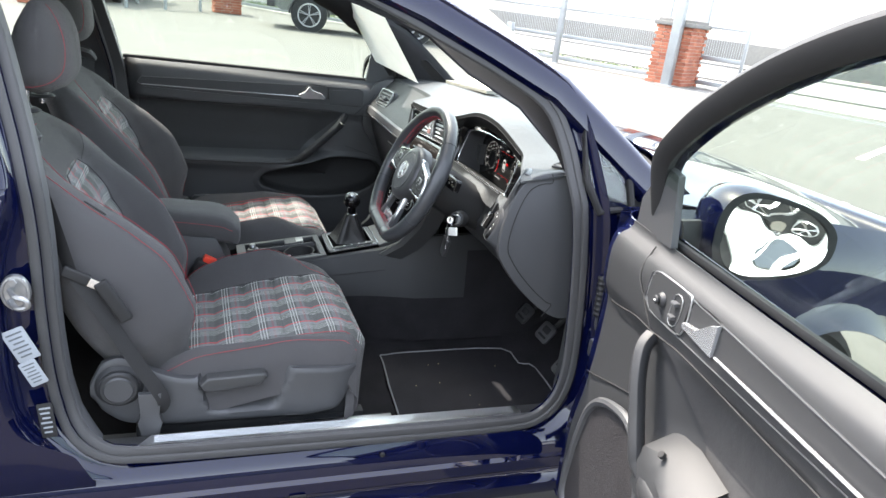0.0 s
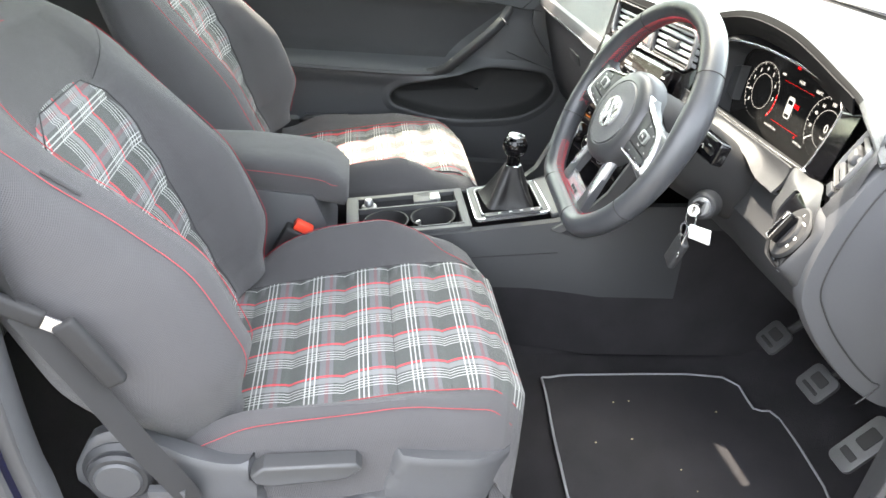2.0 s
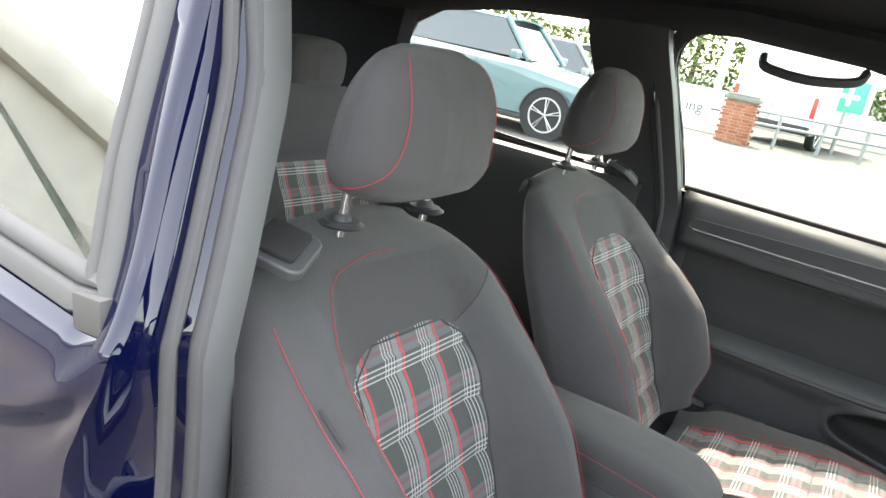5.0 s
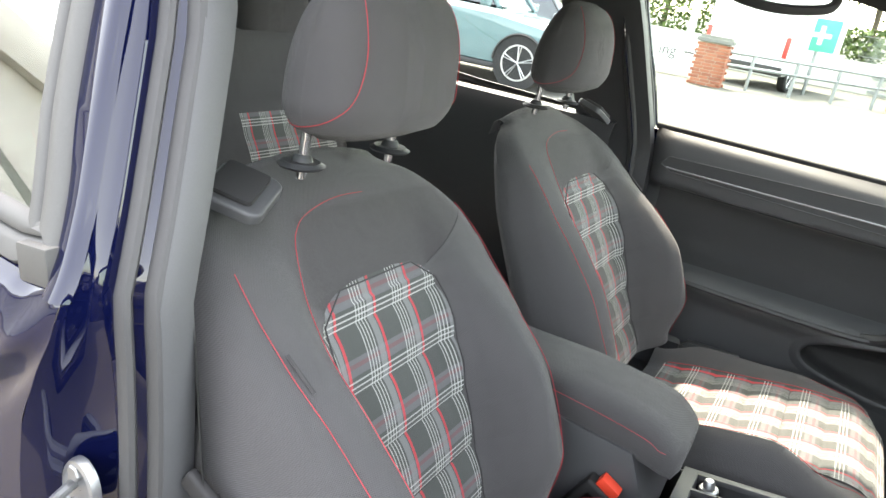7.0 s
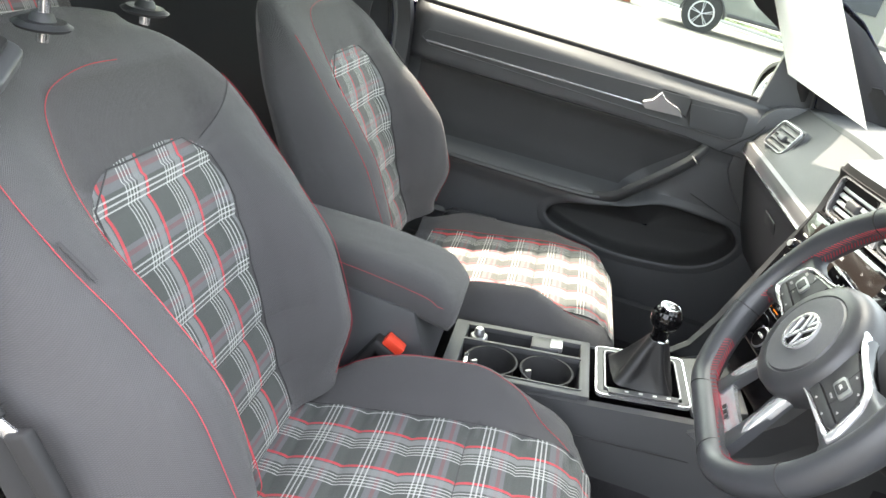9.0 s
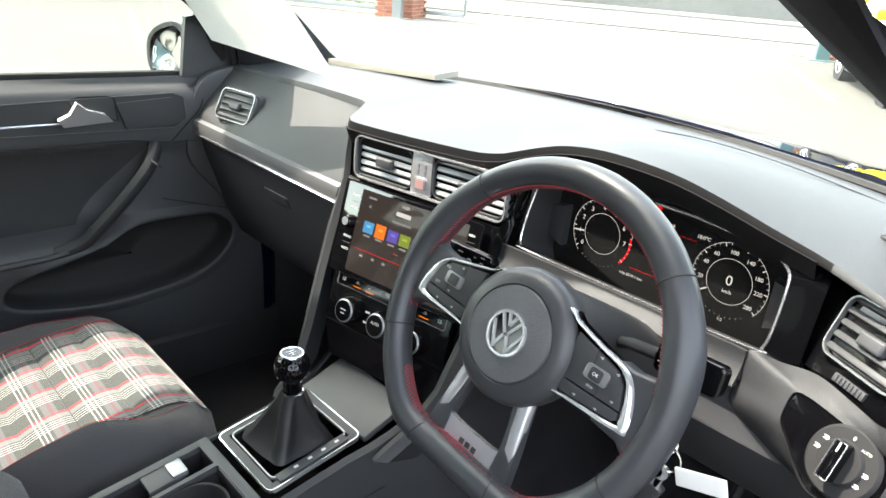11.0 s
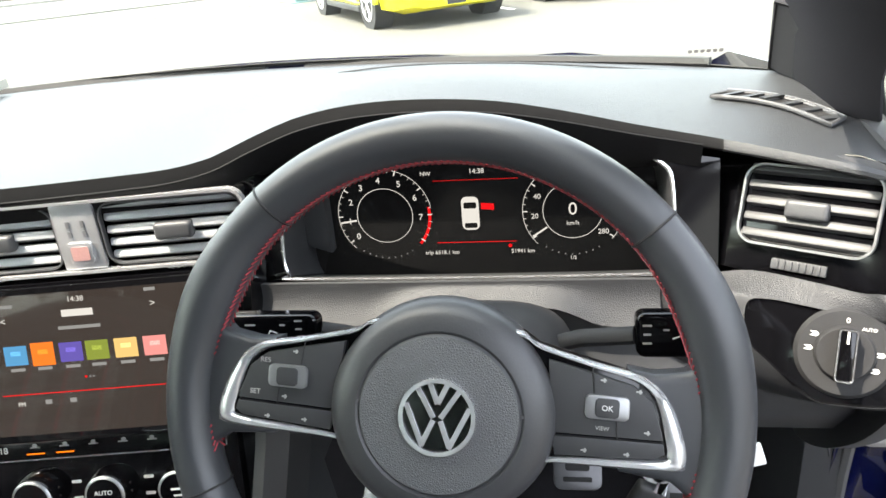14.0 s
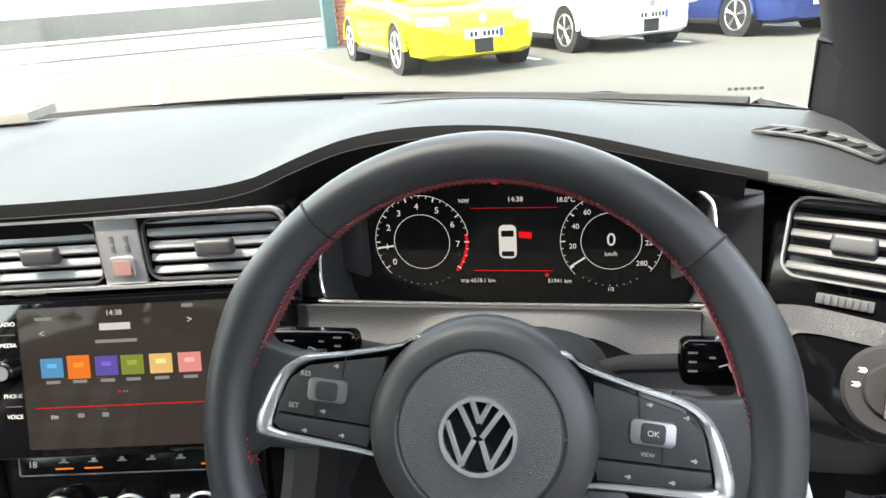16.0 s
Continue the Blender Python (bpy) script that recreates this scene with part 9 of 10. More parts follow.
def pillar(name, base, size, h, turn, label, cap=True, bricks=True):
    p = root(name, base, label, "brick pillar", "brick pillars")
    r = Matrix.Rotation(turn, 4, "Z")
    bm = B()
    box(bm, (0, 0, h / 2), (size - 0.02, size - 0.02, h), 0.002)
    bmesh.ops.transform(bm, matrix=Matrix.Translation(base) @ r, verts=bm.verts)
    part("core", bm, "mortar", p)
    if cap:
        bm = B()
        box(bm, (0, 0, h + 0.045), (size + 0.14, size + 0.14, 0.09), 0.012)
        box(bm, (0, 0, h + 0.12), (size + 0.02, size + 0.02, 0.07), 0.02)
        bmesh.ops.transform(bm, matrix=Matrix.Translation(base) @ r, verts=bm.verts)
        part("cap_stone", bm, "stone", p, "grey cap stone")
    if bricks:
        per = max(2, round(size / 0.225))
        step = size / per
        for c in range(int(h / 0.075)):
            for side in range(4):
                for k in range(per):
                    x = -size / 2 + step * (k + (0.5 if (c + side) % 2 else 0.25))
                    if x > size / 2 - 0.05:
                        continue
                    ob = new("brick", BRICK)
                    ob.parent = p
                    ob.matrix_local = r @ Matrix.Rotation(side * math.pi / 2, 4, "Z") @ Matrix.Translation((x, -size / 2 + 0.045, 0.04 + c * 0.075)) @ Matrix.Diagonal((step / 0.228, 1, 1, 1))
    return p


FA = math.atan2(DV.y, DV.x)
FENCE_O = 14.85
TODO_BRICK = [("gate_pillar", SO(-5.35, FENCE_O), 0.82, 1.28, FA, "red brick gate pillar with grey cap"), ("gate_pillar", SO(3.75, FENCE_O), 0.62, 2.6, FA, "tall red brick pillar beside the entrance"), ("fence_pillar", SO(-14.0, FENCE_O), 0.7, 1.3, FA, "red brick fence pillar with grey cap"),
              ("yard_pillar", Vector((-3.75, 17.4, 0)), 0.70, 1.0, 0.1, "brown brick pillar at the yard's edge"), ("yard_pillar", Vector((0.6, 21.6, 0)), 0.75, 1.1, 0.1, "brown brick pillar at the yard's edge"), ("yard_pillar", Vector((1.2, 17.9, 0)), 0.7, 1.0, 0.1, "brown brick pillar at the yard's edge")][:5]


def post(name, base, w, h, mat, label, cat="post"):
    p = root(name, base, label, cat)
    bm = B()
    box(bm, base + Vector((0, 0, h / 2)), (w, w, h), w * 0.08, Matrix.Rotation(FA, 3, "Z"))
    part("shaft", bm, mat, p)
    bm = B()
    box(bm, base + Vector((0, 0, 0.008)), (w * 2, w * 2, 0.016), 0.003, Matrix.Rotation(FA, 3, "Z"))
    part("base_plate", bm, mat, p)
    return p


post("gate_post", SO(-5.2, FENCE_O - 0.62), 0.20, 3.2, "galv", "tall grey steel gate post", "gate post")
post("gate_post", SO(-8.6, FENCE_O + 0.1), 0.13, 3.2, "galv", "tall grey steel gate post", "gate post")
post("gate_post", SO(-5.75, FENCE_O + 0.55), 0.12, 3.2, "galv", "tall grey steel gate post", "gate post")
post("gate_post", SO(3.25, FENCE_O - 0.3), 0.24, 3.4, "teal_paint", "teal painted steel gate post", "gate post")
post("bollard", SO(-9.9, FENCE_O - 0.25), 0.16, 0.85, "galv", "short grey steel keypad post", "post")


def mesh_panel(name, s0, s1, o, z0, z1, label, step=0.055, rails=(0.0, 0.28, 0.62, 1.0)):
    """A steel fence field: frame, rails and thin upright bars."""
    fx = root(name, SO((s0 + s1) / 2, o), label, "fence")
    for k in rails:
        bm = B()
        z = lerp(z0, z1, k)
        box(bm, SO((s0 + s1) / 2, o, z), (abs(s1 - s0), 0.06, 0.10 if k in (0.0, 0.28) else 0.05), 0.006, Matrix.Rotation(FA, 3, "Z"))
        part("rail", bm, "galv", fx)
    for s in (s0, s1):
        bm = B()
        box(bm, SO(s, o, (z0 + z1) / 2), (0.07, 0.07, z1 - z0), 0.006, Matrix.Rotation(FA, 3, "Z"))
        part("stile", bm, "galv", fx)
    bm = B()
    k = s0
    while k < s1:
        q = SO(k, o, 0)
        cyl(bm, q + Vector((0, 0, z0)), q + Vector((0, 0, z1)), 0.007, seg=4)
        k += step
    tagged(part("upright_bar", bm, "galv", fx, "thin upright steel bars"), kind="stuff")
    return fx


mesh_panel("sliding_gate", -13.6, -5.9, FENCE_O + 0.42, 0.12, 2.1, "grey steel sliding gate with thin upright bars")
mesh_panel("street_fence", -30.0, -14.4, FENCE_O, 0.12, 2.0, "grey steel fence with thin upright bars", 0.08)
mesh_panel("street_fence", 4.2, 30.0, FENCE_O, 0.12, 2.0, "grey steel fence with thin upright bars", 0.08)
mesh_panel("gate_end", -5.0, -4.0, FENCE_O + 0.45, 0.12, 2.1, "grey steel gate end with upright bars")


def scatter_blades(name, fn, count, size, mats, label, cat, seed=1):
    """Many small leaves or blades as one object."""
    rng = random.Random(seed)
    verts, faces, idx = [], [], []
    for k in range(count):
        c = fn(rng)
        a = Vector((rng.uniform(-1, 1), rng.uniform(-1, 1), rng.uniform(-0.6, 1))).normalized()
        b = a.cross(Vector((rng.uniform(-1, 1), rng.uniform(-1, 1), rng.uniform(-1, 1)))).normalized()
        s = size * rng.uniform(0.6, 1.3)
        i = len(verts)
        verts += [c - a * s, c + b * s * 0.5, c + a * s, c - b * s * 0.5]
        faces.append((i, i + 1, i + 2, i + 3))
        idx.append(rng.randrange(len(mats)))
    me = bpy.data.meshes.new(name)
    me.from_pydata([tuple(v) for v in verts], [], faces)
    for m in mats:
        me.materials.append(M[m])
    me.polygons.foreach_set("material_index", idx)
    return me


me = scatter_blades("verge_grass", lambda r: SO(r.uniform(-30, -5.5), r.uniform(15.9, 17.0), 0.012 + abs(r.gauss(0, 0.05))), 9000, 0.05, ["grass", "leaf2"], "", "", 3)
tagged(new("verge_grass", me), "yellow-green grass verge behind the fence", "grass", kind="stuff")


def hedge(name, a, b, w, z0, z1, count, seed, label, leaf=0.13):
    a, b = Vector(a), Vector(b)
    d = (b - a)
    c = Vector((-d.y, d.x, 0)).normalized()

    def pick(r):
        t = r.random()
        bump_ = 0.75 + 0.25 * math.sin(t * 40 + seed) * math.sin(t * 13)
        return a + d * t + c * r.uniform(-w, w) + Vector((0, 0, lerp(z0, z0 + (z1 - z0) * bump_, r.random() ** 0.7)))

    me = scatter_blades(name, pick, count, leaf, ["leaf", "leaf2"], "", "", seed)
    tagged(new(name, me), label, "hedge", kind="stuff")


def tree(name, base, h, spread, seed, label):
    tr = root(name, base, label, "tree", "yard trees")
    rng = random.Random(seed)
    base = Vector(base)
    bm = B()
    tube(bm, smooth_path([base, base + Vector((0.05, 0.02, h * 0.25)), base + Vector((-0.05, 0.08, h * 0.55))], 4), [0.16 - 0.009 * i for i in range(9)], 9)
    part("trunk", bm, "bark", tr)
    tips = []
    for k in range(9):
        a = rng.uniform(0, 6.28)
        s0 = base + Vector((0, 0, h * rng.uniform(0.3, 0.55)))
        e = base + Vector((math.cos(a) * spread * rng.uniform(0.4, 0.8), math.sin(a) * spread * rng.uniform(0.4, 0.8), h * rng.uniform(0.6, 0.95)))
        bm = B()
        tube(bm, smooth_path([s0, lerp(s0, e, 0.5) + Vector((0, 0, 0.2)), e], 3), [0.06 - 0.007 * i for i in range(7)], 6)
        part("limb", bm, "bark", tr)
        tips.append(e)

    def pick(r):
        t = r.choice(tips)
        return t + Vector((r.gauss(0, spread * 0.26), r.gauss(0, spread * 0.26), r.gauss(0, h * 0.09)))

    me = scatter_blades("crown", pick, 5200, 0.12, ["leaf", "leaf2"], "", "", seed)
    c = new("crown", me)
    me.transform(Matrix.Translation(-base))
    c.parent = tr
    return tr


# ---- parked cars ----
def wheel_of(parent, c, side, r=0.32, w=0.22, spokes=5):
    bm = B()
    cyl(bm, c - Vector((0, w / 2, 0)), c + Vector((0, w / 2, 0)), r, seg=32, bevel=0.03)
    t = part("wheel", bm, "tyre", parent, "black tyre with silver rim")
    bm = B()
    y = c.y + side * (w / 2 + 0.004)
    tube(bm, [Vector((c.x + r * 0.70 * math.cos(a), y, c.z + r * 0.70 * math.sin(a))) for a in [2 * math.pi * k / 28 for k in range(28)]], 0.018, 6, True)
    for k in range(spokes):
        a = 2 * math.pi * k / spokes + 0.3
        for da in (-0.10, 0.10):
            tube(bm, [Vector((c.x, y, c.z)), Vector((c.x + r * 0.70 * math.cos(a + da), y, c.z + r * 0.70 * math.sin(a + da)))], 0.022, 6, rb=0.010)
    part("rim", bm, "alloy", t, "silver spoked rim")


def parked_car(name, m, paint, label, L=4.25, W=1.80, H=1.47, belt=0.95, clear=0.19, bonnet=0.34, wheel=0.32, suv=False, lower_dark=False, cabin=(0.30, 0.40, 0.78, 0.97)):
    """A car along local x, its nose at +L/2; m places it. cabin: windscreen foot, windscreen head, roof end, tail as shares from the nose."""
    c = root(name, (0, 0, 0), label, "car", "parked cars")
    M[paint] = M.get(paint) or M["paint"]
    ax, rx = L / 2 - 0.86, -L / 2 + 0.80
    # body: stations along the length
    st = [0.0, 0.006, 0.02, 0.05, 0.10, 0.16, 0.22, 0.30, 0.40, 0.52, 0.64, 0.76, 0.86, 0.93, 0.97, 0.99, 1.0]
    top = [(0.0, belt - 0.34), (0.01, belt - 0.27), (0.05, belt - 0.20), (0.12, belt - 0.13), (0.30, belt - 0.02), (0.5, belt), (0.9, belt + 0.03), (1.0, belt - 0.02)]
    wid = [(0.0, 0.62), (0.012, 0.74), (0.05, 0.87), (0.14, 0.97), (0.3, 1.0), (0.8, 1.0), (0.95, 0.92), (0.99, 0.82), (1.0, 0.74)]
    rows = []
    for t in st:
        x = L / 2 - L * t
        w = W / 2 * line1(wid, t)
        z1 = line1(top, t)
        z0 = clear + 0.06 * max(0, (0.04 - t) / 0.04) + 0.10 * max(0, (t - 0.96) / 0.04)
        ring_ = []
        for yy, zz in ((0.0, 0.0), (0.80, 0.0), (0.97, 0.10), (1.0, 0.35), (0.985, 0.55), (1.0, 0.72), (0.965, 0.90), (0.86, 1.0), (0.45, 1.03), (0.0, 1.04)):
            ring_.append(Vector((x, w * yy, lerp(z0, z1, zz))))
        rows.append(ring_ + [Vector((p.x, -p.y, p.z)) for p in ring_[-2:0:-1]])
    bm = B()
    vs = grid(bm, rows, close_v=True)
    bm.faces.new(vs[0])
    bm.faces.new(vs[-1])
    part("body", bm, paint, c, "", sharp=32)
    # cabin glass and roof
    f0, f1, r0, r1 = cabin
    bx = lambda t: L / 2 - L * t
    lo = [Vector((bx(f0), y * W / 2 * 0.80, belt + 0.0)) for y in (-1, 1)] + [Vector((bx(r1), y * W / 2 * 0.82, belt + 0.02)) for y in (1, -1)]
    hi = [Vector((bx(f1 + 0.02), y * W / 2 * 0.64, H - 0.04)) for y in (-1, 1)] + [Vector((bx(r0 + 0.04), y * W / 2 * 0.64, H - 0.05)) for y in (1, -1)]
    for k, nm in enumerate(("windscreen", "side_window", "rear_window", "side_window")):
        bm = B()
        a, b, cc, dd = lo[k], lo[(k + 1) % 4], hi[(k + 1) % 4], hi[k]
        mid = (a + b + cc + dd) / 4
        bm.faces.new([bm.verts.new(lerp(p, mid, 0.06)) for p in (a, b, cc, dd)])
        part(nm, solid(bm, 0.006), "carglass", c, "dark car window")
        bm = B()
        tube(bm, [a, lerp(a, dd, 0.5) + Vector((0, 0, 0.01)), dd], 0.045, 8)
        part("pillar", bm, paint, c)
    bm = B()
    rr_ = []
    for i in range(7):
        t = lerp(f1 - 0.005, r0 + 0.07, i / 6)
        z = H - 0.05 + 0.05 * math.sin(math.pi * (0.15 + 0.7 * i / 6))
        rr_.append([Vector((bx(t), W / 2 * 0.665 * q, z - 0.04 * abs(q) ** 3)) for q in (-1, -0.8, -0.4, 0, 0.4, 0.8, 1)])
    grid(bm, rr_)
    part("roof", solid(bm, 0.03), paint, c)
    # front: grille, intake, lamps, plate, emblem
    nose = L / 2
    bm = B()
    rows = []
    for z0, z1, w0, b0 in ((clear + 0.07, clear + 0.25, 0.66, 0.004),):
        pts = []
        for q in [lerp(-1, 1, k / 14) for k in range(15)]:
            back = 0.15 * abs(q) ** 3
            pts.append((q * W / 2 * w0, back))
        rows = [[Vector((nose - b - 0.01 + 0.012, y, z)) for y, b in pts] for z in (z0, (z0 + z1) / 2, z1)]
    grid(bm, rows)
    part("air_intake", solid(bm, 0.03), "dark", c, "dark air intake")
    bm = B()
    rows = [[Vector((nose - 0.008 - 0.20 * abs(q) ** 2.5, q * W / 2 * 0.62, z)) for q in [lerp(-1, 1, k / 12) for k in range(13)]] for z in (belt - 0.345, belt - 0.30)]
    grid(bm, rows)
    part("grille", solid(bm, 0.03), "dark", c, "dark slim grille")
    for e in (-1, 1):
        bm = B()
        rows = []
        for k in range(7):
            q = lerp(0.50, 0.93, k / 6)
            b = 0.012 + 0.30 * max(0, q - 0.45) ** 1.7
            rows.append([Vector((nose - b + 0.012, e * q * W / 2, belt - 0.335 + 0.02 * k / 6)), Vector((nose - b - 0.055 + 0.012, e * q * W / 2 * 0.985, belt - 0.235 + 0.02 * k / 6))])
        grid(bm, rows)
        part("headlamp", solid(bm, 0.025), "lamp", c, "clear headlamp")
        bm = B()
        box(bm, (bx(f0) - 0.12, e * (W / 2 + 0.07), belt + 0.06), (0.11, 0.20, 0.13), 0.035, seg=3)
        part("side_mirror", bm, paint, c)
        for x in (ax, rx):
            wheel_of(c, Vector((x, e * (W / 2 - 0.12), wheel)), e, wheel)
            bm = B()
            tube(bm, [Vector((x + (wheel + 0.045) * math.cos(a), e * (W / 2 - 0.008), wheel + (wheel + 0.045) * math.sin(a))) for a in [math.pi * k / 16 for k in range(17)]], 0.035, 8, rb=0.02)
            part("arch_trim", bm, "dark" if suv or lower_dark else paint, c)
            bm = B()
            cyl(bm, (x, e * (W / 2 - 0.25), wheel), (x, e * (W / 2 + 0.002), wheel), wheel + 0.035, seg=32)
            part("wheel_well", bm, "tyre", c)
        bm = B()
        box(bm, (0, e * (W / 2 - 0.01), clear + 0.03), (ax - rx - 0.8, 0.05, 0.08), 0.02)
        part("sill", bm, "dark", c)
        for t in (0.52, 0.60):
            bm = B()
            box(bm, (bx(t) - 0.3, e * (W / 2 * 1.0), belt - 0.14), (0.18, 0.03, 0.022), 0.008)
            part("door_handle", bm, paint, c)
        bm = B()
        seam(bm, [Vector((bx(0.47), e * W / 2 * 1.0, belt - 0.06)), Vector((bx(0.47), e * (W / 2 + 0.001), 0.5)), Vector((bx(0.46), e * W / 2 * 0.985, clear + 0.1))], 0.004)
        part("door_gap", bm, "tyre", c)
    bm = B()
    box(bm, (nose + 0.012, 0, clear + 0.30), (0.014, 0.52, 0.115), 0.003)
    pt = part("number_plate", bm, "white_pl", c, "white number plate with dark bars")
    for k in (0, 1, 3, 4, 5, 6):
        bm = B()
        box(bm, (nose + 0.020, -0.17 + 0.058 * k, clear + 0.30), (0.002, 0.036, 0.06), 0)
        part("plate_bar", bm, "dark", pt)
    bm = B()
    box(bm, (nose + 0.0195, 0.235, clear + 0.30), (0.002, 0.045, 0.105), 0)
    part("plate_flag", bm, plain("plate_blue", "2a4fa0", 0.5), pt)
    bm = B()
    cyl(bm, (nose - 0.02, 0, belt - 0.285), (nose + 0.014, 0, belt - 0.285), 0.055, seg=24, bevel=0.006)
    part("emblem", bm, "chrome", c, "round chrome emblem")
    c.matrix_basis = m
    return c


M["lime"] = car_paint("lime_yellow_paint", (0.62, 0.56, 0.02), 0.05)
M["white_car"] = car_paint("white_paint", (0.78, 0.79, 0.80), 0.02)
M["blue_car"] = car_paint("dark_blue_paint", (0.02, 0.035, 0.13), 0.2)
M["teal_car"] = car_paint("grey_teal_paint", (0.10, 0.16, 0.17), 0.1)
M["grey_car"] = car_paint("grey_paint", (0.22, 0.23, 0.24), 0.1)
M["van_white"] = plain("white_van_paint", "e3e4e4", 0.35, var=0.03, coat=0.6)
HEAD = math.degrees(math.atan2(-NV.y, -NV.x))


def bay_pose(front_wheel, L=4.25, W=1.8):
    """Place a car whose outer front wheel touches the ground at a point, nose towards the yard."""
    h = radians(HEAD)
    fwd, left = Vector((math.cos(h), math.sin(h), 0)), Vector((-math.sin(h), math.cos(h), 0))
    c = Vector(front_wheel) - fwd * (L / 2 - 0.86) + left * (W / 2 - 0.10)
    return pose(c.x, c.y, 0, 0, 0, HEAD)


parked_car("hatchback", bay_pose((9.16, 1.90, 0)), "lime", "bright lime-yellow hatchback parked nose out")
parked_car("hatchback", bay_pose((10.85, -0.27, 0)), "white_car", "white hatchback parked nose out", belt=0.93)
parked_car("saloon_car", bay_pose((11.9, -2.85, 0), 4.6), "blue_car", "dark blue saloon parked nose out", L=4.6, H=1.45)
parked_car("suv", pose(-6.15, 9.35, 0, 0, 0, 4), "teal_car", "grey-teal family SUV parked in the yard", L=4.5, W=1.85, H=1.66, belt=1.05, clear=0.22, wheel=0.35, suv=True)
parked_car("suv", pose(-6.4, 12.6, 0, 0, 0, 6), "grey_car", "grey car parked in the yard", L=4.4, H=1.55)
parked_car("hatchback", pose(3.3, -7.3, 0, 0, 0, 150), "white_car", "white hatchback parked across the yard")

# boxy off-roader
od = root("off_roader", (0, 0, 0), "grey boxy off-road vehicle with dark trim", "car", "parked cars")
M["rover"] = car_paint("grey_green_paint", (0.12, 0.125, 0.115), 0.1)
bm = B()
prism(bm, [(2.25, 0.55), (2.28, 0.95), (2.20, 1.12), (1.0, 1.20), (0.62, 1.24), (0.30, 1.88), (0.1, 1.94), (-2.25, 1.94), (-2.38, 1.80), (-2.40, 0.50), (2.1, 0.46)], 1.94, axes((0, 0.97, 0), (1, 0, 0), (0, 0, 1)), 0.06, 3)
part("body", bm, "rover", od)
for e in (-1, 1):
    bm = B()
    prism(bm, [(0.50, 1.28), (0.24, 1.80), (-0.55, 1.80), (-0.55, 1.28)], 0.02, axes((0, e * 0.985 + 0.01, 0), (1, 0, 0), (0, 0, 1)))
    part("side_window", bm, "carglass", od)
    bm = B()
    prism(bm, [(-0.63, 1.28), (-0.63, 1.80), (-2.1, 1.80), (-2.1, 1.28)], 0.02, axes((0, e * 0.985 + 0.01, 0), (1, 0, 0), (0, 0, 1)))
    part("side_window", bm, "carglass", od)
    for x in (1.40, -1.40):
        wheel_of(od, Vector((x, e * 0.86, 0.40)), e, 0.40, 0.26)
        bm = B()
        tube(bm, [Vector((x + 0.50 * math.cos(a), e * 0.975, 0.40 + 0.50 * math.sin(a))) for a in [math.pi * k / 16 for k in range(17)]], 0.05, 8, rb=0.03)
        part("arch_trim", bm, "dark", od)
        bm = B()
        cyl(bm, (x, e * 0.7, 0.42), (x, e * 0.985, 0.42), 0.46, seg=32)
        part("wheel_well", bm, "tyre", od)
    bm = B()
    cyl(bm, (2.22, e * 0.72, 0.98), (2.33, e * 0.72, 0.98), 0.105, seg=24, bevel=0.01)
    part("headlamp", bm, "lamp", od)
    bm = B()
    box(bm, (0.66, e * 1.08, 1.30), (0.12, 0.18, 0.20), 0.03)
    part("side_mirror", bm, "dark", od)
    bm = B()
    box(bm, (0, e * 0.99, 0.52), (1.7, 0.10, 0.09), 0.02)
    part("side_step", bm, "dark", od)
bm = B()
box(bm, (2.30, 0, 0.98), (0.06, 1.15, 0.20), 0.01)
part("grille", bm, "dark", od)
bm = B()
box(bm, (2.36, 0, 0.62), (0.22, 1.90, 0.22), 0.04)
part("bumper", bm, "dark", od)
bm = B()
prism(bm, [(-0.80, 0), (0.80, 0), (0.74, 0.52), (-0.74, 0.52)], 0.02, axes((0.60, 0, 1.27), (0, -1, 0), (-0.42, 0, 0.9)))
part("windscreen", bm, "carglass", od)
od.matrix_basis = pose(3.95, 18.0, 0, 0, 0, 172)

# white van seen from behind
vn = root("van", (0, 0, 0), "white panel van seen from the rear", "van", "parked cars")
bm = B()
prism(bm, rounded(2.30, 2.25, 0.18, 5), 4.6, axes((0, 0, 1.52), (0, -1, 0), (0, 0, 1)) @ Matrix.Translation((0, 0, -4.6)), 0.05)
part("body", bm, "van_white", vn)
bm = B()
box(bm, (0, 0, 0.52), (0.26, 2.26, 0.24), 0.04)
part("bumper", bm, "dark", vn)
bm = B()
box(bm, (-0.012, 0, 1.45), (0.012, 0.016, 1.95), 0.002)
part("door_gap", bm, "tyre", vn)
for e in (-1, 1):
    bm = B()
    box(bm, (0.0, e * 1.08, 1.10), (0.05, 0.13, 0.62), 0.03)
    part("tail_lamp", bm, plain("red_lamp", "b5342e", 0.3), vn, "red tail lamp")
    bm = B()
    box(bm, (-0.012, e * 0.50, 1.95), (0.012, 0.80, 0.55), 0.02)
    part("rear_window", bm, "van_white", vn)
    wheel_of(vn, Vector((0.95, e * 1.0, 0.36)), e, 0.36)
bm = B()
box(bm, (-0.02, 0.12, 0.82), (0.012, 0.52, 0.115), 0.003)
part("number_plate", bm, "white_pl", vn)
vn.matrix_basis = pose(-3.55, 20.3, 0, 0, 0, 78)

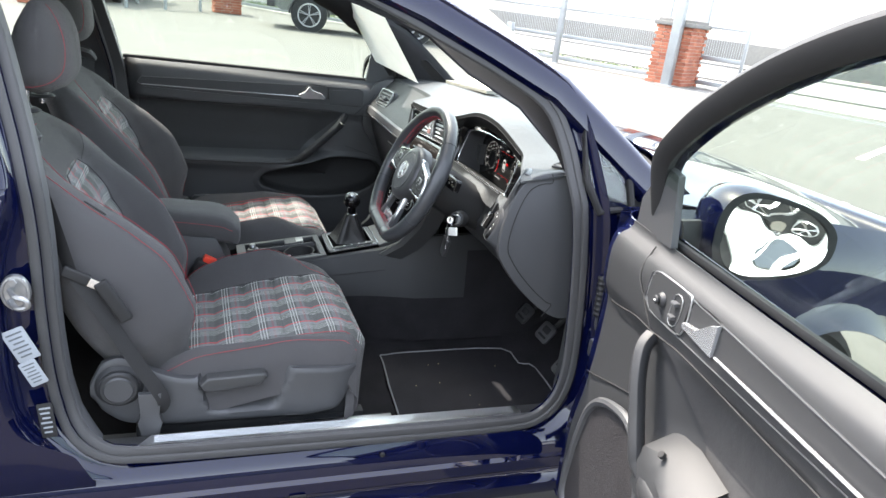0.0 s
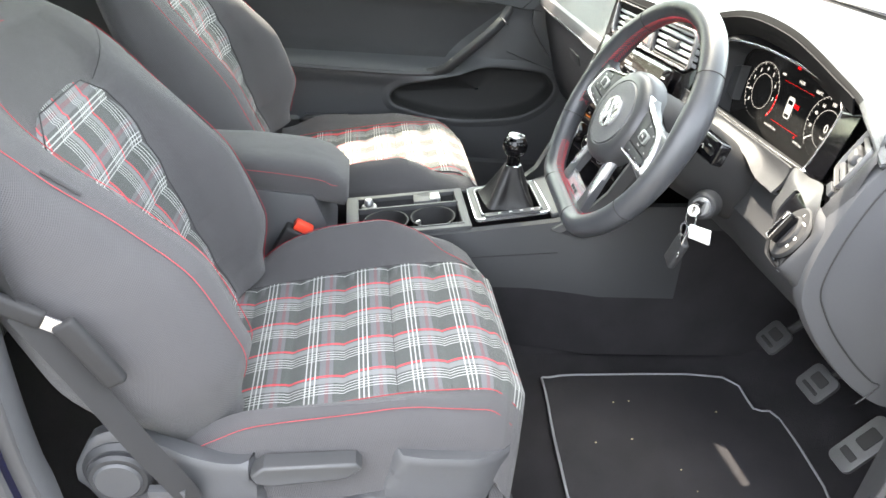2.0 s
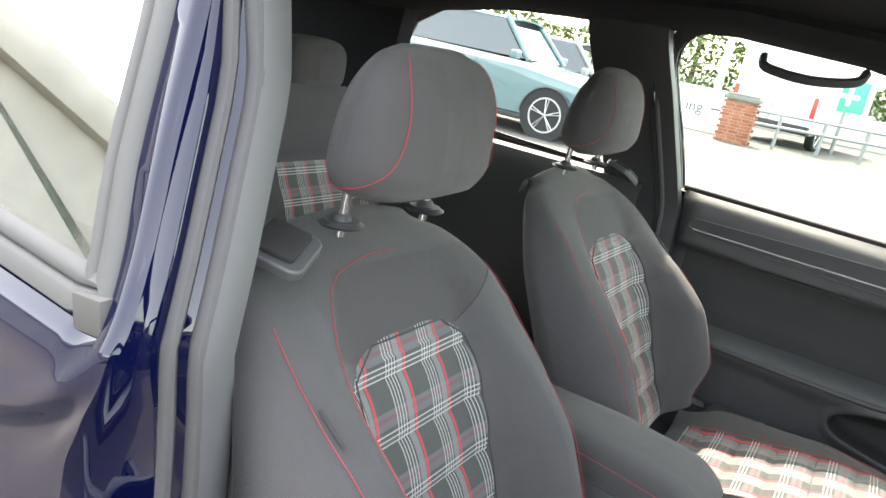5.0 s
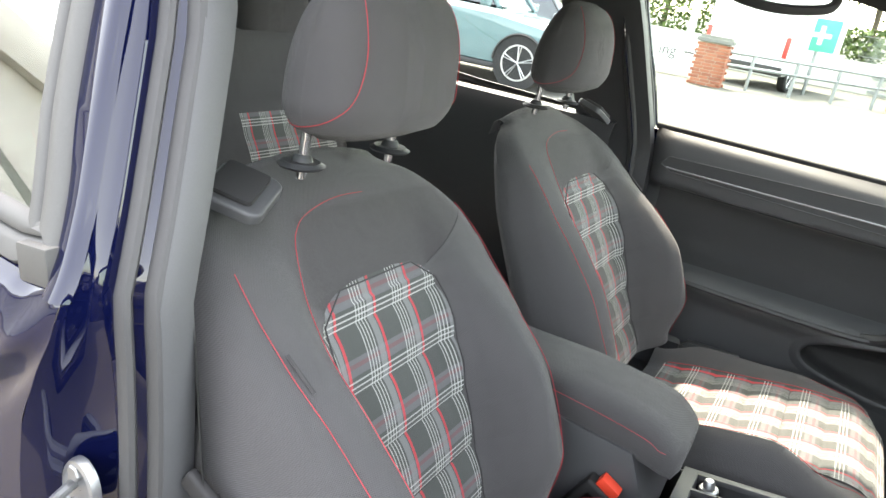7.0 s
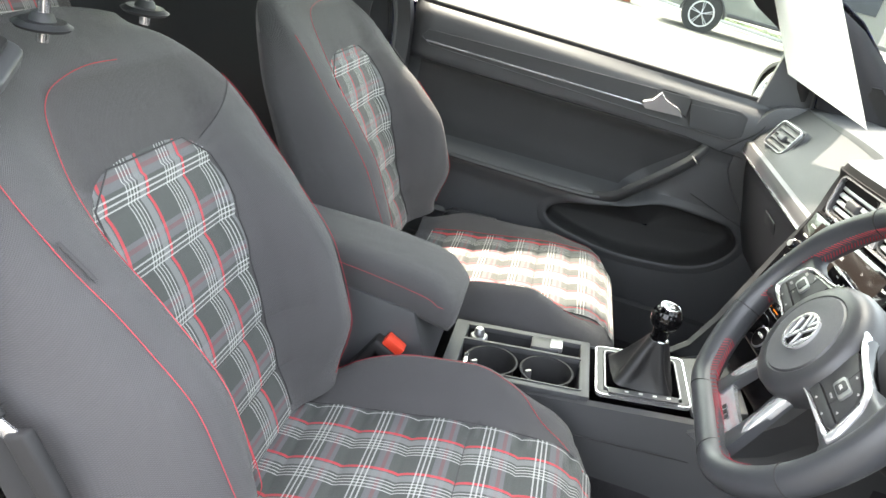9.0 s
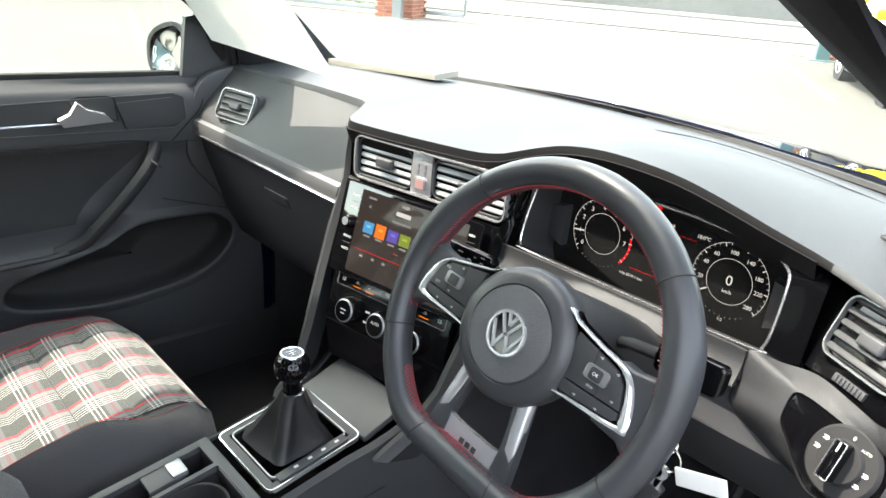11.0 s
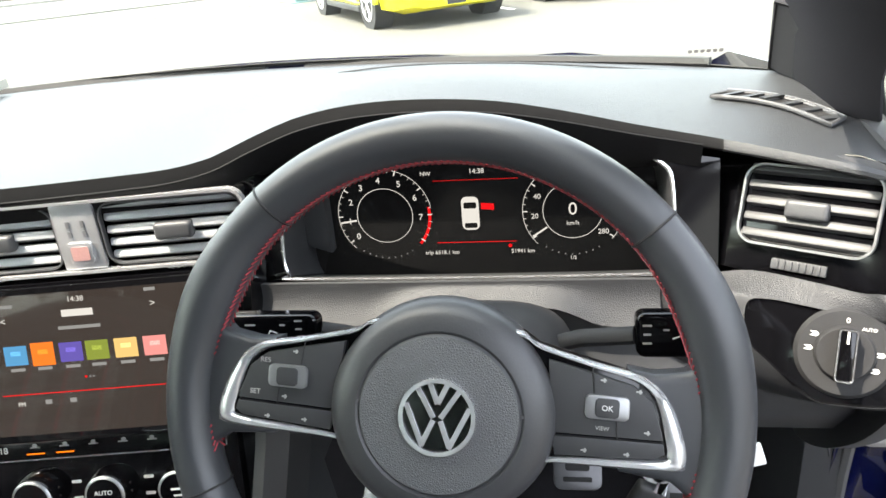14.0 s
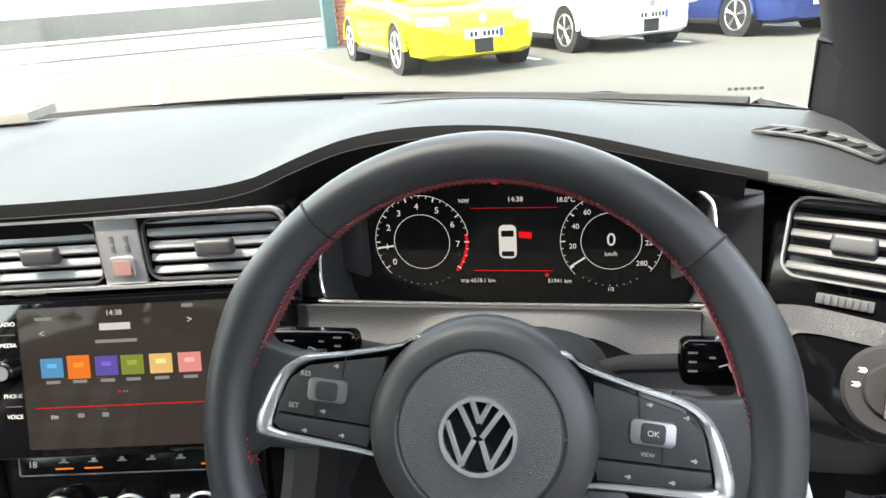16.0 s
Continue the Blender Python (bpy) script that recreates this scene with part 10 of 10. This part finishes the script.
# yard rail, direction board, lamp post, green sign
yr = root("yard_rail", (-1.4, 19.6, 0), "grey steel rail between brick pillars", "rail")
for z in (0.55, 0.85):
    bm = B()
    cyl(bm, (-3.6, 17.6, z), (0.5, 21.5, z), 0.04, seg=10)
    part("rail", bm, "galv", yr)
for k in range(4):
    q = lerp(Vector((-3.4, 17.8, 0)), Vector((0.3, 21.3, 0)), (k + 0.5) / 4)
    bm = B()
    cyl(bm, q, q + Vector((0, 0, 0.9)), 0.045, seg=10)
    part("upright", bm, "galv", yr)
bd = root("direction_board", (-5.4, 19.0, 0), "white low board with dark lettering and an arrow", "sign")
bmx = axes((-5.35, 19.0, 0.62), Vector((1, 0.08, 0)), (0, 0, 1))
bm = B()
prism(bm, rounded(2.3, 1.0, 0.03), 0.05, bmx, 0.006)
part("board", bm, "white_pl", bd)
text("board_text", "ing", 0.40, bmx @ Matrix.Translation((0.12, -0.02, 0.056)), "ink", bd)
bm = B()
prism(bm, [(0.0, -0.02), (0.26, -0.02), (0.26, 0.02), (0.0, 0.02)], 0.006, bmx @ Matrix.Translation((0.55, 0.0, 0.052)))
prism(bm, [(0.22, -0.11), (0.26, -0.11), (0.37, 0.0), (0.26, 0.11), (0.22, 0.11), (0.32, 0.0)], 0.006, bmx @ Matrix.Translation((0.55, 0.0, 0.0525)))
part("arrow", bm, "ink", bd)
lp_ = root("lamp_post", (-6.0, 24.5, 0), "tall pale steel lamp post", "lamp post")
bm = B()
cyl(bm, (-6.0, 24.5, 0), (-6.0, 24.5, 7), 0.14, 0.09, 16)
part("pole", bm, plain("pale_grey_steel", "aeb4b4", 0.5, 0.2), lp_)
bm = B()
cyl(bm, (-6.0, 24.5, 0), (-6.0, 24.5, 0.5), 0.19, 0.17, 16, 0.02)
part("pole_base", bm, "galv", lp_)
gsn = root("green_sign", (-1.9, 21.6, 0), "square green sign with a white cross symbol on a post", "sign")
gx = axes((-1.9, 21.6, 1.62), Vector((1, 0.15, 0)), (0, 0, 1))
bm = B()
prism(bm, rounded(0.85, 0.85, 0.04), 0.04, gx, 0.004)
gp = part("sign_plate", bm, plain("sign_green", "35a68a", 0.5), gsn)
bm = B()
prism(bm, rounded(0.5, 0.12, 0.02), 0.004, gx @ Matrix.Translation((0, 0, 0.041)))
prism(bm, rounded(0.12, 0.5, 0.02), 0.004, gx @ Matrix.Translation((0, 0, 0.042)))
part("sign_symbol", bm, "white_pl", gp)
bm = B()
cyl(bm, (-1.9, 21.66, 0), (-1.9, 21.66, 1.3), 0.05, seg=10)
part("sign_post", bm, "galv", gsn)

# back of the yard: fence, wall, hedges, trees
bm = B()
prism(bm, [(-40, 0), (9, 0), (9, 1.1), (-40, 1.1)], 0.25, axes((0, 30.0, 0), (1, 0, 0), (0, 0, 1)))
tagged(part("wall_north", bm, "render"), "low pale yard wall below the hedge", "wall", kind="structure")
hedge("hedge", (-34, 31.2, 0), (8, 31.2, 0), 0.9, 0.6, 3.4, 16000, 2, "green hedge above the yard wall")
hedge("hedge", (-16, -14.5, 0), (14, -16.5, 0), 0.7, 0.0, 1.3, 30000, 5, "green hedge along the side of the yard", 0.05)
for k, (x, y, h) in enumerate(((-14, 33.5, 7.5), (-9.5, 34, 8.5), (-5.2, 33.2, 7.0), (-1.0, 34.5, 8.0), (-20, 33, 8), (-16, 20, 7))):
    tree("tree", (x, y, 0), h, 2.6, 20 + k, "leafy green tree behind the yard wall")
# unseen closing wall, made dark so the blue paint mirrors something dark
bm = B()
prism(bm, [(-30, 0), (30, 0), (30, 4.2), (-30, 4.2)], 0.3, axes((0, -19.0, 0), (-1, 0, 0), (0, 0, 1)))
tagged(part("wall_south", bm, "clad"), "unseen dark grey wall closing the yard, added for dark reflections", "wall", kind="structure")
bm = B()
prism(bm, [(-30, 0), (30, 0), (30, 5.0), (-30, 5.0)], 0.3, axes((-24.0, 0, 0), (0, 1, 0), (0, 0, 1)))
tagged(part("wall_west", bm, "render"), "pale rendered building wall at the yard's end", "wall", kind="structure")

for row in TODO_BRICK:
    pillar(*row)

# unseen hall wall behind the yard's rear corner, added to shape the car's reflections
bm = B()
rows = []
for i in range(121):
    y = lerp(-16.0, 1.5, i / 120)
    x = -9.0 + (0.04 if i % 4 in (1, 2) else 0.0)
    rows.append([Vector((x, y, 0.0)), Vector((x, y, 2.9))])
grid(bm, rows)
box(bm, (-9.6, -7.25, 2.96), (1.4, 17.6, 0.12), 0.02)
tagged(part("wall_west", solid(bm, -0.2), "render"), "unseen pale ribbed wall added for the car's reflections", "wall", kind="structure")
